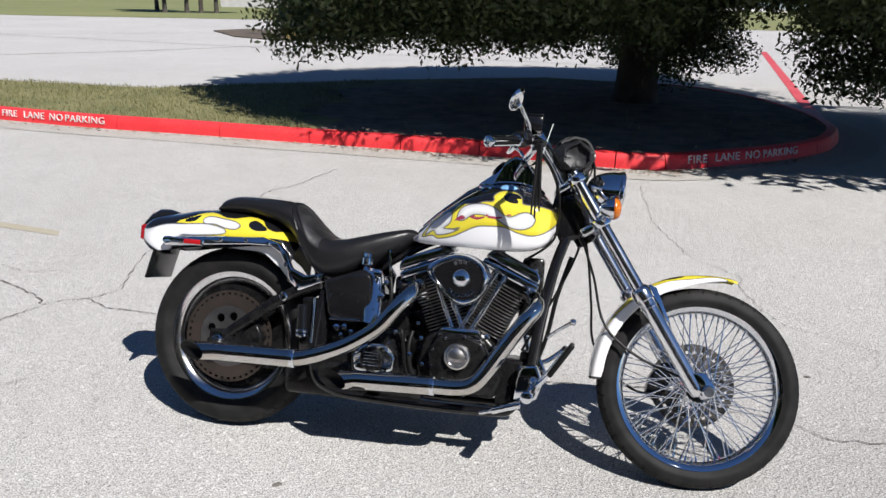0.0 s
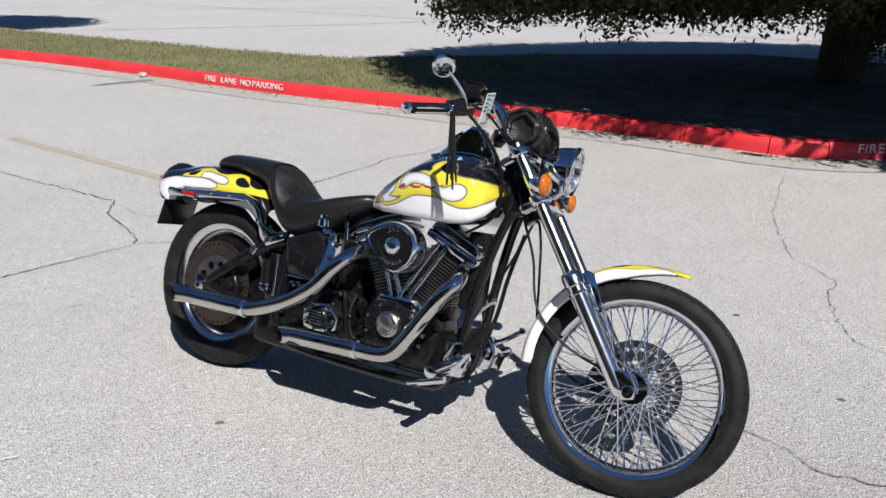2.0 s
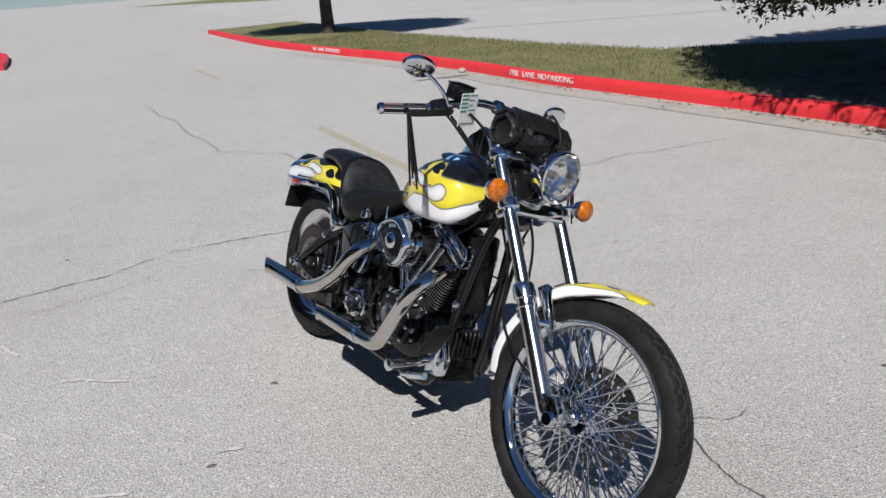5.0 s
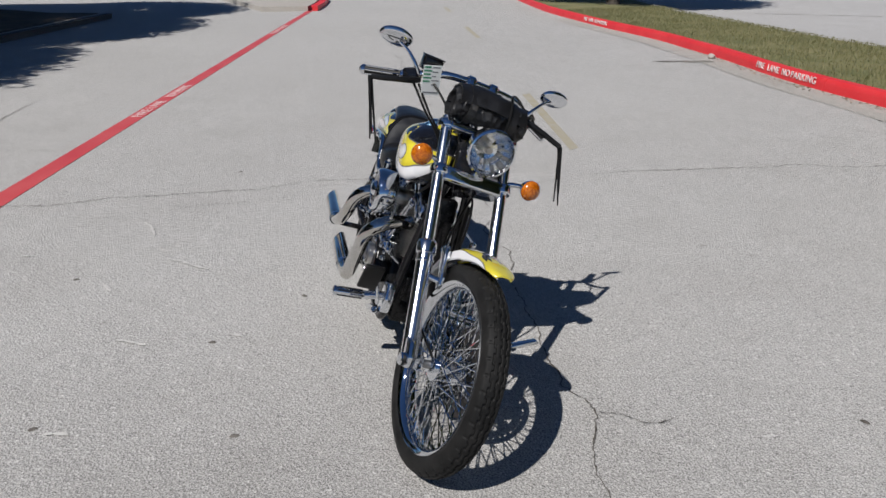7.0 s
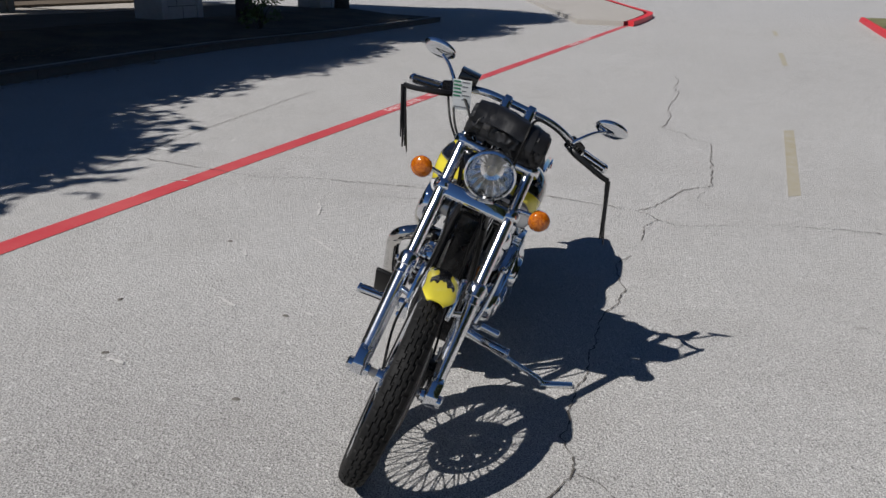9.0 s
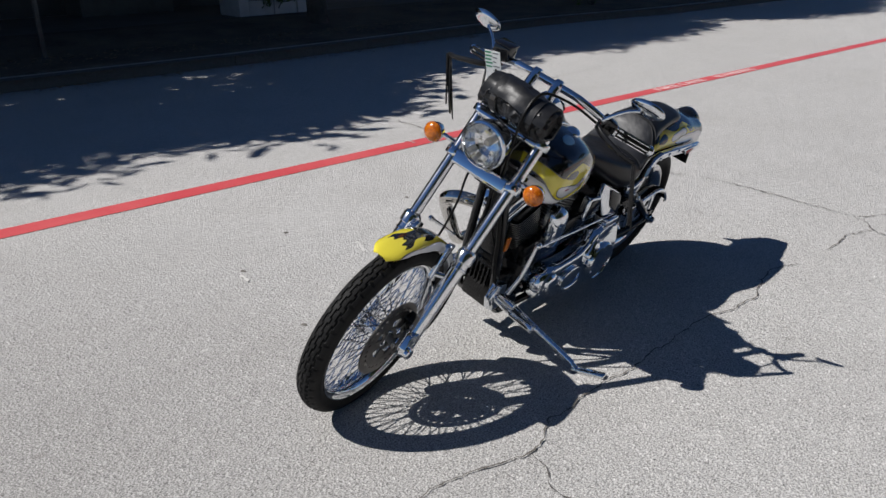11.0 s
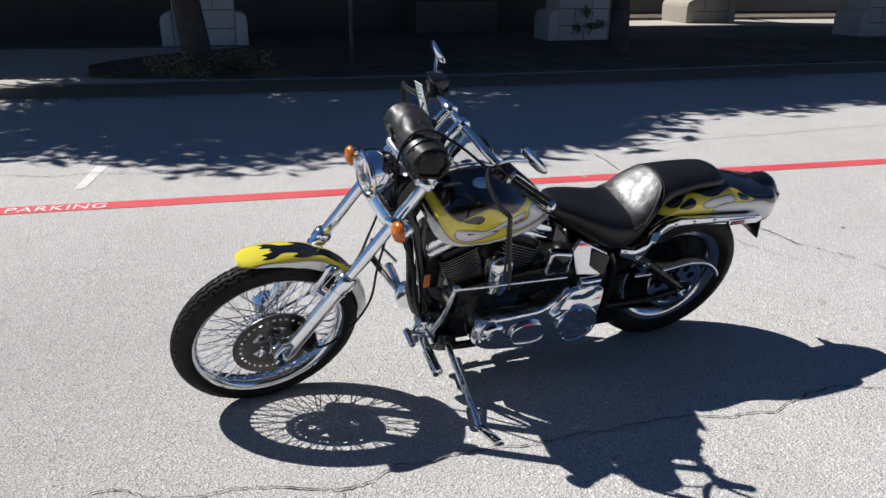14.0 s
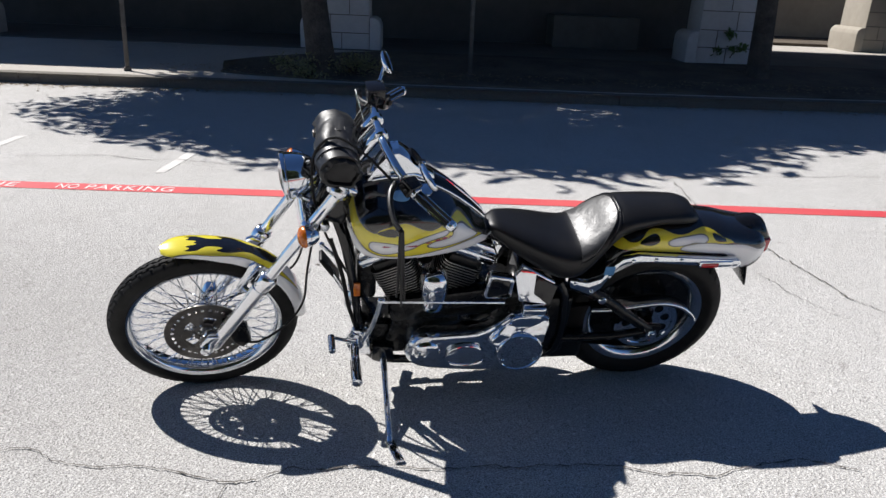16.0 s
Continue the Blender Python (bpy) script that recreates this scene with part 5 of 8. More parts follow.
part("reflector", bm, M_REFLECTOR, hl, smooth=False)
bm = B()
lathe(bm, [(0, -0.02), (0.010, -0.022), (0.013, -0.034), (0.010, -0.062)], 16, hl_m)
part("bulb_shield", bm, M_STEEL, hl)
bm = B()
lathe(bm, [(0.074, 0.010), (0.060, 0.020), (0.035, 0.027), (0, 0.030), (0, 0.027), (0.035, 0.024), (0.060, 0.017)], 40, hl_m)
g = part("lens", bm, M_GLASS, hl, "clear headlamp glass")
g.visible_shadow = False
bm = B()
tube(bm, [(1.36, 0, 0.92), (1.33, 0, 0.89), (on_leg(0.88), 0, 0.88)], 0.012, 10, 3)
part("bracket", bm, M_CHROME, hl)

# turn signals in front
for s in (-1, 1):
    c = Vector((1.345, s * 0.212, 0.902))
    d = Vector((1, s * 0.10, 0)).normalized()
    mm = Matrix.Translation(c) @ d.to_track_quat('Y', 'Z').to_matrix().to_4x4()
    bm = B()
    lathe(bm, [(0, -0.045), (0.016, -0.042), (0.028, -0.028), (0.035, -0.006), (0.036, 0.002)], 26, mm)
    sg = part("turn_signal", bm, M_CHROME, None, "chrome bullet turn signal", True)
    bm = B()
    lathe(bm, [(0.036, 0.001), (0.0365, 0.006), (0.030, 0.017), (0.016, 0.024), (0, 0.026)], 26, mm)
    part("lens", bm, M_AMBER, sg, "amber lens")
    bm = B()
    tube(bm, [c + Vector((-0.02, -s * 0.02, 0)), c + Vector((-0.025, -s * 0.055, -0.004)), (on_leg(0.885), s * 0.135, 0.885)], [0.009, 0.008, 0.012], 10, 3)
    part("stalk", bm, M_CHROME, sg)

# handlebar, risers, controls
bm = B()
bar = [(0.950, -0.352, 1.062), (1.008, -0.270, 1.089), (1.052, -0.200, 1.126), (1.076, -0.130, 1.150), (1.084, -0.05, 1.156), (1.084, 0.05, 1.156), (1.076, 0.130, 1.150), (1.052, 0.200, 1.126), (1.008, 0.270, 1.089), (0.950, 0.352, 1.062)]
tube(bm, bar, 0.0135, 14, 5)
hb = part("handlebar", bm, M_CHROME, None, "chrome drag handlebar", True)
for s in (-1, 1):
    bm = B()
    tube(bm, [(1.195, s * 0.045, 1.005), (1.165, s * 0.045, 1.060), (1.108, s * 0.045, 1.138), (1.088, s * 0.045, 1.156)], [0.020, 0.019, 0.018, 0.021], 14, 3)
    cyl(bm, (1.084, s * 0.03, 1.156), (1.084, s * 0.06, 1.156), 0.023, 20, 0.004)
    part("riser", bm, M_CHROME, hb)
    a, b = Vector((1.012, s * 0.266, 1.089)), Vector((0.922, s * 0.390, 1.050))
    mm = Matrix.Translation(a) @ (b - a).to_track_quat('Y', 'Z').to_matrix().to_4x4()
    L_ = (b - a).length
    bm = B()
    lathe(bm, [(0.012, 0), (0.0165, 0.0), (0.0165, L_ - 0.012), (0.012, L_ - 0.010)], 20, mm)
    gp = part("grip", bm, M_RUBBER, hb, "black rubber grip with chrome end and bands")
    bm = B()
    lathe(bm, [(0.0175, L_ - 0.014), (0.0185, L_ - 0.010), (0.0185, L_), (0.012, L_ + 0.008), (0, L_ + 0.009)], 20, mm)
    part("end_cap", bm, M_CHROME, gp)
    bm = B()
    lathe(bm, [(0.0172, -0.006), (0.020, -0.004), (0.020, 0.006), (0.0172, 0.008)], 20, mm)
    part("end_band", bm, M_CHROME, gp)
    for k in range(6):
        ang = 2 * math.pi * k / 6
        bm = B()
        off = Vector((math.cos(ang), 0, math.sin(ang))) * 0.0158
        tube(bm, [mm @ (off + Vector((0, 0.012, 0))), mm @ (off + Vector((0, L_ - 0.016, 0)))], 0.0032, 6)
        part("chrome_band", bm, M_CHROME, gp)
    bm = B()                                        # switch housing
    mm2 = Matrix.Translation(a) @ (Vector((1.050, s * 0.205, 1.122)) - a).to_track_quat('Y', 'Z').to_matrix().to_4x4()
    box(bm, -0.024, 0.024, 0.004, 0.058, -0.026, 0.026, 0.008, 3, mm2)
    sw = part("switch_housing", bm, M_BLACK, hb)
    for q in (0.018, 0.038):
        bm = B()
        box(bm, -0.034, -0.022, q - 0.007, q + 0.007, -0.008, 0.008, 0.003, 2, mm2)
        part("switch", bm, M_RUBBER, sw)
    bm = B()                                        # lever
    tube(bm, [(1.068, s * 0.222, 1.098), (1.088, s * 0.255, 1.090), (1.098, s * 0.305, 1.078), (1.094, s * 0.362, 1.062), (1.082, s * 0.392, 1.055)], [0.011, 0.012, 0.011, 0.0105, 0.0105], 10, 4, flat=0.8)
    lv = part("lever", bm, M_LEATHER, hb, "hand lever wrapped in black braided leather")
    for k, (dy, ln) in enumerate(((0.0, 0.225), (0.006, 0.205), (-0.006, 0.24), (0.010, 0.185), (-0.010, 0.215))):
        bm = B()                                    # leather fringe hanging straight down
        top = Vector((1.078 + 0.006 * (k % 2), s * (0.396 + dy * 0.5), 1.055))
        down = STEER.inverted().to_3x3() @ (BIKE.inverted().to_3x3() @ Vector((0.05 * (k - 2) * 0.6, 0.03 * (k % 3 - 1), -1))).normalized()
        tube(bm, [top, top + down * ln * 0.35, top + down * ln * 0.7, top + down * ln], [0.0062, 0.0052, 0.0046, 0.0034], 6, 3, flat=0.8)
        part("leather_fringe", bm, M_LEATHER, lv)
    bm = B()                                        # mirror stem
    tube(bm, [(1.05, s * 0.228, 1.115), (1.045, s * 0.250, 1.145), (1.025, s * 0.285, 1.176), (1.010, s * 0.318, 1.192)], [0.008, 0.007, 0.006, 0.006], 10, 4, flat=1.0)
    ms = part("mirror_stem", bm, M_CHROME, hb)
    mm = Matrix.Translation((1.000, s * 0.335, 1.204)) @ pose(0, 0, 0, 0, 30, 6 * s) @ pose(0, 0, 0, 0, 0, 90) @ Matrix.Diagonal((1.0, 1, 0.60, 1))
    bm = B()
    lathe(bm, [(0, -0.013), (0.022, -0.012), (0.044, -0.009), (0.056, -0.005), (0.061, 0.0), (0.062, 0.004), (0.059, 0.008), (0.056, 0.006)], 36, mm)
    mi = part("mirror", bm, M_CHROME, hb, "oval chrome mirror")
    bm = B()
    lathe(bm, [(0.056, 0.0065), (0, 0.0066)], 36, mm)
    part("mirror_glass", bm, M_MIRROR, mi)
bm = B()                                            # brake reservoir
box(bm, 1.030, 1.090, -0.232, -0.165, 1.138, 1.186, 0.005, 2)
br = part("brake_reservoir", bm, M_BLACK, hb, "black square brake fluid reservoir")
bm = B()
box(bm, 1.028, 1.092, -0.234, -0.163, 1.186, 1.192, 0.002)
part("reservoir_lid", bm, M_BLACK, br)

# outlines of the painted flames, in the motorcycle's x and z
TANK_YELLOW = [(1.184, 0.896), (1.136, 0.907), (1.104, 0.908), (1.074, 0.912), (1.068, 0.930), (1.052, 0.947), (1.022, 0.956), (0.989, 0.951), (0.970, 0.933), (0.973, 0.914), (0.940, 0.911), (0.908, 0.899), (0.874, 0.900), (0.844, 0.895), (0.829, 0.873), (0.797, 0.862), (0.767, 0.850), (0.742, 0.815), (0.715, 0.776), (0.759, 0.782), (0.784, 0.773), (0.837, 0.784), (0.876, 0.802), (0.921, 0.823), (0.967, 0.828), (1.019, 0.828), (1.066, 0.812), (1.118, 0.807), (1.161, 0.827), (1.189, 0.864)]
TANK_LOBE = [(1.119, 0.864), (1.103, 0.880), (1.077, 0.882), (1.029, 0.864), (0.981, 0.891), (0.941, 0.902), (0.888, 0.897), (0.859, 0.880), (0.849, 0.846), (0.872, 0.841), (0.911, 0.864), (0.964, 0.861), (0.994, 0.850), (1.025, 0.833), (1.059, 0.824), (1.091, 0.828), (1.112, 0.842)]
TANK_LOBE_REAR = [(0.826, 0.871), (0.790, 0.853), (0.761, 0.833), (0.728, 0.781), (0.761, 0.800), (0.779, 0.785), (0.829, 0.795), (0.868, 0.816), (0.835, 0.810), (0.801, 0.811), (0.826, 0.831)]
TANK_TEAR = [(1.005, 0.932), (1.016, 0.946), (1.039, 0.947), (1.059, 0.939), (1.066, 0.926), (1.050, 0.927), (1.061, 0.913), (1.035, 0.911), (1.015, 0.918)]
TANK_WHITE = [(0.64, 0.760), (0.69, 0.778), (0.735, 0.815), (0.765, 0.845), (0.83, 0.862), (0.95, 0.858), (1.10, 0.858), (1.20, 0.870), (1.213, 0.818), (1.169, 0.738), (1.132, 0.715), (0.975, 0.715), (0.66, 0.710)]
TANK_SCRIPT = [(0.838, 0.838), (0.866, 0.860), (0.884, 0.850), (0.905, 0.862), (0.932, 0.856), (0.955, 0.868), (0.992, 0.862), (1.029, 0.873), (1.086, 0.886), (1.029, 0.866), (0.990, 0.853), (0.951, 0.856), (0.930, 0.846), (0.899, 0.849), (0.865, 0.843)]
LEFT_YELLOW = [(1.186, 1.008), (1.171, 0.941), (1.140, 0.901), (1.098, 0.878), (1.079, 0.892), (1.027, 0.910), (0.989, 0.912), (0.929, 0.882), (0.899, 0.880), (0.852, 0.896), (0.817, 0.898), (0.780, 0.867), (0.744, 0.822), (0.718, 0.800), (0.762, 0.800), (0.841, 0.790), (0.890, 0.785), (0.959, 0.776), (1.038, 0.774), (1.087, 0.783), (1.127, 0.808), (1.157, 0.845), (1.181, 0.890), (1.210, 0.949)]
LEFT_LOBE = [(1.115, 0.835), (1.100, 0.843), (1.042, 0.836), (1.002, 0.829), (0.946, 0.850), (0.898, 0.862), (0.849, 0.866), (0.857, 0.846), (0.896, 0.839), (0.944, 0.826), (0.962, 0.813), (1.000, 0.800), (1.058, 0.788), (1.094, 0.798), (1.114, 0.815)]
LEFT_LOBE_REAR = [(0.833, 0.868), (0.806, 0.872), (0.775, 0.847), (0.740, 0.814), (0.762, 0.806), (0.822, 0.800), (0.882, 0.799), (0.923, 0.813), (0.895, 0.829), (0.855, 0.832), (0.834, 0.841)]
LEFT_TEAR = [(1.092, 0.877), (1.064, 0.892), (1.036, 0.895), (1.016, 0.884), (1.021, 0.866), (1.043, 0.862), (1.072, 0.868)]
LEFT_SCRIPT = [(1.072, 0.828), (1.031, 0.822), (0.973, 0.824), (0.924, 0.831), (0.866, 0.841), (0.842, 0.842), (0.842, 0.836), (0.924, 0.823), (0.972, 0.816), (1.030, 0.812), (1.068, 0.819)]
LEFT_WHITE = [(0.64, 0.760), (0.69, 0.775), (0.735, 0.800), (0.85, 0.800), (0.98, 0.790), (1.10, 0.800), (1.16, 0.850), (1.20, 0.870), (1.213, 0.818), (1.169, 0.738), (1.132, 0.715), (0.975, 0.715), (0.66, 0.710)]
REAR_YELLOW = [(-0.25, 0.748), (-0.194, 0.768), (-0.155, 0.788), (-0.115, 0.797), (-0.078, 0.792), (-0.041, 0.782), (-0.001, 0.782), (0.046, 0.792), (0.094, 0.783), (0.127, 0.755), (0.159, 0.744), (0.191, 0.747), (0.229, 0.711), (0.163, 0.719), (-0.026, 0.713), (-0.154, 0.706), (-0.115, 0.724), (-0.174, 0.745)]
REAR_LOBE = [(-0.13, 0.769), (-0.105, 0.781), (-0.048, 0.776), (0.0, 0.769), (0.026, 0.754), (0.003, 0.74), (-0.037, 0.742), (-0.078, 0.753), (-0.119, 0.752)]
REAR_WHITE = [(-0.389, 0.712), (-0.352, 0.716), (-0.282, 0.738), (-0.199, 0.745), (-0.110, 0.752), (-0.040, 0.739), (-0.042, 0.719), (-0.154, 0.706), (-0.219, 0.698), (-0.252, 0.643), (-0.296, 0.632), (-0.384, 0.677)]
REAR_TEAR_A = [(-0.211, 0.759), (-0.148, 0.784), (-0.16, 0.76), (-0.192, 0.753)]
REAR_TEAR_B = [(0.054, 0.768), (0.07, 0.78), (0.103, 0.768), (0.13, 0.747), (0.089, 0.741), (0.061, 0.751)]
REAR_WHITE_LOW = [(-0.054, 0.663), (0.057, 0.668), (0.137, 0.657), (0.213, 0.588), (0.237, 0.576), (0.214, 0.667), (0.134, 0.689)]

# ---- tank ----
TX = [0.672, 0.70, 0.76, 0.84, 0.92, 1.00, 1.08, 1.13, 1.165, 1.186]
TTOP = [0.775, 0.812, 0.868, 0.930, 0.975, 0.992, 0.985, 0.962, 0.925, 0.875]
TBOT = [0.758, 0.752, 0.749, 0.748, 0.748, 0.748, 0.752, 0.764, 0.790, 0.832]
THW = [0.050, 0.088, 0.132, 0.168, 0.192, 0.203, 0.204, 0.194, 0.166, 0.110]


def interp(x, xs, ys):
    if x <= xs[0]:
        return ys[0]
    for i in range(len(xs) - 1):
        if x <= xs[i + 1]:
            p0, p1, p2, p3 = ys[max(0, i - 1)], ys[i], ys[i + 1], ys[min(len(ys) - 1, i + 2)]
            t = (x - xs[i]) / (xs[i + 1] - xs[i])
            return 0.5 * (2 * p1 + (p2 - p0) * t + (2 * p0 - 5 * p1 + 4 * p2 - p3) * t * t + (3 * p1 - p0 - 3 * p2 + p3) * t ** 3)
    return ys[-1]


TSEC = smooth_line([(0, 1), (0.25, 0.985), (0.60, 0.90), (0.85, 0.80), (0.965, 0.68), (1.0, 0.50), (0.99, 0.26), (0.945, 0.085), (0.84, 0.012), (0.55, 0), (0, 0)], 5)


def tank_ring(x):
    """The tank's section at x: flat-sided, round-shouldered, widest below the middle."""
    zt, zb, hw = interp(x, TX, TTOP), interp(x, TX, TBOT), interp(x, TX, THW)
    half = [(hw * p.x, zb + (zt - zb) * p.y) for p in TSEC]
    return [(x, y, z) for y, z in half] + [(x, -y, z) for y, z in half[-2:0:-1]]


bm = B()
n = 110
xs = [TX[0] + (TX[-1] - TX[0]) * (0.5 - 0.5 * math.cos(math.pi * (0.04 + 0.92 * i / n))) for i in range(n + 1)]
loft(bm, [tank_ring(x) for x in xs])
tank = part("fuel_tank", bm, M_TANK, None, "black fuel tank with yellow and white flames")
paint(tank, [("white", TANK_WHITE, LEFT_WHITE), ("yellow", TANK_YELLOW, LEFT_YELLOW), ("lobe", TANK_LOBE, LEFT_LOBE), ("lobe_rear", TANK_LOBE_REAR, LEFT_LOBE_REAR), ("tear", TANK_TEAR, LEFT_TEAR), ("script", TANK_SCRIPT, LEFT_SCRIPT)],
      lambda v: (v.x, v.z) if v.z > interp(v.x, TX, TBOT) + 0.03 or abs(v.y) > 0.80 * interp(v.x, TX, THW) else (9.0, 9.0))
bm = B()                                            # dash along the top
loft(bm, [[(x, y * w, interp(x, TX, TTOP) + h * (1 - y * y) - 0.008) for y in (-1, -0.8, -0.5, 0, 0.5, 0.8, 1)] + [(x, 0.6 * w, interp(x, TX, TTOP) - 0.02), (x, -0.6 * w, interp(x, TX, TTOP) - 0.02)]
          for x, w, h in ((0.70, 0.018, 0.014), (0.76, 0.026, 0.020), (0.85, 0.036, 0.030), (0.95, 0.042, 0.036), (1.04, 0.044, 0.036), (1.10, 0.040, 0.028), (1.13, 0.028, 0.016))])
dash = part("dash", bm, M_BLACK, tank, "black dash console")
for s in (-1, 1):
    bm = B()
    tube(bm, [(x, s * w, interp(x, TX, TTOP) + 0.002) for x, w in ((0.70, 0.020), (0.76, 0.028), (0.85, 0.039), (0.95, 0.045), (1.04, 0.047), (1.10, 0.043))], 0.0042, 8, 4)
    part("chrome_trim", bm, M_CHROME, dash)
    bm = B()
    ball(bm, (0, 0, 0), 1.0, 3)
    for v in bm.verts:
        v.co = Vector((1.012 + v.co.x * 0.030, s * 0.121 + v.co.y * 0.022, 0.967 + v.co.z * 0.008 - s * v.co.y * 0.011))
    part("emblem", bm, M_EMBLEM, tank, "pale blue oval emblem")
for x, s in ((0.93, -1), (0.93, 1)):
    bm = B()
    lathe(bm, [(0, 0.012), (0.02, 0.011), (0.026, 0.006), (0.027, 0.0)], 26, Matrix.Translation((x, s * 0.085, interp(x, TX, TTOP) - 0.012)) @ pose(0, 0, 0, 90 - s * 16, 0, 0))
    part("tank_cap", bm, M_CHROME, tank)

bm = B()                                            # instrument nacelle before the bars
loft(bm, [[(x + k * 0.0, y * w, z) for y, z in ((-1, zl), (-0.92, zh - 0.012), (-0.6, zh), (0.6, zh), (0.92, zh - 0.012), (1, zl))] for x, w, zl, zh, k in
          ((0.89, 0.020, 0.965, 0.985, 0), (0.94, 0.034, 0.975, 1.022, 0), (0.985, 0.042, 0.975, 1.072, 0), (1.015, 0.044, 0.970, 1.092, 0), (1.045, 0.044, 0.965, 1.088, 0), (1.08, 0.042, 0.955, 1.045, 0), (1.115, 0.036, 0.94, 0.985, 0))])
nc = part("instrument_nacelle", bm, M_CHROME, tank, "chrome instrument nacelle ahead of the tank")
bm = B()
lathe(bm, [(0, 0.004), (0.030, 0.004), (0.034, 0.0), (0.036, -0.004)], 28, Matrix.Translation((0.955, 0, 1.047)) @ pose(0, 0, 0, 0, -48, 0) @ pose(0, 0, 0, 90, 0, 0))
part("dial", bm, M_BLACK, nc, "dark round speedometer dial")

# ---- seat ----
SX = [-0.10, -0.075, -0.03, 0.06, 0.15, 0.205, 0.245, 0.285, 0.325, 0.365, 0.42, 0.48, 0.55, 0.61, 0.655, 0.685]
STOP = [0.826, 0.853, 0.868, 0.870, 0.868, 0.860, 0.832, 0.792, 0.757, 0.738, 0.742, 0.757, 0.776, 0.790, 0.797, 0.785]
SBOT = [0.805, 0.800, 0.800, 0.800, 0.778, 0.752, 0.715, 0.660, 0.610, 0.590, 0.592, 0.620, 0.662, 0.702, 0.735, 0.760]
SHW = [0.052, 0.072, 0.084, 0.092, 0.102, 0.112, 0.126, 0.140, 0.148, 0.152, 0.150, 0.138, 0.115, 0.090, 0.066, 0.040]


def seat_ring(x, grow=0.0):
    zt, zb, hw = interp(x, SX, STOP) + grow, interp(x, SX, SBOT) - grow, interp(x, SX, SHW) + grow
    out = []
    for k in range(40):
        a = 2 * math.pi * k / 40
        c, s = math.cos(a), math.sin(a)
        zc = zb + (zt - zb) * 0.5
        crown = 1.05 if x < 0.15 else 1.05 - 0.45 * min(1.0, (x - 0.15) / 0.20)     # the pillion part is domed across
        y = hw * math.copysign(abs(c) ** (min(0.9, crown) if s > 0 else 0.7), c)
        z = zc + (zt - zc) * math.copysign(abs(s) ** (crown if s > 0 else 0.8), s)
        out.append((x, y, z))
    return out


bm = B()
loft(bm, [seat_ring(-0.10 + 0.305 * i / 24) for i in range(25)])
seat = part("seat", bm, M_LEATHER, None, "stepped black leather two-up seat, pillion part")
bm = B()
loft(bm, [seat_ring(0.2051 + 0.4799 * i / 34, 0.001) for i in range(35)])
part("rider_seat", bm, M_LEATHER, seat, "black leather rider's seat")
bm = B()
line = []
for k in range(21):
    x = 0.25
    for _ in range(24):
        x = 0.5 * x + 0.5 * min(0.36, 0.205 + max(0.0, 0.865 - seat_ring(x, 0.002)[k][2]) * 0.50)
    line.append(Vector(seat_ring(x, 0.002)[k]))
tube(bm, line, 0.0042, 6)
part("piping", bm, M_LEATHER, seat)

def seat_point(x, a, grow):
    """A point of the seat's upper surface; a in radians from its left edge over the top."""
    zt, zb, hw = interp(x, SX, STOP) + grow, interp(x, SX, SBOT) - grow, interp(x, SX, SHW) + grow
    c, s = math.cos(a), math.sin(a)
    crown = 1.05 if x < 0.15 else 1.05 - 0.45 * min(1.0, (x - 0.15) / 0.20)
    zc = zb + (zt - zb) * 0.5
    return Vector((x, hw * math.copysign(abs(c) ** min(0.9, crown), c), zc + (zt - zc) * s ** crown))


rows, edge_l, edge_r = [], [], []
for i in range(17):
    f = i / 16
    x = 0.218 + 0.132 * f
    half = radians(20 + 58 * min(1.0, f * 1.5) ** 0.55)
    line = [seat_point(x, math.pi / 2 + half * (1 - 2 * k / 20), 0.0035) for k in range(21)]
    rows.append(line + [p - Vector((0, 0, 0.006)) for p in line[::-1]])
    edge_l.append(line[0])
    edge_r.append(line[-1])
bm = B()
loft(bm, rows)
part("backrest_panel", bm, M_PANEL, seat, "shiny worn vinyl panel of the rider's backrest")
bm = B()
tube(bm, edge_l[::-1] + rows[0][1:20] + edge_r, 0.0036, 6)
part("panel_piping", bm, M_LEATHER, seat)

# ---- rear fender ----
GX = [-0.395, -0.384, -0.358, -0.33, -0.27, -0.19, -0.08, 0.04, 0.13, 0.19, 0.235]
GTOP = [0.715, 0.748, 0.768, 0.776, 0.786, 0.803, 0.812, 0.808, 0.786, 0.752, 0.700]
GBOT = [0.690, 0.668, 0.650, 0.636, 0.640, 0.654, 0.668, 0.668, 0.654, 0.618, 0.575]
GHW = [0.062, 0.085, 0.100, 0.108, 0.112, 0.114, 0.114, 0.113, 0.111, 0.108, 0.104]


def u_ring(x, t=0.004, m=26):
    zt, zb, hw = interp(x, GX, GTOP), interp(x, GX, GBOT), interp(x, GX, GHW)
    zs = zb + (zt - zb) * 0.45
    o = [(-hw, zb + (zs - zb) * k / 4) for k in range(4)] + [(-hw * math.cos(math.pi * k / m), zs + (zt - zs) * max(0.0, math.sin(math.pi * k / m)) ** 0.8) for k in range(m + 1)] + [(hw, zs - (zs - zb) * k / 4) for k in range(1, 5)]
    i_ = [(y * (1 - t / hw), z - t * (1 if abs(y) < hw * 0.9 else 0)) for y, z in o][::-1]
    return [(x, y, z) for y, z in o + i_]


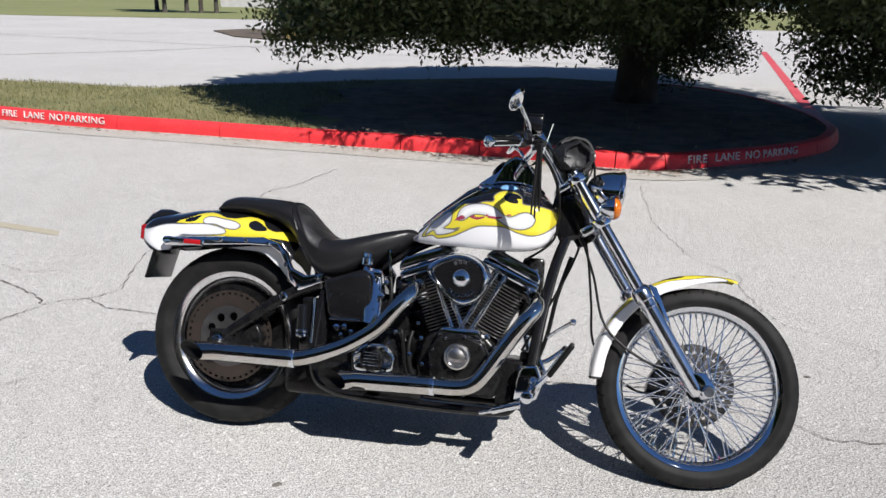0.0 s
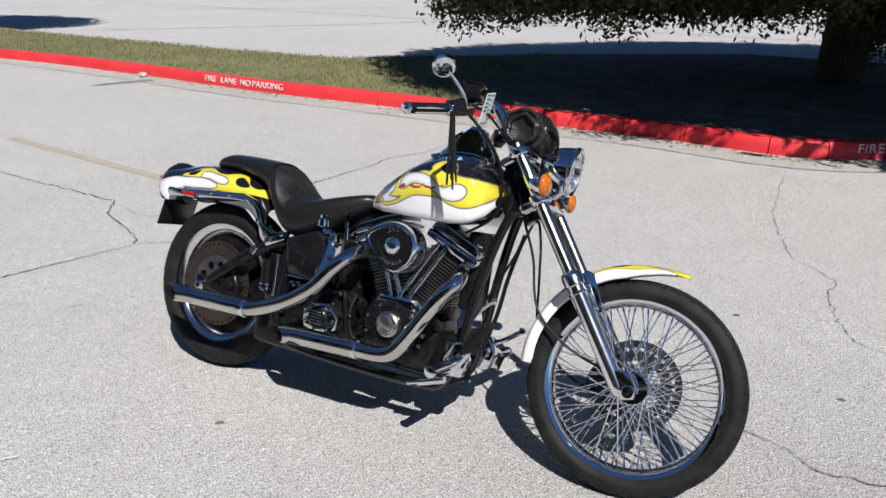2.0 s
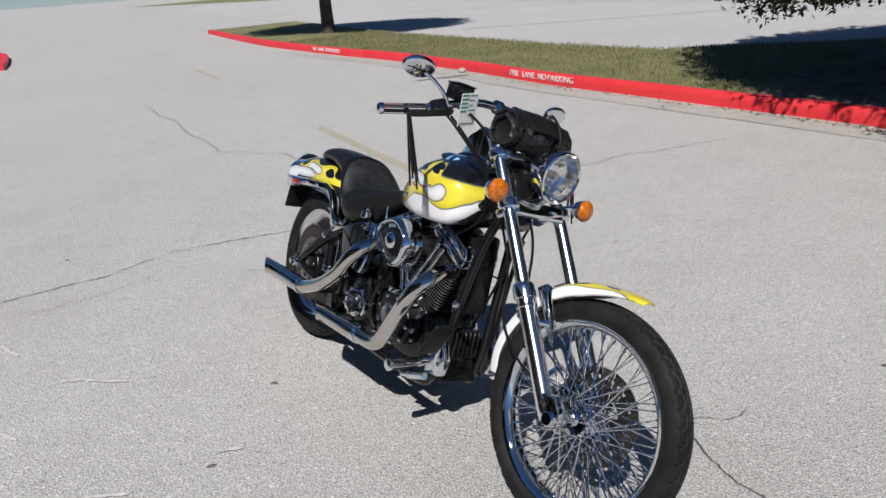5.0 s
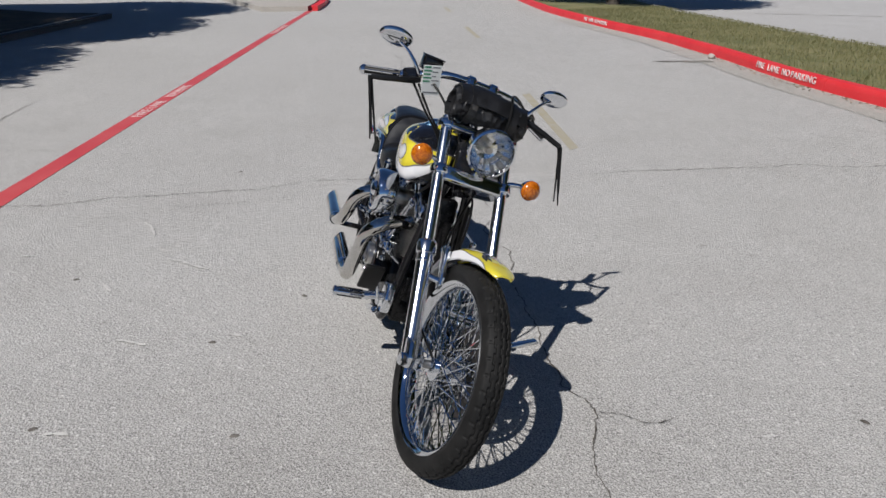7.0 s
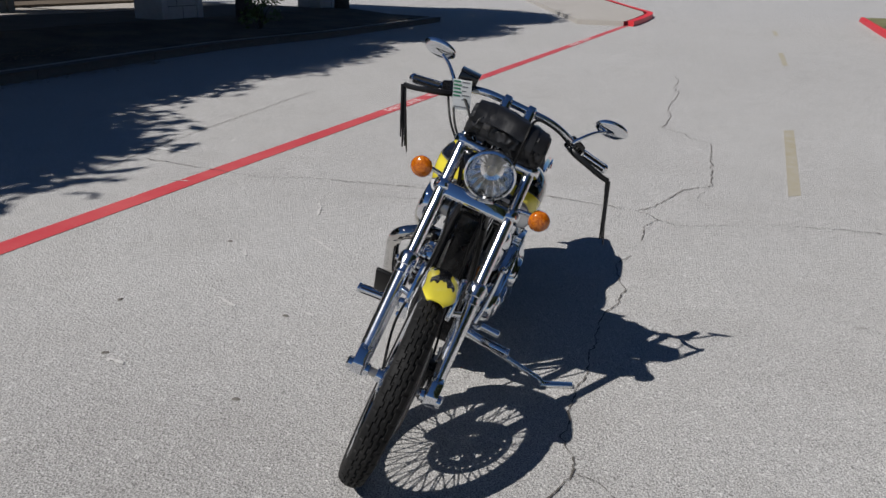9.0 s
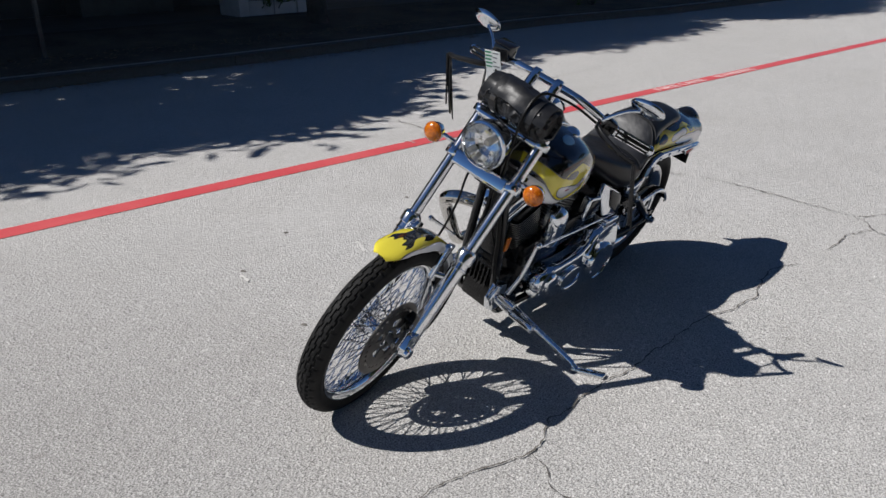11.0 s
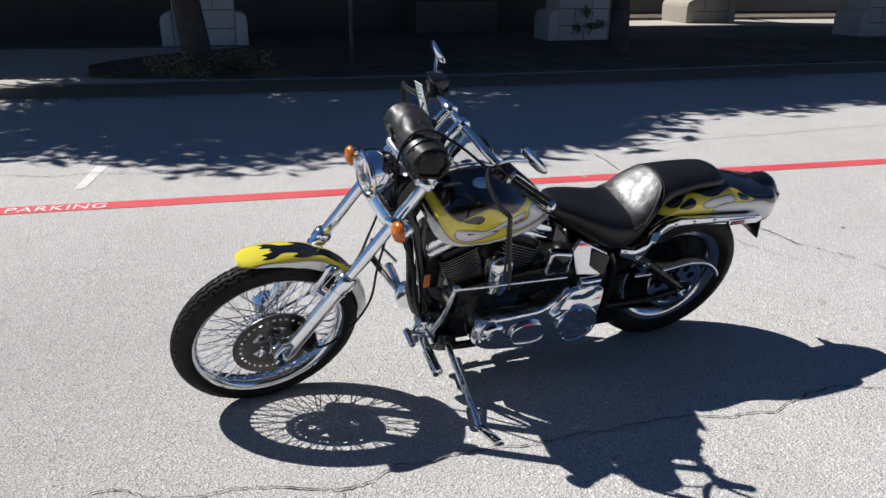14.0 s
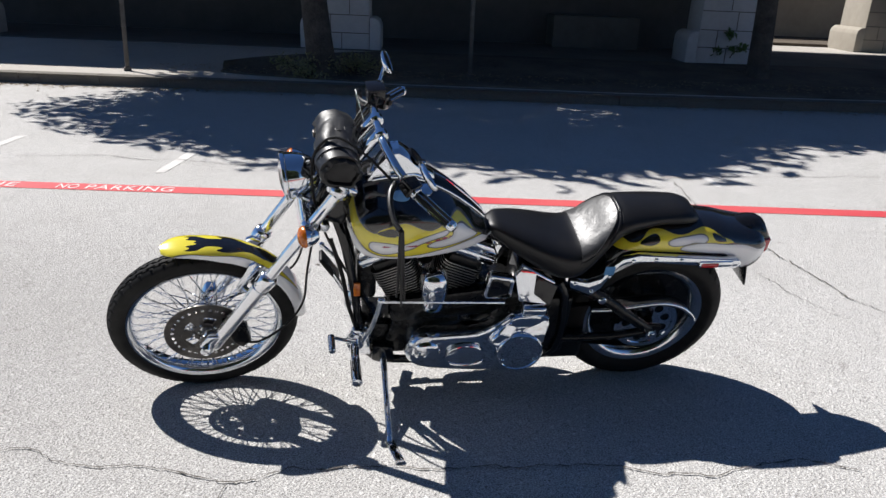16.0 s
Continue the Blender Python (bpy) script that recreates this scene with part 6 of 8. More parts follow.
bm = B()
loft(bm, [u_ring(GX[0] + (GX[-1] - GX[0]) * i / 110) for i in range(111)])
bmesh.ops.subdivide_edges(bm, edges=[e for e in bm.edges if abs(e.verts[0].co.x - e.verts[1].co.x) < 1e-5 and abs(e.verts[0].co.z - e.verts[1].co.z) > 0.012], cuts=3)
rf = part("rear_fender", bm, M_RFENDER, None, "rear fender with yellow and white flames")
paint(rf, [("low", REAR_WHITE_LOW), ("yellow", REAR_YELLOW), ("white", REAR_WHITE), ("lobe", REAR_LOBE), ("tear_a", REAR_TEAR_A), ("tear_b", REAR_TEAR_B)], lambda v: (v.x, v.z))
STRUT = [(-0.272, 0.678), (-0.262, 0.694), (0.132, 0.722), (0.195, 0.706), (0.232, 0.668), (0.253, 0.619), (0.305, 0.597), (0.378, 0.612), (0.372, 0.578), (0.287, 0.539), (0.250, 0.572), (0.232, 0.625), (0.205, 0.668), (0.165, 0.692), (0.08, 0.690), (-0.255, 0.657)]
for s in (-1, 1):
    bm = B()
    prism(bm, STRUT, s * 0.118, s * 0.146, 0.005)
    st = part("fender_strut", bm, M_CHROME, None, "chrome fender strut")
    for x, z in ((-0.03, 0.700), (0.07, 0.705), (0.155, 0.700), (0.232, 0.630), (0.355, 0.595), (0.285, 0.555)):
        bolt((x, s * 0.146, z), (0, s, 0), 0.008, 0.006, st)
    if s > 0:
        # a small flat blue square at the strut's bend
        bm = B()
        box(bm, 0.205, 0.243, 0.1455, 0.1475, 0.632, 0.672, 0.0008, 1, Matrix.Translation((0.012, 0, 0.004)))
        part("sticker", bm, M_BLUESQUARE, st, "small flat blue square on the strut")
    bm = B()
    box(bm, -0.235, -0.10, min(s * 0.144, s * 0.154), max(s * 0.144, s * 0.154), 0.668, 0.694, 0.005, 2)
    mk = part("side_marker", bm, M_CHROME, st, "chrome side marker housing")
    bm = B()
    box(bm, -0.175, -0.108, min(s * 0.150, s * 0.158), max(s * 0.150, s * 0.158), 0.672, 0.690, 0.003, 2)
    part("lens", bm, M_REDLENS, st, "red side marker lens")
bm = B()
loft(bm, [[(-0.392 - d, y * w * 0.8, 0.700 + z * h * 0.8) for y, z in ((-1, -1), (-1, 1), (-0.6, 1.25), (0.6, 1.25), (1, 1), (1, -1), (0.6, -1.2), (-0.6, -1.2))] for d, w, h in ((-0.02, 0.084, 0.036), (0.008, 0.084, 0.036), (0.022, 0.076, 0.032), (0.028, 0.060, 0.024))])
part("tail_lamp", bm, M_REDLENS, None, "red tail lamp on the fender tip")
bm = B()
loft(bm, [[(x, w * math.cos(a), zb + (zt - zb) * math.sin(a)) for a in (math.pi * k / 14 for k in range(15))] for x, w, zb, zt in
          ((-0.262, 0.030, 0.770, 0.782), (-0.290, 0.050, 0.752, 0.788), (-0.325, 0.060, 0.742, 0.796), (-0.360, 0.062, 0.735, 0.796), (-0.388, 0.060, 0.728, 0.782), (-0.408, 0.056, 0.722, 0.752), (-0.412, 0.050, 0.722, 0.734))])
part("tail_lamp_hood", bm, M_BLACK, None, "gloss black hood over the tail lamp")
bm = B()
box(bm, -0.004, 0.004, -0.092, 0.092, -0.062, 0.060, 0.003, 2, Matrix.Translation((-0.345, 0, 0.585)) @ pose(0, 0, 0, 0, 14, 0))
pl = part("number_plate", bm, M_PLATE, None, "dark number plate and holder below the fender")
bm = B()
box(bm, -0.34, -0.30, -0.03, 0.03, 0.62, 0.66, 0.004)
part("bracket", bm, M_BLACK, pl)
bm = B()
for k in range(6):
    box(bm, -0.0065, -0.0045, -0.07 + k * 0.024, -0.055 + k * 0.024, -0.02, 0.025, 0, 2, Matrix.Translation((-0.345, 0, 0.585)) @ pose(0, 0, 0, 0, 14, 0))
part("plate_marks", bm, M_TAGWHITE, pl, "plain pale bars")

# ---- front fender ----
FC = Vector((WB, 0, RF))


def ff_point(a, u, t=0.0):
    """a: degrees round the axle from straight ahead; u: across, -1 to 1."""
    hw = 0.056 * (1.0 if a > 86 else max(0.3, 1 - ((86 - a) / 12.5) ** 2.6 * 0.6))
    if a > 158:
        hw *= 1 - 0.5 * ((a - 158) / 23) ** 2
    skirt = min(1.0, max(0.12, (a - 74) / 30))
    r = 0.387 - 0.020 * max(0, (a - 110) / 80) + 0.0 - t
    if a < 92:
        r += (92 - a) * 0.0004
    if abs(u) <= 0.72:
        y, dr = hw * u / 0.72 * 0.92, -(abs(u) / 0.72) ** 3 * 0.014 * (0.4 + 0.6 * skirt)
    else:
        v = (abs(u) - 0.72) / 0.28
        y, dr = math.copysign(hw * (0.92 + 0.08 * math.sin(v * 1.57)), u), -0.014 * (0.4 + 0.6 * skirt) - v * 0.026 * skirt
    y *= (1 - t / 0.06)
    return Vector((math.cos(radians(a)) * (r + dr), y, math.sin(radians(a)) * (r + dr))) + FC


rings = []
NA, NU = 150, 48
for i in range(NA + 1):
    a = 74 + (181 - 74) * i / NA
    o = [ff_point(a, -1 + 2 * k / NU) for k in range(NU + 1)]
    q = [ff_point(a, -1 + 2 * k / NU, 0.004) for k in range(NU + 1)][::-1]
    rings.append(o + q)
bm = B()
loft(bm, rings)
ff = part("front_fender", bm, M_FFENDER, None, "short front fender with yellow and black flames", True)


def ff_uv(v):
    d = Vector(v) - FC
    return ((180 - math.degrees(math.atan2(d.z, d.x))) / 110 * 0.76, abs(v.y) + max(0, 0.381 - math.hypot(d.x, d.z)) * 0.9)


paint(ff, [("white", [(-0.05, -0.02), (0.40, -0.02), (0.50, 0.030), (0.66, 0.046), (0.80, 0.060), (0.80, 0.12), (-0.05, 0.12)]),
           ("yellow", [(0.80, -0.03), (0.80, 0.058), (0.66, 0.050), (0.56, 0.062), (0.44, 0.050), (0.34, 0.060), (0.22, 0.050), (0.16, 0.040), (0.30, 0.030), (0.36, -0.03)]),
           ("tear", [(v.x, v.y) for v in smooth_line([(0.27, -0.02), (0.27, 0.010), (0.36, 0.027), (0.43, 0.022), (0.50, 0.041), (0.545, 0.036), (0.525, 0.024), (0.575, 0.021), (0.615, 0.038), (0.655, 0.036), (0.635, 0.027), (0.648, 0.016), (0.612, 0.008), (0.625, -0.004), (0.60, -0.02)], 5, True)])], ff_uv)
for s in (-1, 1):
    bm = B()
    prism(bm, [(on_leg(0.66) + 0.02, 0.655), (on_leg(0.66) + 0.05, 0.676), (on_leg(0.66) + 0.072, 0.668), (on_leg(0.56) + 0.055, 0.560), (on_leg(0.54) + 0.02, 0.535), (on_leg(0.56) + 0.015, 0.575)], s * 0.062, s * 0.078, 0.004)
    fb = part("fender_bracket", bm, M_CHROME, None, "chrome front fender bracket", True)
    bm = B()
    cyl(bm, (on_leg(0.56) + 0.03, s * 0.07, 0.565), (on_leg(0.56), s * 0.12, 0.565), 0.011, 14, 0.002)
    part("boss", bm, M_CHROME, fb)

# front brake caliper on the left
bm = B()
prism(bm, [(1.545, 0.30), (1.555, 0.36), (1.60, 0.415), (1.645, 0.41), (1.63, 0.36), (1.61, 0.30), (1.58, 0.27)], 0.045, 0.10, 0.010, 3)
part("brake_caliper", bm, M_CASE, None, "black front brake caliper", True)
bm = B()
tube(bm, [(1.59, 0.085, 0.30), (1.52, 0.10, 0.30), (1.42, 0.09, 0.36), (1.35, 0.075, 0.46), (1.33, 0.06, 0.60), (1.30, 0.05, 0.78), (1.24, -0.04, 0.95), (1.13, -0.16, 1.09), (1.07, -0.22, 1.12)], 0.0045, 8, 5)
part("brake_hose", bm, M_RUBBER, None, "black front brake hose", True)
bm = B()
tube(bm, [(1.69, -0.05, 0.36), (1.50, -0.075, 0.42), (1.37, -0.06, 0.52), (1.32, -0.05, 0.68), (1.27, -0.07, 0.80), (1.22, -0.05, 0.92)], 0.0045, 8, 5)
part("speedometer_cable", bm, M_RUBBER, None, "", True)

# ---- tool bag on the fork ----
bm = B()
BGC = Vector((1.216, 0, 1.088))


def bag_mid(y):
    """The slumped middle line of the bag."""
    return BGC + Vector((0.010 * math.sin(16 * y + 0.5) + (0.012 if y < -0.1 else 0.0) * (-y - 0.1) / 0.04, y, 0.009 * math.cos(20 * y + 0.4)))


rings = []
for i in range(61):
    u = -1 + 2 * i / 60
    e = (1 - abs(u) ** 8) ** 0.5 if abs(u) < 1 else 0.0
    e = max(e, 0.72 if abs(u) > 0.97 else e)
    r = (0.062 if u > -0.3 else 0.062 + 0.012 * (u + 0.3)) * (0.90 + 0.10 * e) * (1 + 0.03 * math.sin(7 * u + 1.0))
    if abs(u) == 1:
        r *= 0.86
    ring = []
    for k in range(60):
        a = 2 * math.pi * k / 60
        fold = 1 - abs(noise.noise((math.cos(a) * 2.2 + u, u * 4.5, math.sin(a) * 2.2))) * 2
        rr = r * (1 + 0.26 * noise.noise((math.cos(a) * 1.3, u * 2.2, math.sin(a) * 1.3)) + 0.05 * noise.noise((math.cos(a) * 4, u * 6, math.sin(a) * 4)) + 0.14 * max(0.0, fold) ** 3 - 0.05)
        ring.append(bag_mid(u * 0.140) + Vector((math.cos(a) * rr * 1.02, 0, math.sin(a) * rr * (0.97 if math.sin(a) > 0 else 0.92))))
    rings.append(ring)
for end, s in ((0, 1), (-1, -1)):                  # the ends sink in behind their rolled rims
    mid = sum(rings[end], Vector()) / 60
    rim = [[mid + (p - mid) * f + Vector((0, s * d, 0)) for p in rings[end]] for f, d in ((0.90, 0.002), (0.84, 0.016), (0.4, 0.022))]
    rings = rim[::-1] + rings if end == 0 else rings + rim
loft(bm, rings)
bag = part("tool_bag", bm, M_BAG, None, "rolled black leather tool bag strapped above the headlamp", True)
for y in (-0.075, 0.075):
    bm = B()
    pts = [bag_mid(y) + Vector((math.cos(a) * 0.0690, 0, math.sin(a) * 0.0660)) for a in (2 * math.pi * k / 30 for k in range(31))]
    rings = []
    for p in pts:
        d = (p - bag_mid(y)).normalized()
        rings.append([p + Vector((0, w, 0)) + d * h for w, h in ((-0.014, -0.003), (-0.014, 0.002), (0.014, 0.002), (0.014, -0.003))])
    loft(bm, rings, False)
    sp = part("strap", bm, M_BAG, bag, "black leather strap with metal buckle")
    bm = B()
    box(bm, BGC.x + 0.061, BGC.x + 0.071, y - 0.011, y + 0.011, BGC.z - 0.002, BGC.z + 0.018, 0.003)
    part("buckle", bm, M_DISC, bag)
bm = B()
ys = [-0.128 + 0.016 * k for k in range(17)]
loft(bm, [[bag_mid(y) + (0.0650 + t + 0.007 * noise.noise((y * 22, a * 2.2, 3))) * Vector((math.cos(a), 0, 0.97 * math.sin(a))) for y, t in [(y, 0.004) for y in ys] + [(y, -0.004) for y in ys[::-1]]] for a in (radians(10 + 130 * k / 16) for k in range(17))])
part("flap", bm, M_BAG, bag)
bm = B()
tube(bm, [(1.08, 0.22, 1.11), (1.15, 0.14, 1.155), (1.23, 0.065, 1.172), (1.293, 0.055, 1.115), (1.305, 0.06, 1.00), (1.29, 0.06, 0.88), (1.24, 0.05, 0.70), (1.10, 0.10, 0.40)], 0.0046, 8, 6)
part("clutch_cable", bm, M_RUBBER, None, "black clutch cable looped over the bag", True)
for k, y in enumerate((-0.22, -0.24)):
    bm = B()
    tube(bm, [(1.07, y, 1.085), (1.135, y * 0.8, 1.02), (1.175, y * 0.45, 0.93), (1.17, y * 0.3, 0.80), (1.08, y * 0.3, 0.72)], 0.0042, 8, 6)
    part("throttle_cable", bm, M_RUBBER, None, "", True)

# inspection card on the bar
cm = Matrix.Translation((1.112, -0.195, 1.115)) @ pose(0, 0, 0, 0, 14, 0) @ pose(0, 0, 0, 18, 0, 0)
bm = B()
box(bm, -0.0012, 0.0012, -0.032, 0.032, -0.055, 0.055, 0.0, 2, cm)
tg = part("permit_card", bm, M_TAGWHITE, None, "white and green paper permit card tied to the bar", True)
bm = B()
for k in range(5):
    box(bm, 0.0013, 0.0020, -0.030, -0.006 + 0.004 * (k % 2), 0.046 - k * 0.013, 0.052 - k * 0.013, 0, 2, cm)
part("green_print", bm, M_TAGGREEN, tg, "green printed bars")
bm = B()
for k in range(5):
    box(bm, 0.0013, 0.0020, 0.0, 0.026 - 0.006 * (k % 3), 0.046 - k * 0.016, 0.050 - k * 0.016, 0, 2, cm)
box(bm, 0.0013, 0.0020, -0.026, 0.026, -0.046, -0.042, 0, 2, cm)
part("grey_print", bm, M_PRINT, tg, "grey unreadable printed bars")

# ---- engine ----
CRANK = Vector((0.89, 0, 0.325))
bm = B()
prism(bm, [(0.76, 0.23), (1.02, 0.23), (1.045, 0.30), (1.01, 0.42), (0.95, 0.475), (0.83, 0.475), (0.755, 0.42), (0.735, 0.30)], -0.105, 0.11, 0.018, 3)
eng = part("crankcase", bm, M_CASE, None, "black air-cooled V-twin crankcase")
for k in range(7):
    bm = B()
    a = radians(200 + k * 26)
    box(bm, -0.004, 0.004, -0.095, 0.10, 0.118, 0.135, 0.0015, 1, Matrix.Translation((0.89, 0, 0.35)) @ pose(0, 0, 0, 0, 90 - math.degrees(a) + 0, 0))
    part("case_rib", bm, M_CASE, eng)

# gear case cover on the right
bm = B()
prism(bm, [(0.80, 0.285), (0.90, 0.265), (0.985, 0.30), (1.01, 0.37), (0.975, 0.43), (0.90, 0.455), (0.82, 0.445), (0.785, 0.38)], -0.10, -0.165, 0.012, 3)
gc = part("gear_cover", bm, M_CASE, eng, "black gear case cover with bright bolts")
bm = B()
lathe(bm, [(0, 0.030), (0.022, 0.030), (0.026, 0.027), (0.038, 0.026), (0.044, 0.020), (0.046, 0.0)], 36, Matrix.Translation((0.893, -0.163, 0.375)) @ pose(0, 0, 0, 0, 0, 180))
part("timer_cover", bm, M_ALU, gc, "round brushed timer cover")
for k in range(2):
    bm = B()
    lathe(bm, [(0.018 + 0.012 * k, 0.0265), (0.0195 + 0.012 * k, 0.0285), (0.021 + 0.012 * k, 0.0265)], 36, Matrix.Translation((0.893, -0.163, 0.375)) @ pose(0, 0, 0, 0, 0, 180))
    part("cover_ring", bm, M_CHROME, gc)
for k in range(9):
    a = 2 * math.pi * k / 9
    bolt((0.895 + 0.098 * math.cos(a), -0.165, 0.362 + 0.082 * math.sin(a)), (0, -1, 0), 0.0065, 0.006, gc)


def barrel(lean, name):
    """A finned cylinder with head and rocker box; lean in degrees forward."""
    d = Vector((math.sin(radians(lean)), 0, math.cos(radians(lean))))
    mm = Matrix.Translation(CRANK) @ pose(0, 0, 0, 0, lean, 0)
    bm = B()
    lathe(bm, [(0.052, 0.12), (0.052, 0.34), (0, 0.34)], 28, mm @ pose(0, 0, 0, 90))
    cy = part(name, bm, M_FIN, None, "black finned cylinder with bright fin edges")
    fin = None
    for k in range(16):
        h = 0.155 + k * 0.0118
        w = 0.076 if k < 9 else 0.081
        if fin is None or k == 9:
            bm = B()
            box(bm, -w, w, -0.082, 0.082, -0.0021, 0.0021)
            es = [e for e in bm.edges if abs(e.verts[0].co.z - e.verts[1].co.z) > 0.002]
            bmesh.ops.bevel(bm, geom=es, offset=0.03, segments=4, affect='EDGES', profile=0.5)
            for f_ in bm.faces:
                f_.material_index = 1 if abs(f_.normal.z) < 0.5 else 0
            fin = obj("fin", bm, (M_FIN, M_STEEL), cy, "", mm @ Matrix.Translation((0, 0, h)))
        else:
            twin(fin, mm @ Matrix.Translation((0, 0, h)), cy)
    bm = B()
    box(bm, -0.065, 0.065, -0.07, 0.07, 0.325, 0.365, 0.012, 2, mm)
    part("head", bm, M_FIN, cy)
    bm = B()
    box(bm, -0.108, 0.108, -0.092, 0.060, 0.358, 0.388, 0.008, 2, mm)
    part("rocker_base", bm, M_CHROME, cy)
    bm = B()
    prism(bm, [(-0.106, 0.390), (0.106, 0.390), (0.102, 0.412), (0.080, 0.432), (-0.080, 0.432), (-0.102, 0.412)], -0.088, 0.055, 0.008, 3, mm)
    rk = part("rocker_cover", bm, M_CHROME, cy, "chrome rocker cover")
    for x in (-0.07, 0.07):
        for y in (-0.065, 0.035):
            bolt(mm @ Vector((x, y, 0.428)), d, 0.007, 0.008, rk)
    return mm, cy


MR, CYR = barrel(-22.6, "rear_cylinder")
MFc, CYF = barrel(23.4, "front_cylinder")
for mm, cy, xs_ in ((MR, CYR, (0.010, 0.042)), (MFc, CYF, (-0.010, -0.042))):
    for x in xs_:
        bm = B()
        base = Vector((CRANK.x + (x * 1.2 + (-0.035 if cy is CYR else 0.035)), -0.125, 0.445))
        top = mm @ Vector((x, -0.092, 0.36))
        tube(bm, [base, top], 0.0085, 12)
        for f in (0.04, 0.36, 0.42, 0.92):
            c = base.lerp(top, f)
            cyl(bm, c, c + (top - base).normalized() * 0.012, 0.0115, 12, 0.001)
        part("pushrod_tube", bm, M_CHROME, cy)
bm = B()
prism(bm, [(0.81, 0.43), (0.97, 0.43), (0.955, 0.47), (0.825, 0.47)], -0.09, -0.155, 0.008)
part("tappet_block", bm, M_CHROME, eng)

# air cleaner on the right
AC = [(0.766, 0.664), (0.785, 0.690), (0.828, 0.714), (0.875, 0.728), (0.925, 0.722), (0.965, 0.697), (0.985, 0.655), (0.978, 0.610), (0.950, 0.572), (0.907, 0.553), (0.865, 0.562), (0.825, 0.592), (0.785, 0.632)]
ACs = [(v.x, v.y) for v in smooth_line(AC, 4, True)]
acx, acz = 0.897, 0.644


def ac_ring(f, y):
    return [(acx + (x - acx) * f, y, acz + (z - acz) * f) for x, z in ACs]


bm = B()
loft(bm, [ac_ring(f, y) for f, y in ((0.90, -0.150), (0.985, -0.155), (1.0, -0.165), (1.0, -0.205), (0.975, -0.217), (0.92, -0.226), (0.86, -0.231), (0.81, -0.230), (0.78, -0.225))])
ac = part("air_cleaner", bm, M_CHROME, None, "chrome teardrop air cleaner with black face")
bm = B()
loft(bm, [ac_ring(f, y) for f, y in ((0.80, -0.2245), (0.70, -0.2265), (0.45, -0.2285), (0.1, -0.2290))])
part("face", bm, M_BLACK, ac, "gloss black face")
bm = B()
lathe(bm, [(0, 0.018), (0.014, 0.016), (0.026, 0.010), (0.031, 0.0)], 30, Matrix.Translation((acx - 0.005, -0.227, acz + 0.002)) @ pose(0, 0, 0, 0, 0, 180))
part("dome", bm, M_CHROME, ac, "chrome dome")
for a0, n_ in ((100, 3), (270, 6)):
    for k in range(n_):
        a = radians(a0 + (k - (n_ - 1) / 2) * 16)
        bm = B()
        box(bm, -0.006, 0.006, -0.0012, 0.0012, -0.006, 0.006, 0.0008, 1, Matrix.Translation((acx - 0.003 + 0.056 * math.cos(a), -0.2282, acz + 0.056 * math.sin(a))) @ pose(0, 0, 0, 0, 90 - math.degrees(a), 0))
        part("letter_bar", bm, M_CHROME, ac, "plain raised bar in place of lettering")
for x, z in ((0.780, 0.664), (0.930, 0.702), (0.945, 0.590), (0.832, 0.600)):
    bolt((x, -0.224, z), (0, -1, 0), 0.007, 0.006, ac)
bm = B()
tube(bm, [(0.89, -0.15, 0.64), (0.89, -0.06, 0.63), (0.90, 0.0, 0.61)], 0.035, 16, 2)
part("carburettor", bm, M_ALU, None, "aluminium carburettor")

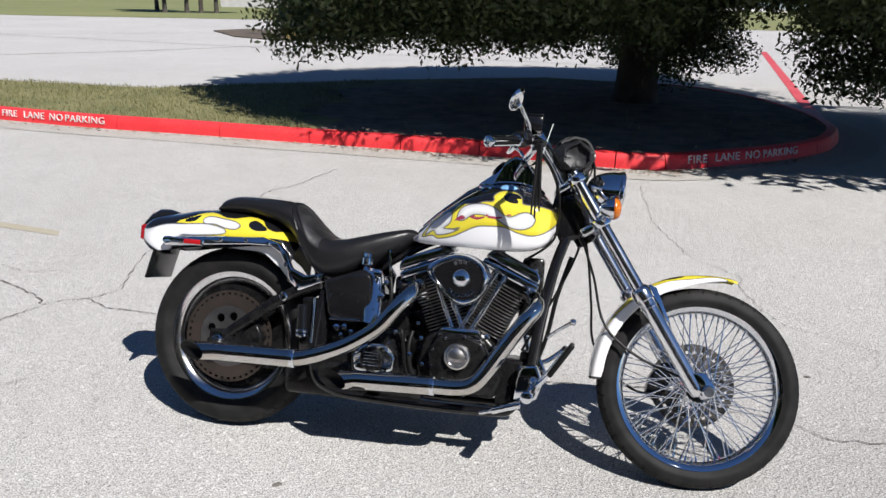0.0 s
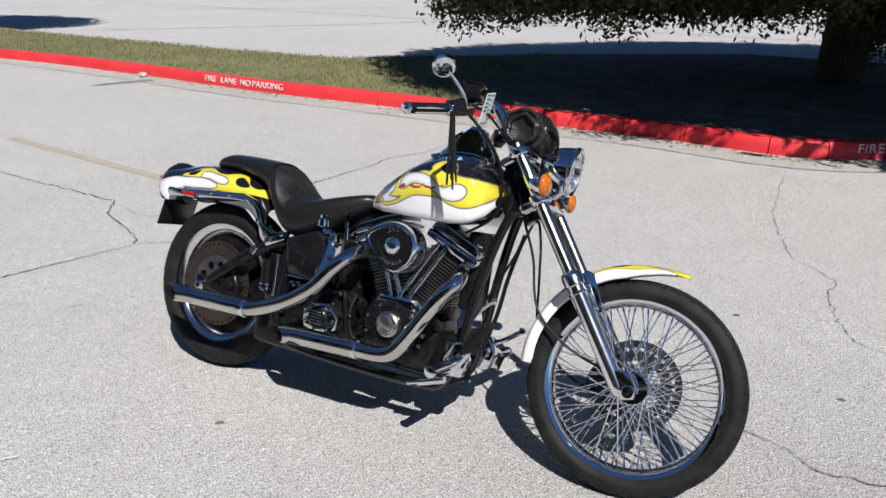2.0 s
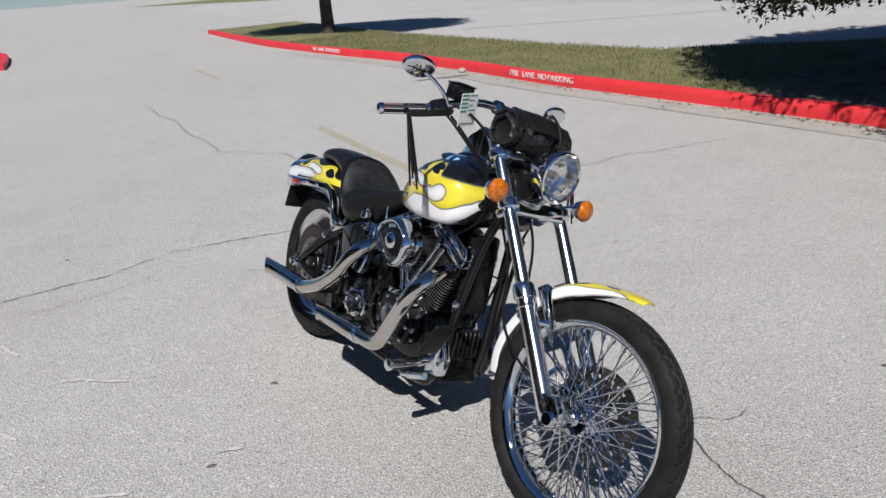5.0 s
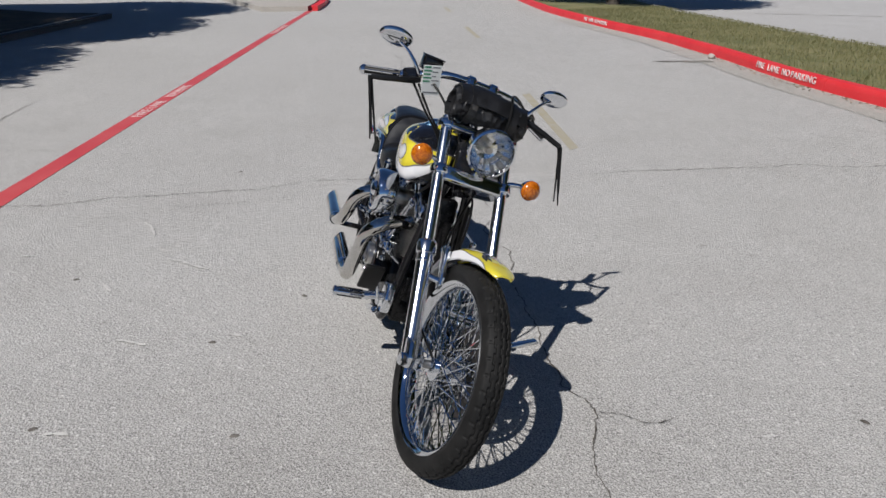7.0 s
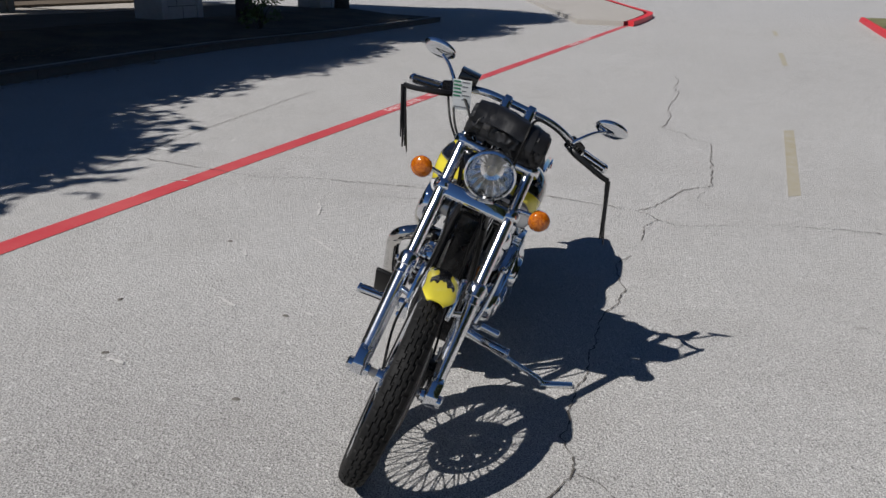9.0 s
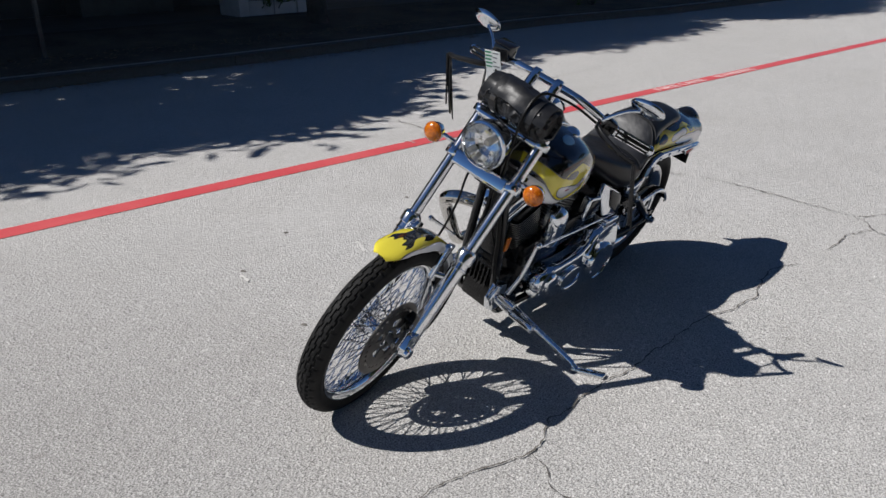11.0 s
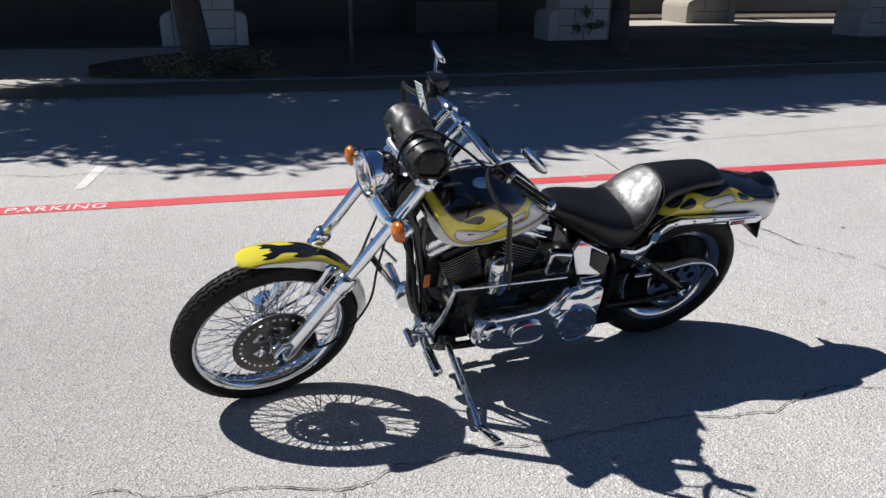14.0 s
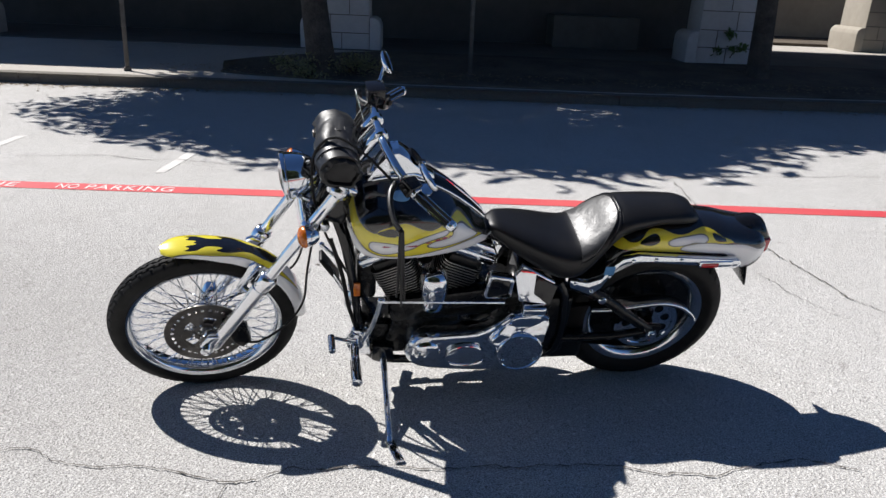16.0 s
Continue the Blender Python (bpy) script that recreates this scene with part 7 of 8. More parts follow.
# ---- exhaust ----
UP = [(0.72, -0.10, 0.60), (0.735, -0.17, 0.60), (0.725, -0.235, 0.575), (0.685, -0.262, 0.525), (0.63, -0.268, 0.455), (0.53, -0.270, 0.385), (0.42, -0.270, 0.338), (0.345, -0.270, 0.318), (0.25, -0.270, 0.314)]
LOW = [(1.10, -0.10, 0.60), (1.135, -0.17, 0.598), (1.148, -0.225, 0.57), (1.115, -0.250, 0.52), (1.06, -0.252, 0.435), (1.005, -0.252, 0.345), (0.965, -0.252, 0.300), (0.91, -0.252, 0.284), (0.80, -0.252, 0.280)]
for nm, pts, x0, x1, z0, z1, y in (("upper_exhaust", UP, 0.345, -0.115, 0.318, 0.303, -0.270), ("lower_exhaust", LOW, 0.835, 0.405, 0.281, 0.260, -0.252)):
    bm = B()
    tube(bm, pts, 0.0265, 22, 5)
    ex = part(nm, bm, M_PIPE, None, "long chrome exhaust pipe with slash-cut end")
    bm = B()                                        # muffler with slash-cut end, open inside
    d = Vector((x1 - x0, 0, z1 - z0)).normalized()
    rings = []
    for f, r in ((-0.012, 0.0270), (0.0, 0.0315), (0.05, 0.0325), (0.4, 0.0325), (0.62, 0.0325)):
        c = Vector((x0, y, z0)).lerp(Vector((x1, y, z1)), f)
        rings.append([c + r * (math.cos(t) * Vector((0, 1, 0)) + math.sin(t) * Vector((0, 0, 1))) for t in (2 * math.pi * k / 26 for k in range(26))])
    def cut(r, dx):
        """The slanted end, open to the rear and to the outer side."""
        return [Vector((x1 + dx + 0.0325 * (0.40 * (1 - math.sin(t)) + 1.85 * (1 - math.cos(t))), y + r * math.cos(t), z1 + r * math.sin(t))) for t in (2 * math.pi * k / 26 + math.pi for k in range(26))]
    cut_o = cut(0.0325, 0.0)
    cut_o = cut_o[13:] + cut_o[:13]
    rings.append(cut_o)
    loft(bm, rings, False)
    mf = part("muffler", bm, M_PIPE, ex, "straight slash-cut chrome muffler")
    # inner wall and end plug in plain black
    bm = B()
    cut_i = cut(0.0300, 0.001)
    c = Vector((x1 + 0.20, y, z1 + 0.004))
    loft(bm, [cut_o, cut_i[13:] + cut_i[:13], [c + 0.029 * (math.cos(t) * Vector((0, 1, 0)) + math.sin(t) * Vector((0, 0, 1))) for t in (2 * math.pi * k / 26 for k in range(26))]], False)
    lathe(bm, [(0, 0), (0.0292, 0)], 26, Matrix.Translation((x1 + 0.198, y, z1 + 0.004)) @ pose(0, 0, 0, 0, 0, 90))
    part("muffler_core", bm, M_RUBBER, mf, "black inner wall and end plug")
    bm = B()
    cyl(bm, Vector((x0 + 0.006, y, z0)), Vector((x0 - 0.012, y, z0 - 0.001)), 0.0332, 24, 0.003)
    part("clamp", bm, M_CHROME, ex)
for x, z in ((0.34, 0.30), (0.63, 0.255)):
    bm = B()
    box(bm, x - 0.02, x + 0.02, -0.25, -0.11, z - 0.008, z + 0.008, 0.004)
    part("exhaust_bracket", bm, M_BLACK)

# ---- behind the engine ----
bm = B()
prism(bm, [(0.50, 0.27), (0.70, 0.27), (0.715, 0.40), (0.67, 0.44), (0.53, 0.43), (0.495, 0.36)], -0.125, 0.12, 0.015, 3)
gb = part("gearbox", bm, M_CASE, None, "black gearbox housing")
bm = B()
prism(bm, [(0.525, 0.285), (0.60, 0.272), (0.665, 0.295), (0.672, 0.345), (0.625, 0.388), (0.55, 0.382), (0.515, 0.335)], -0.12, -0.160, 0.010, 3)
tc = part("gearbox_cover", bm, M_CHROME, gb, "chrome gearbox side cover")
bm = B()
lathe(bm, [(0, 0.012), (0.036, 0.011), (0.042, 0.006), (0.044, 0)], 30, Matrix.Translation((0.588, -0.158, 0.33)) @ pose(0, 0, 0, 0, 0, 180))
part("cover_plate", bm, M_CASE, tc, "ribbed dark round plate")
for k in range(5):
    bm = B()
    box(bm, 0.560, 0.616, -0.174, -0.170, 0.308 + k * 0.011, 0.311 + k * 0.011, 0.001, 1)
    part("rib", bm, M_CHROME, tc)
for k in range(7):
    a = 2 * math.pi * k / 7
    bolt((0.590 + 0.066 * math.cos(a), -0.160, 0.330 + 0.048 * math.sin(a)), (0, -1, 0), 0.006, 0.006, tc)
bm = B()
prism(bm, [(0.382, 0.590), (0.520, 0.640), (0.560, 0.620), (0.575, 0.475), (0.545, 0.452), (0.428, 0.445), (0.405, 0.47)], -0.155, 0.085, 0.014, 3)
ot = part("oil_tank", bm, M_BLACK, None, "gloss black horseshoe oil tank")
bm = B()
loft(bm, [[(cx + w * u, -0.158 + 0.27 * (z - 0.455) - 0.014 * max(0.0, 1 - u * u) ** 0.5, z - 0.006 * u) for u in (-1 + 2 * k / 12 for k in range(13))] + [(cx + w * 0.9, -0.08, z), (cx - w * 0.9, -0.08, z)]
          for cx, w, z in ((0.540, 0.030, 0.648), (0.545, 0.036, 0.636), (0.555, 0.038, 0.590), (0.567, 0.036, 0.530), (0.573, 0.032, 0.480), (0.570, 0.026, 0.455))])
part("trim_plate", bm, M_CHROME, ot, "chrome trim plate")
bm = B()
prism(bm, [(0.418, 0.452), (0.535, 0.456), (0.530, 0.462), (0.424, 0.460)], -0.156, -0.160, 0.001)
part("edge_trim", bm, M_CHROME, ot)
bm = B()
cyl(bm, (0.535, -0.14, 0.655), (0.535, -0.14, 0.685), 0.020, 20, 0.004)
cyl(bm, (0.535, -0.14, 0.685), (0.535, -0.14, 0.700), 0.014, 8, 0.002)
part("filler_cap", bm, M_CHROME, ot, "chrome oil filler cap")
# canister and bits before the rear wheel
bm = B()
cyl(bm, (0.318, -0.15, 0.375), (0.312, -0.15, 0.495), 0.020, 20, 0.005)
cn = part("canister", bm, M_BLACK, None, "small black canister")
for z in (0.385, 0.40):
    bm = B()
    cyl(bm, (0.318, -0.15, z - 0.005), (0.318, -0.15, z + 0.006), 0.024, 14, 0.002)
    part("band", bm, M_CHROME, cn)
bm = B()
tube(bm, [(0.352, -0.14, 0.36), (0.352, -0.14, 0.52)], 0.006, 10)
part("rod", bm, M_CHROME, cn)
bm = B()
box(bm, 0.30, 0.40, -0.13, -0.10, 0.30, 0.52, 0.01)
part("frame_plate", bm, M_BLACK)
bm = B()                                            # rear caliper
prism(bm, [(0.06, 0.285), (0.13, 0.30), (0.155, 0.35), (0.13, 0.40), (0.08, 0.40), (0.06, 0.35)], -0.062, -0.118, 0.012, 3)
rc = part("rear_caliper", bm, M_CASE, None, "black rear brake caliper")
bm = B()
lathe(bm, [(0, 0.010), (0.018, 0.009), (0.022, 0.004), (0.023, 0)], 20, Matrix.Translation((0.108, -0.117, 0.348)) @ pose(0, 0, 0, 0, 0, 180))
part("piston_cap", bm, M_CASE, rc)
for x, z in ((0.075, 0.385), (0.135, 0.315)):
    bolt((x, -0.118, z), (0, -1, 0), 0.008, 0.008, rc)
# small bright fittings by the oil tank and gearbox
rng = random.Random(12)
for x, z, r in ((0.445, 0.425, 0.014), (0.475, 0.430, 0.012), (0.50, 0.415, 0.010), (0.46, 0.40, 0.009), (0.66, 0.43, 0.011), (0.69, 0.41, 0.009), (0.575, 0.50, 0.012), (0.60, 0.55, 0.013), (0.615, 0.60, 0.010), (0.58, 0.63, 0.016), (0.64, 0.39, 0.008), (0.72, 0.36, 0.010), (0.70, 0.33, 0.008), (0.755, 0.42, 0.009), (0.765, 0.33, 0.008), (0.78, 0.28, 0.009), (1.005, 0.32, 0.009), (1.02, 0.36, 0.010), (1.015, 0.41, 0.011), (0.985, 0.45, 0.010), (1.03, 0.44, 0.008), (0.74, 0.47, 0.008)):
    bolt((x, -0.135 - rng.uniform(0, 0.02), z), (0.2, -1, 0.2), r, r * 1.4)
for pts, r in (([(0.72, -0.13, 0.44), (0.715, -0.15, 0.38), (0.735, -0.15, 0.30), (0.79, -0.13, 0.26)], 0.008), ([(0.66, -0.13, 0.43), (0.685, -0.155, 0.44), (0.70, -0.15, 0.37), (0.72, -0.14, 0.29), (0.82, -0.12, 0.245)], 0.007), ([(0.62, -0.12, 0.62), (0.635, -0.14, 0.55), (0.62, -0.14, 0.46)], 0.006)):
    bm = B()
    tube(bm, pts, r, 10, 5)
    part("oil_line", bm, M_RUBBER, None, "black oil line")
bm = B()
tube(bm, [(0.60, -0.09, 0.72), (0.615, -0.10, 0.62)], 0.006, 8)
part("brace", bm, M_CHROME)

# ---- left side ----
PR = [(0.972, 0.310), (0.955, 0.262), (0.905, 0.236), (0.80, 0.220), (0.66, 0.208), (0.54, 0.202), (0.462, 0.235), (0.440, 0.310), (0.442, 0.40), (0.455, 0.478), (0.50, 0.488), (0.585, 0.472), (0.635, 0.440), (0.690, 0.402), (0.80, 0.394), (0.90, 0.392), (0.95, 0.365)]
PRs = [(v.x, v.y) for v in smooth_line(PR, 3, True)]
pcx, pcz = 0.70, 0.31


def pr_ring(f, y):
    return [(pcx + (x - pcx) * f, y, pcz + (z - pcz) * f) for x, z in PRs]


bm = B()
loft(bm, [pr_ring(f, y) for f, y in ((1.0, 0.105), (1.0, 0.165), (0.985, 0.185), (0.95, 0.196), (0.90, 0.199), (0.5, 0.200))])
pc = part("primary_cover", bm, M_CHROME, None, "chrome primary drive cover")
bm = B()
lathe(bm, [(0, 0.026), (0.05, 0.0262), (0.078, 0.026), (0.080, 0.030), (0.086, 0.031), (0.090, 0.026), (0.092, 0.0)], 56, Matrix.Translation((0.540, 0.198, 0.322)))
dc = part("derby_cover", bm, M_CHROME, pc, "round chrome clutch cover")
for k in range(3):
    a = 2 * math.pi * k / 3 + 1.57
    bolt((0.540 + 0.070 * math.cos(a), 0.224, 0.322 + 0.070 * math.sin(a)), (0, 1, 0), 0.006, 0.005, dc)
bm = B()
lathe(bm, [(0, 0.022), (0.030, 0.020), (0.045, 0.012), (0.052, 0.0)], 36, Matrix.Translation((0.888, 0.194, 0.318)))
part("stator_cap", bm, M_CHROME, pc, "chrome stator cap")
bm = B()
prism(bm, [(v.x, v.y) for v in smooth_line([(0.675, 0.280), (0.72, 0.258), (0.79, 0.262), (0.815, 0.290), (0.80, 0.335), (0.74, 0.352), (0.69, 0.335)], 4, True)], 0.197, 0.212, 0.005)
ins = part("inspection_cover", bm, M_CHROME, pc, "chrome inspection cover")
bm = B()
rim_line = smooth_line([(0.675, 0.280), (0.72, 0.258), (0.79, 0.262), (0.815, 0.290), (0.80, 0.335), (0.74, 0.352), (0.69, 0.335)], 4, True)
tube(bm, [(v.x, 0.213, v.y) for v in rim_line] + [(rim_line[0].x, 0.213, rim_line[0].y)], 0.0032, 6)
part("rim", bm, M_CHROME, ins)
bm = B()
tube(bm, [(0.64, 0.192, 0.428), (0.70, 0.194, 0.394), (0.80, 0.194, 0.385), (0.89, 0.194, 0.380)], 0.009, 8, 3)
part("cover_ridge", bm, M_CHROME, pc)
bm = B()
SB = [(v.x, v.y) for v in smooth_line([(0.660, 0.372), (0.640, 0.408), (0.606, 0.446), (0.572, 0.474), (0.508, 0.478), (0.450, 0.474), (0.437, 0.450), (0.445, 0.400), (0.455, 0.360), (0.54, 0.34), (0.61, 0.35)], 3, True)]
loft(bm, [[(0.545 + (x - 0.545) * f, y - 0.35 * max(0.0, z - 0.405) * g, 0.405 + (z - 0.405) * f) for x, z in SB] for f, y, g in ((1.0, 0.150, 0), (1.0, 0.202, 0.3), (0.965, 0.216, 0.7), (0.91, 0.222, 1.0), (0.86, 0.219, 1.0), (0.40, 0.219, 1.0))])
part("starter_bulge", bm, M_CHROME, pc)
def lean_in():
    """Tilts the primary cover's face a little inward towards its top."""
    for o in [pc] + list(pc.children_recursive):
        for v in o.data.vertices:
            if v.co.y > 0.15:
                v.co.y -= 0.04 * (v.co.z - 0.21)


bm = B()
box(bm, 0.455, 0.545, 0.10, 0.19, 0.480, 0.515, 0.01, 3)
part("starter_housing", bm, M_CHROME, None, "chrome starter housing")
for x, z in ((0.95, 0.33), (0.93, 0.262), (0.84, 0.240), (0.68, 0.225), (0.47, 0.25), (0.455, 0.45), (0.62, 0.435), (0.70, 0.388), (0.80, 0.382), (0.89, 0.378)):
    bolt((x, 0.186, z), (0, 1, 0), 0.008, 0.010, pc)
lean_in()
bm = B()
prism(bm, [(0.50, 0.44), (1.02, 0.40), (1.03, 0.50), (0.60, 0.56), (0.50, 0.52)], 0.06, 0.115, 0.01)
part("inner_primary", bm, M_CASE, None, "black engine cases behind the primary")
# six added black blocks that fill gaps and keep light from passing through
bm = B()
box(bm, 0.60, 1.03, -0.02, 0.09, 0.40, 0.505, 0.012)
part("case_top", bm, M_CASE)
bm = B()
box(bm, 0.42, 0.76, -0.095, 0.10, 0.19, 0.30, 0.012)
part("lower_plate", bm, M_CASE)
bm = B()
box(bm, 0.56, 0.69, -0.07, 0.08, 0.41, 0.53, 0.012)
part("starter_motor_cover", bm, M_CASE)
bm = B()
box(bm, 1.02, 1.115, -0.07, 0.095, 0.20, 0.37, 0.012)
part("engine_mount", bm, M_CASE)
bm = B()
box(bm, 0.24, 0.52, -0.10, 0.105, 0.160, 0.30, 0.025, 3)
part("frame_crossmember", bm, M_CASE, None, "added black filler block before the rear wheel")
bm = B()
box(bm, 0.33, 0.50, -0.085, 0.118, 0.215, 0.50, 0.015)
part("rear_mount", bm, M_CASE)
# horn cover
bm = B()
loft(bm, [[(0.870 + math.cos(a) * w, 0.09 + 0.064 * d * max(0.0, math.sin(a)) ** 0.55, z) for a in (math.pi * k / 12 for k in range(13))] for z, w, d in
          ((0.468, 0.040, 0.82), (0.490, 0.045, 0.92), (0.540, 0.051, 1.0), (0.580, 0.053, 1.0), (0.605, 0.050, 0.96), (0.625, 0.040, 0.82), (0.638, 0.022, 0.5), (0.641, 0.006, 0.2))])
part("horn_cover", bm, M_CHROME, None, "chrome waterfall horn cover")
# coil cover and battery side plates
bm = B()
prism(bm, [(0.592, 0.522), (0.682, 0.525), (0.690, 0.542), (0.678, 0.626), (0.665, 0.634), (0.590, 0.620), (0.580, 0.607), (0.582, 0.534)], 0.10, 0.140, 0.008, 3)
cv = part("coil_cover", bm, M_CHROME, None, "chrome-edged coil cover")
bm = B()
prism(bm, [(0.600, 0.534), (0.673, 0.536), (0.678, 0.547), (0.668, 0.614), (0.660, 0.622), (0.601, 0.610), (0.595, 0.602)], 0.139, 0.144, 0.002)
part("cover_face", bm, M_BLACK, cv, "gloss black face")
bm = B()
prism(bm, [(0.425, 0.597), (0.550, 0.662), (0.580, 0.622), (0.560, 0.527), (0.45, 0.512)], 0.148, 0.166, 0.006, 3)
for v in bm.verts:                                  # the cover slopes inward towards its top
    v.co.y -= 0.36 * (v.co.z - 0.512)
part("battery_cover", bm, M_CHROME, None, "chrome battery side cover")
bm = B()
prism(bm, [(0.418, 0.587), (0.50, 0.627), (0.505, 0.557), (0.445, 0.512)], 0.165, 0.173, 0.004)
for v in bm.verts:
    v.co.y -= 0.36 * (v.co.z - 0.512)
part("battery_plate", bm, M_BLACK)
# belt guard
BG = smooth_line([(0.26, 0.452), (0.18, 0.452), (0.08, 0.468), (-0.02, 0.478), (-0.10, 0.458), (-0.155, 0.415), (-0.175, 0.385)], 5)
bm = B()
loft(bm, [[(p.x, y, p.y + dz) for y, dz in ((0.088, 0.0), (0.088, 0.006), (0.128, 0.006), (0.132, 0.0), (0.132, -0.016), (0.128, -0.016), (0.128, 0.0))] for p in BG])
bgd = part("belt_guard", bm, M_BLACK, None, "black belt guard with a chrome edge")
bm = B()
tube(bm, [(p.x, 0.1325, p.y - 0.002) for p in BG], 0.0075, 10)
part("edge_trim", bm, M_CHROME, bgd)
bm = B()
n = 40
pts = []
c0, r0, c1, r1 = Vector((0, 0, RR)), 0.131, Vector((0.56, 0, 0.335)), 0.055
for k in range(n):
    a = math.pi * 0.5 + math.pi * k / (n - 1)
    pts.append(c0 + Vector((math.cos(a) * r0, 0, math.sin(a) * r0)))
for k in range(12):
    a = -math.pi * 0.5 + math.pi * k / 11
    pts.append(c1 + Vector((math.cos(a) * r1, 0, math.sin(a) * r1)))
loop = [[p + Vector((0, y, 0)) + (p - (c0 if i < n else c1)).normalized() * h for y, h in ((0.068, 0), (0.068, 0.005), (0.092, 0.005), (0.092, 0))] for i, p in enumerate(pts)]
loft(bm, loop + [loop[0]], False)
part("drive_belt", bm, M_RUBBER, None, "black toothed drive belt")

# ---- forward controls and stand ----
for s in (-1, 1):
    bm = B()
    prism(bm, [(1.09, 0.24), (1.17, 0.25), (1.19, 0.31), (1.16, 0.37), (1.10, 0.36)], s * 0.09, s * 0.125, 0.008)
    mt = part("control_mount", bm, M_CHROME, None, "chrome forward control mount")
    bm = B()
    cyl(bm, (1.155, s * 0.12, 0.315), (1.155, s * 0.20, 0.300), 0.016, 16, 0.003)
    part("peg_joint", bm, M_CHROME, mt)
    bm = B()
    a, b = Vector((1.155, s * 0.195, 0.300)), Vector((1.150, s * 0.315, 0.290))
    mm = Matrix.Translation(a) @ (b - a).to_track_quat('Y', 'Z').to_matrix().to_4x4()
    lathe(bm, [(0, 0), (0.014, 0), (0.017, 0.006), (0.017, 0.108), (0.020, 0.110), (0.020, 0.118), (0.014, 0.122), (0, 0.122)], 20, mm)
    fp = part("foot_peg", bm, M_CHROME, None, "chrome foot peg with rubber bands")
    for k in range(5):
        ang = 2 * math.pi * k / 5
        bm = B()
        o = Vector((math.cos(ang) * 0.0165, 0, math.sin(ang) * 0.0165))
        tube(bm, [mm @ (o + Vector((0, 0.012, 0))), mm @ (o + Vector((0, 0.104, 0)))], 0.0035, 6)
        part("rubber_band", bm, M_RUBBER, fp)
# brake pedal with its broad pad on the right
bm = B()
tube(bm, [(1.15, -0.14, 0.28), (1.185, -0.155, 0.325), (1.225, -0.18, 0.385), (1.255, -0.20, 0.430)], 0.011, 10, 3, flat=0.7)
bp = part("brake_pedal", bm, M_CHROME, None, "chrome brake pedal arm")
bm = B()
box(bm, -0.072, 0.060, -0.036, 0.036, -0.009, 0.009, 0.007, 3, Matrix.Translation((1.248, -0.210, 0.415)) @ pose(0, 0, 0, 0, -58, 0))
part("pedal_pad", bm, M_RUBBER, bp, "black rubber pedal pad")
bm = B()
cyl(bm, (1.02, -0.135, 0.20), (1.12, -0.135, 0.235), 0.014, 14, 0.003)
cyl(bm, (0.98, -0.135, 0.187), (1.02, -0.135, 0.20), 0.008, 10, 0.002)
part("brake_cylinder", bm, M_CHROME, None, "chrome rear brake master cylinder")
bm = B()
tube(bm, [(1.19, -0.12, 0.47), (1.23, -0.16, 0.505), (1.272, -0.185, 0.535)], 0.0065, 10, 3)
ball(bm, (1.272, -0.185, 0.535), 0.012, 2)
part("control_rod", bm, M_CHROME, None, "thin chrome rod with a ball end")
# shift lever, toe peg and linkage on the left
bm = B()
tube(bm, [(1.155, 0.15, 0.34), (1.195, 0.165, 0.362), (1.24, 0.19, 0.400)], 0.0095, 10, 3, flat=0.7)
sh = part("shift_lever", bm, M_CHROME, None, "chrome gear lever")
bm = B()
cyl(bm, (1.242, 0.18, 0.402), (1.238, 0.255, 0.395), 0.013, 14, 0.003)
part("toe_peg", bm, M_CHROME, sh, "chrome and rubber toe peg")
bm = B()
tube(bm, [(1.125, 0.15, 0.34), (1.09, 0.165, 0.44), (1.065, 0.17, 0.56)], [0.011, 0.010, 0.009], 10, 3)
ball(bm, (1.065, 0.175, 0.562), 0.015, 2)
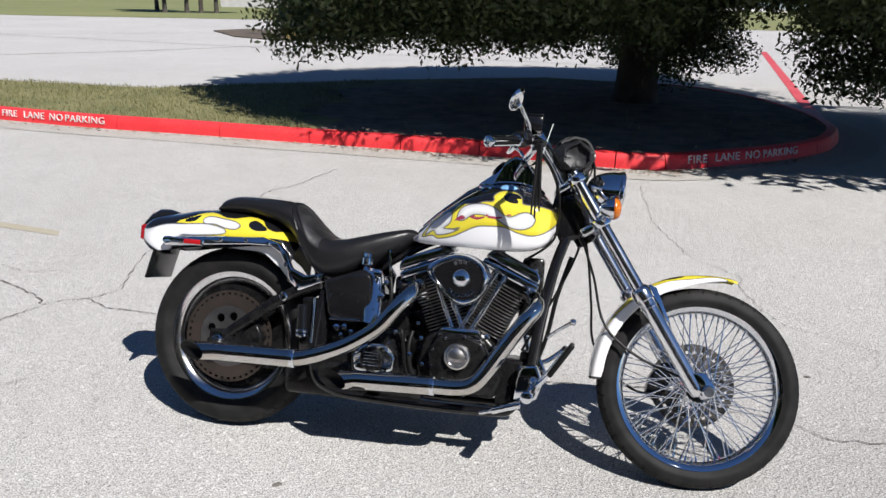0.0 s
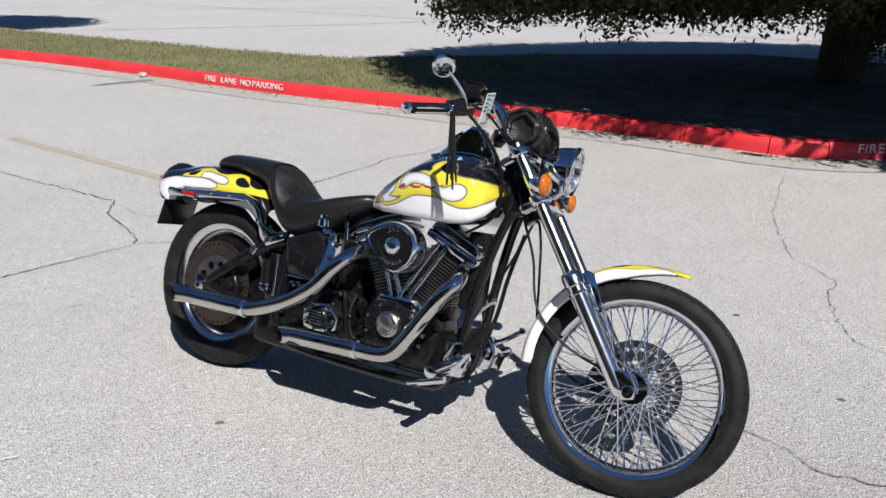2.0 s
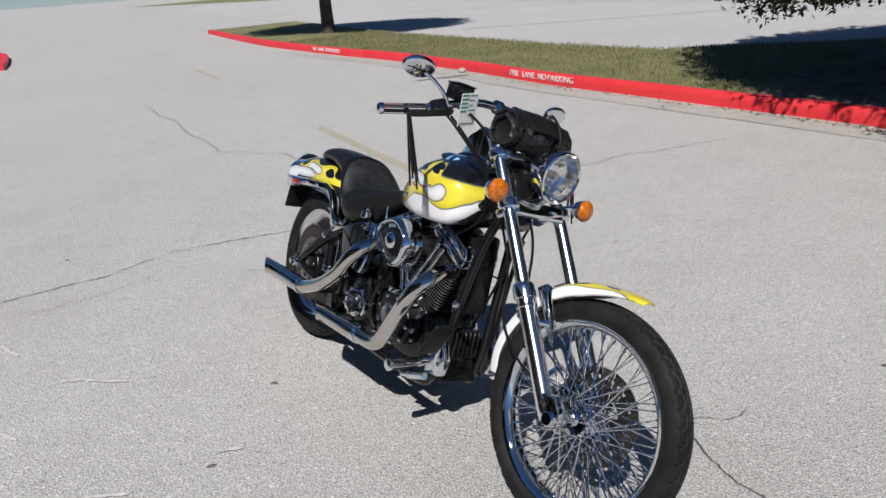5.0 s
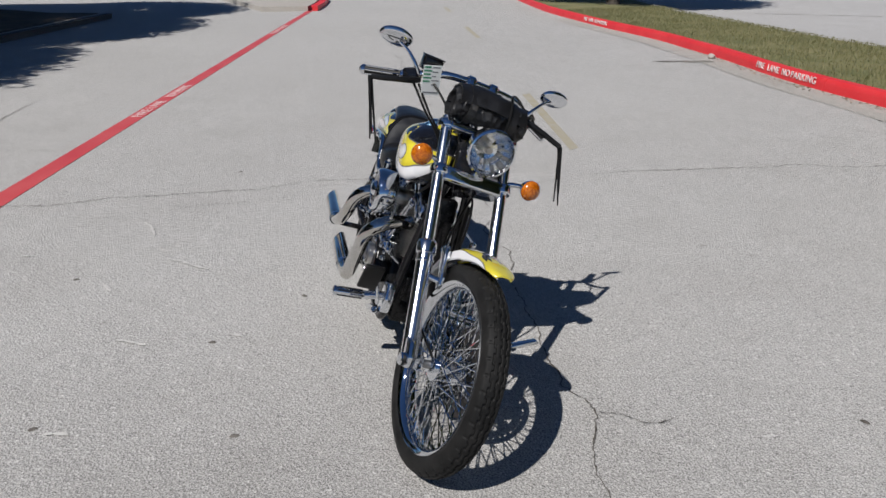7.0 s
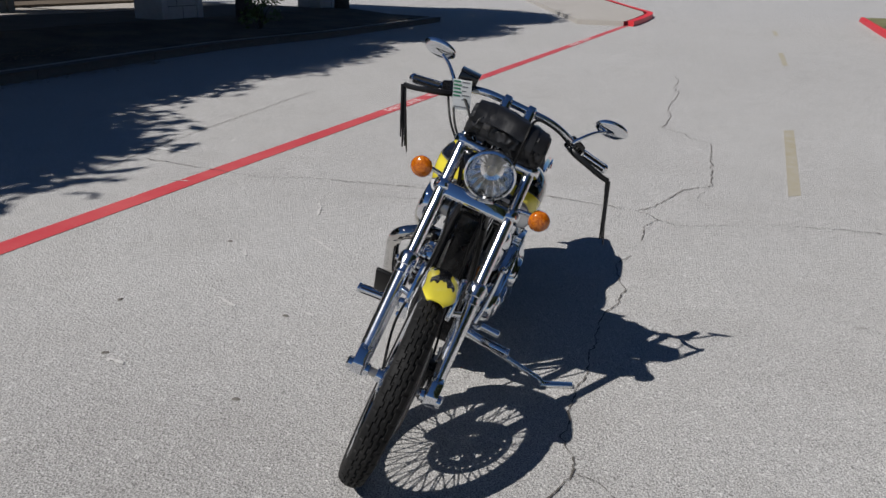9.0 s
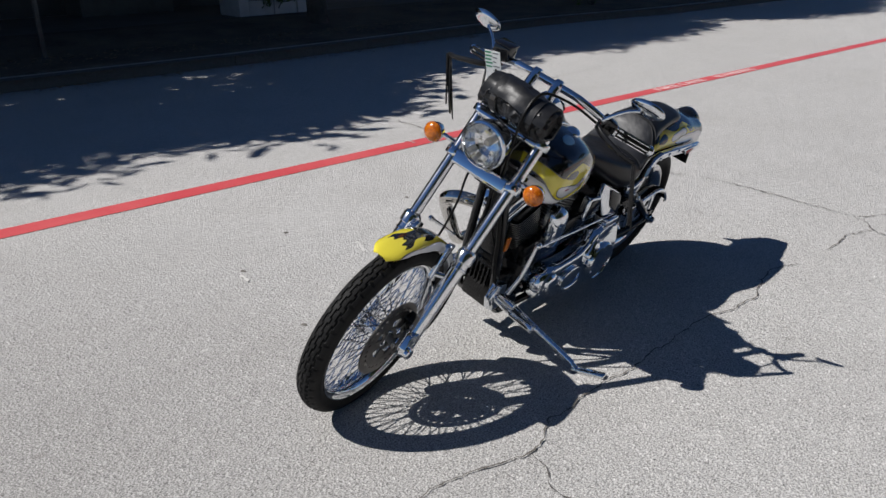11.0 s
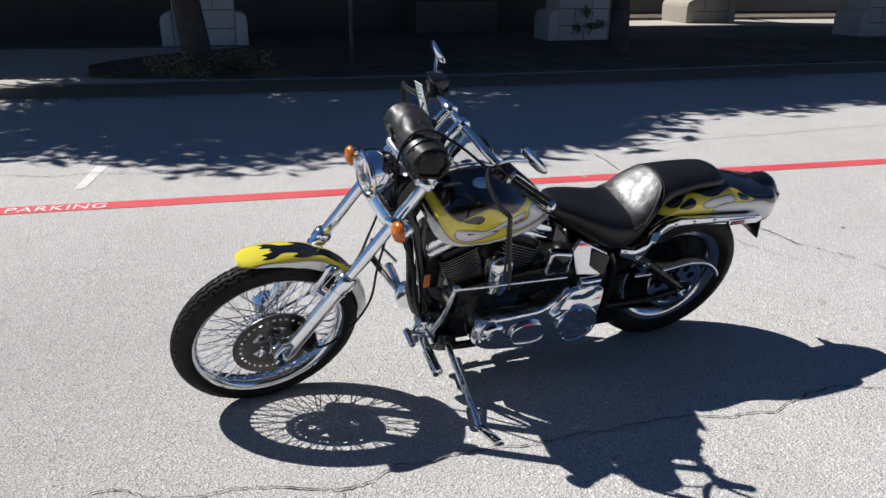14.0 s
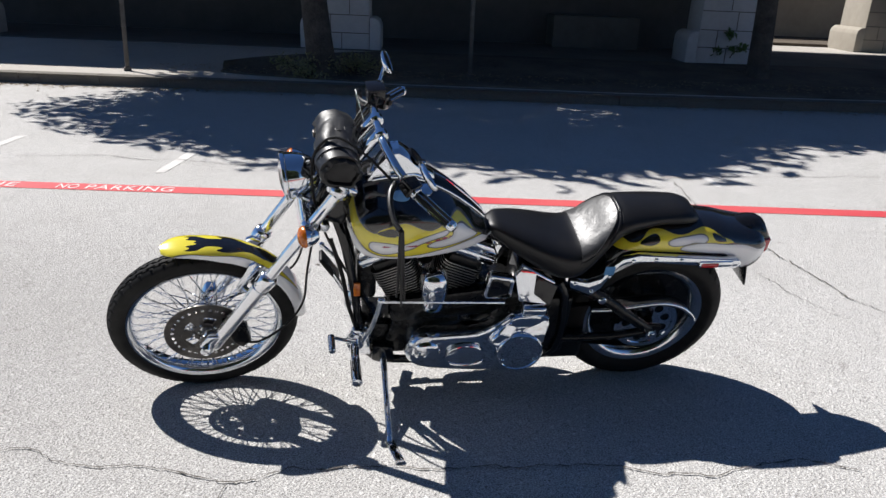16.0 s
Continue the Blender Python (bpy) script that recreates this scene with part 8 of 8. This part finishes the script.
part("shift_arm", bm, M_CHROME, None, "chrome shift arm")
bm = B()
tube(bm, [(1.065, 0.185, 0.562), (0.62, 0.185, 0.548)], 0.0042, 8)
part("shift_rod", bm, M_CHROME, None, "thin chrome shift rod")
bm = B()
tube(bm, [(1.045, 0.10, 0.245), (1.045, 0.20, 0.232), (1.044, 0.36, 0.205), (1.042, 0.470, 0.183)], [0.014, 0.0125, 0.011, 0.012], 12, 4)
ks = part("side_stand", bm, M_CHROME, None, "chrome side stand standing on the pavement")
tip = BIKE.inverted() @ Vector((0.325, 2.862, 0.009))
mm = Matrix.Translation(tip) @ (BIKE.to_3x3().inverted().to_4x4())
bm = B()
box(bm, -0.017, 0.017, -0.066, 0.066, -0.007, 0.007, 0.005, 2, mm)
tube(bm, [(1.043, 0.455, 0.186), BIKE.inverted() @ Vector((0.326, 2.81, 0.012))], 0.011, 10)
part("stand_foot", bm, M_CHROME, ks)
bm = B()
prism(bm, [(1.00, 0.21), (1.09, 0.215), (1.085, 0.29), (1.01, 0.28)], 0.095, 0.13, 0.006)
part("stand_bracket", bm, M_BLACK, ks)
# added black box that fills the dark space before the front cylinder
bm = B()
box(bm, 1.075, 1.150, -0.048, 0.048, 0.46, 0.735, 0.014)
part("coil_box", bm, M_CASE, None, "added black filler box between the frame tubes")
bm = B()                                            # regulator and oil filter before the engine
cyl(bm, (1.035, 0, 0.30), (1.115, 0, 0.285), 0.038, 24, 0.006)
part("oil_filter", bm, M_BLACK, None, "black oil filter")
bm = B()
box(bm, 1.095, 1.130, -0.055, 0.055, 0.30, 0.40, 0.006)
rg = part("regulator", bm, M_CASE, None, "black finned regulator")
for k in range(6):
    bm = B()
    box(bm, 1.129, 1.142, -0.052 + k * 0.019, -0.046 + k * 0.019, 0.305, 0.395, 0.001, 1)
    part("regulator_fin", bm, M_CASE, rg)
bm = B()
tube(bm, [(1.24, 0.06, 0.75), (1.20, 0.075, 0.60), (1.175, 0.085, 0.45), (1.13, 0.10, 0.30)], 0.008, 8, 4)
part("wiring_loom", bm, M_RUBBER, None, "black wiring along the frame")
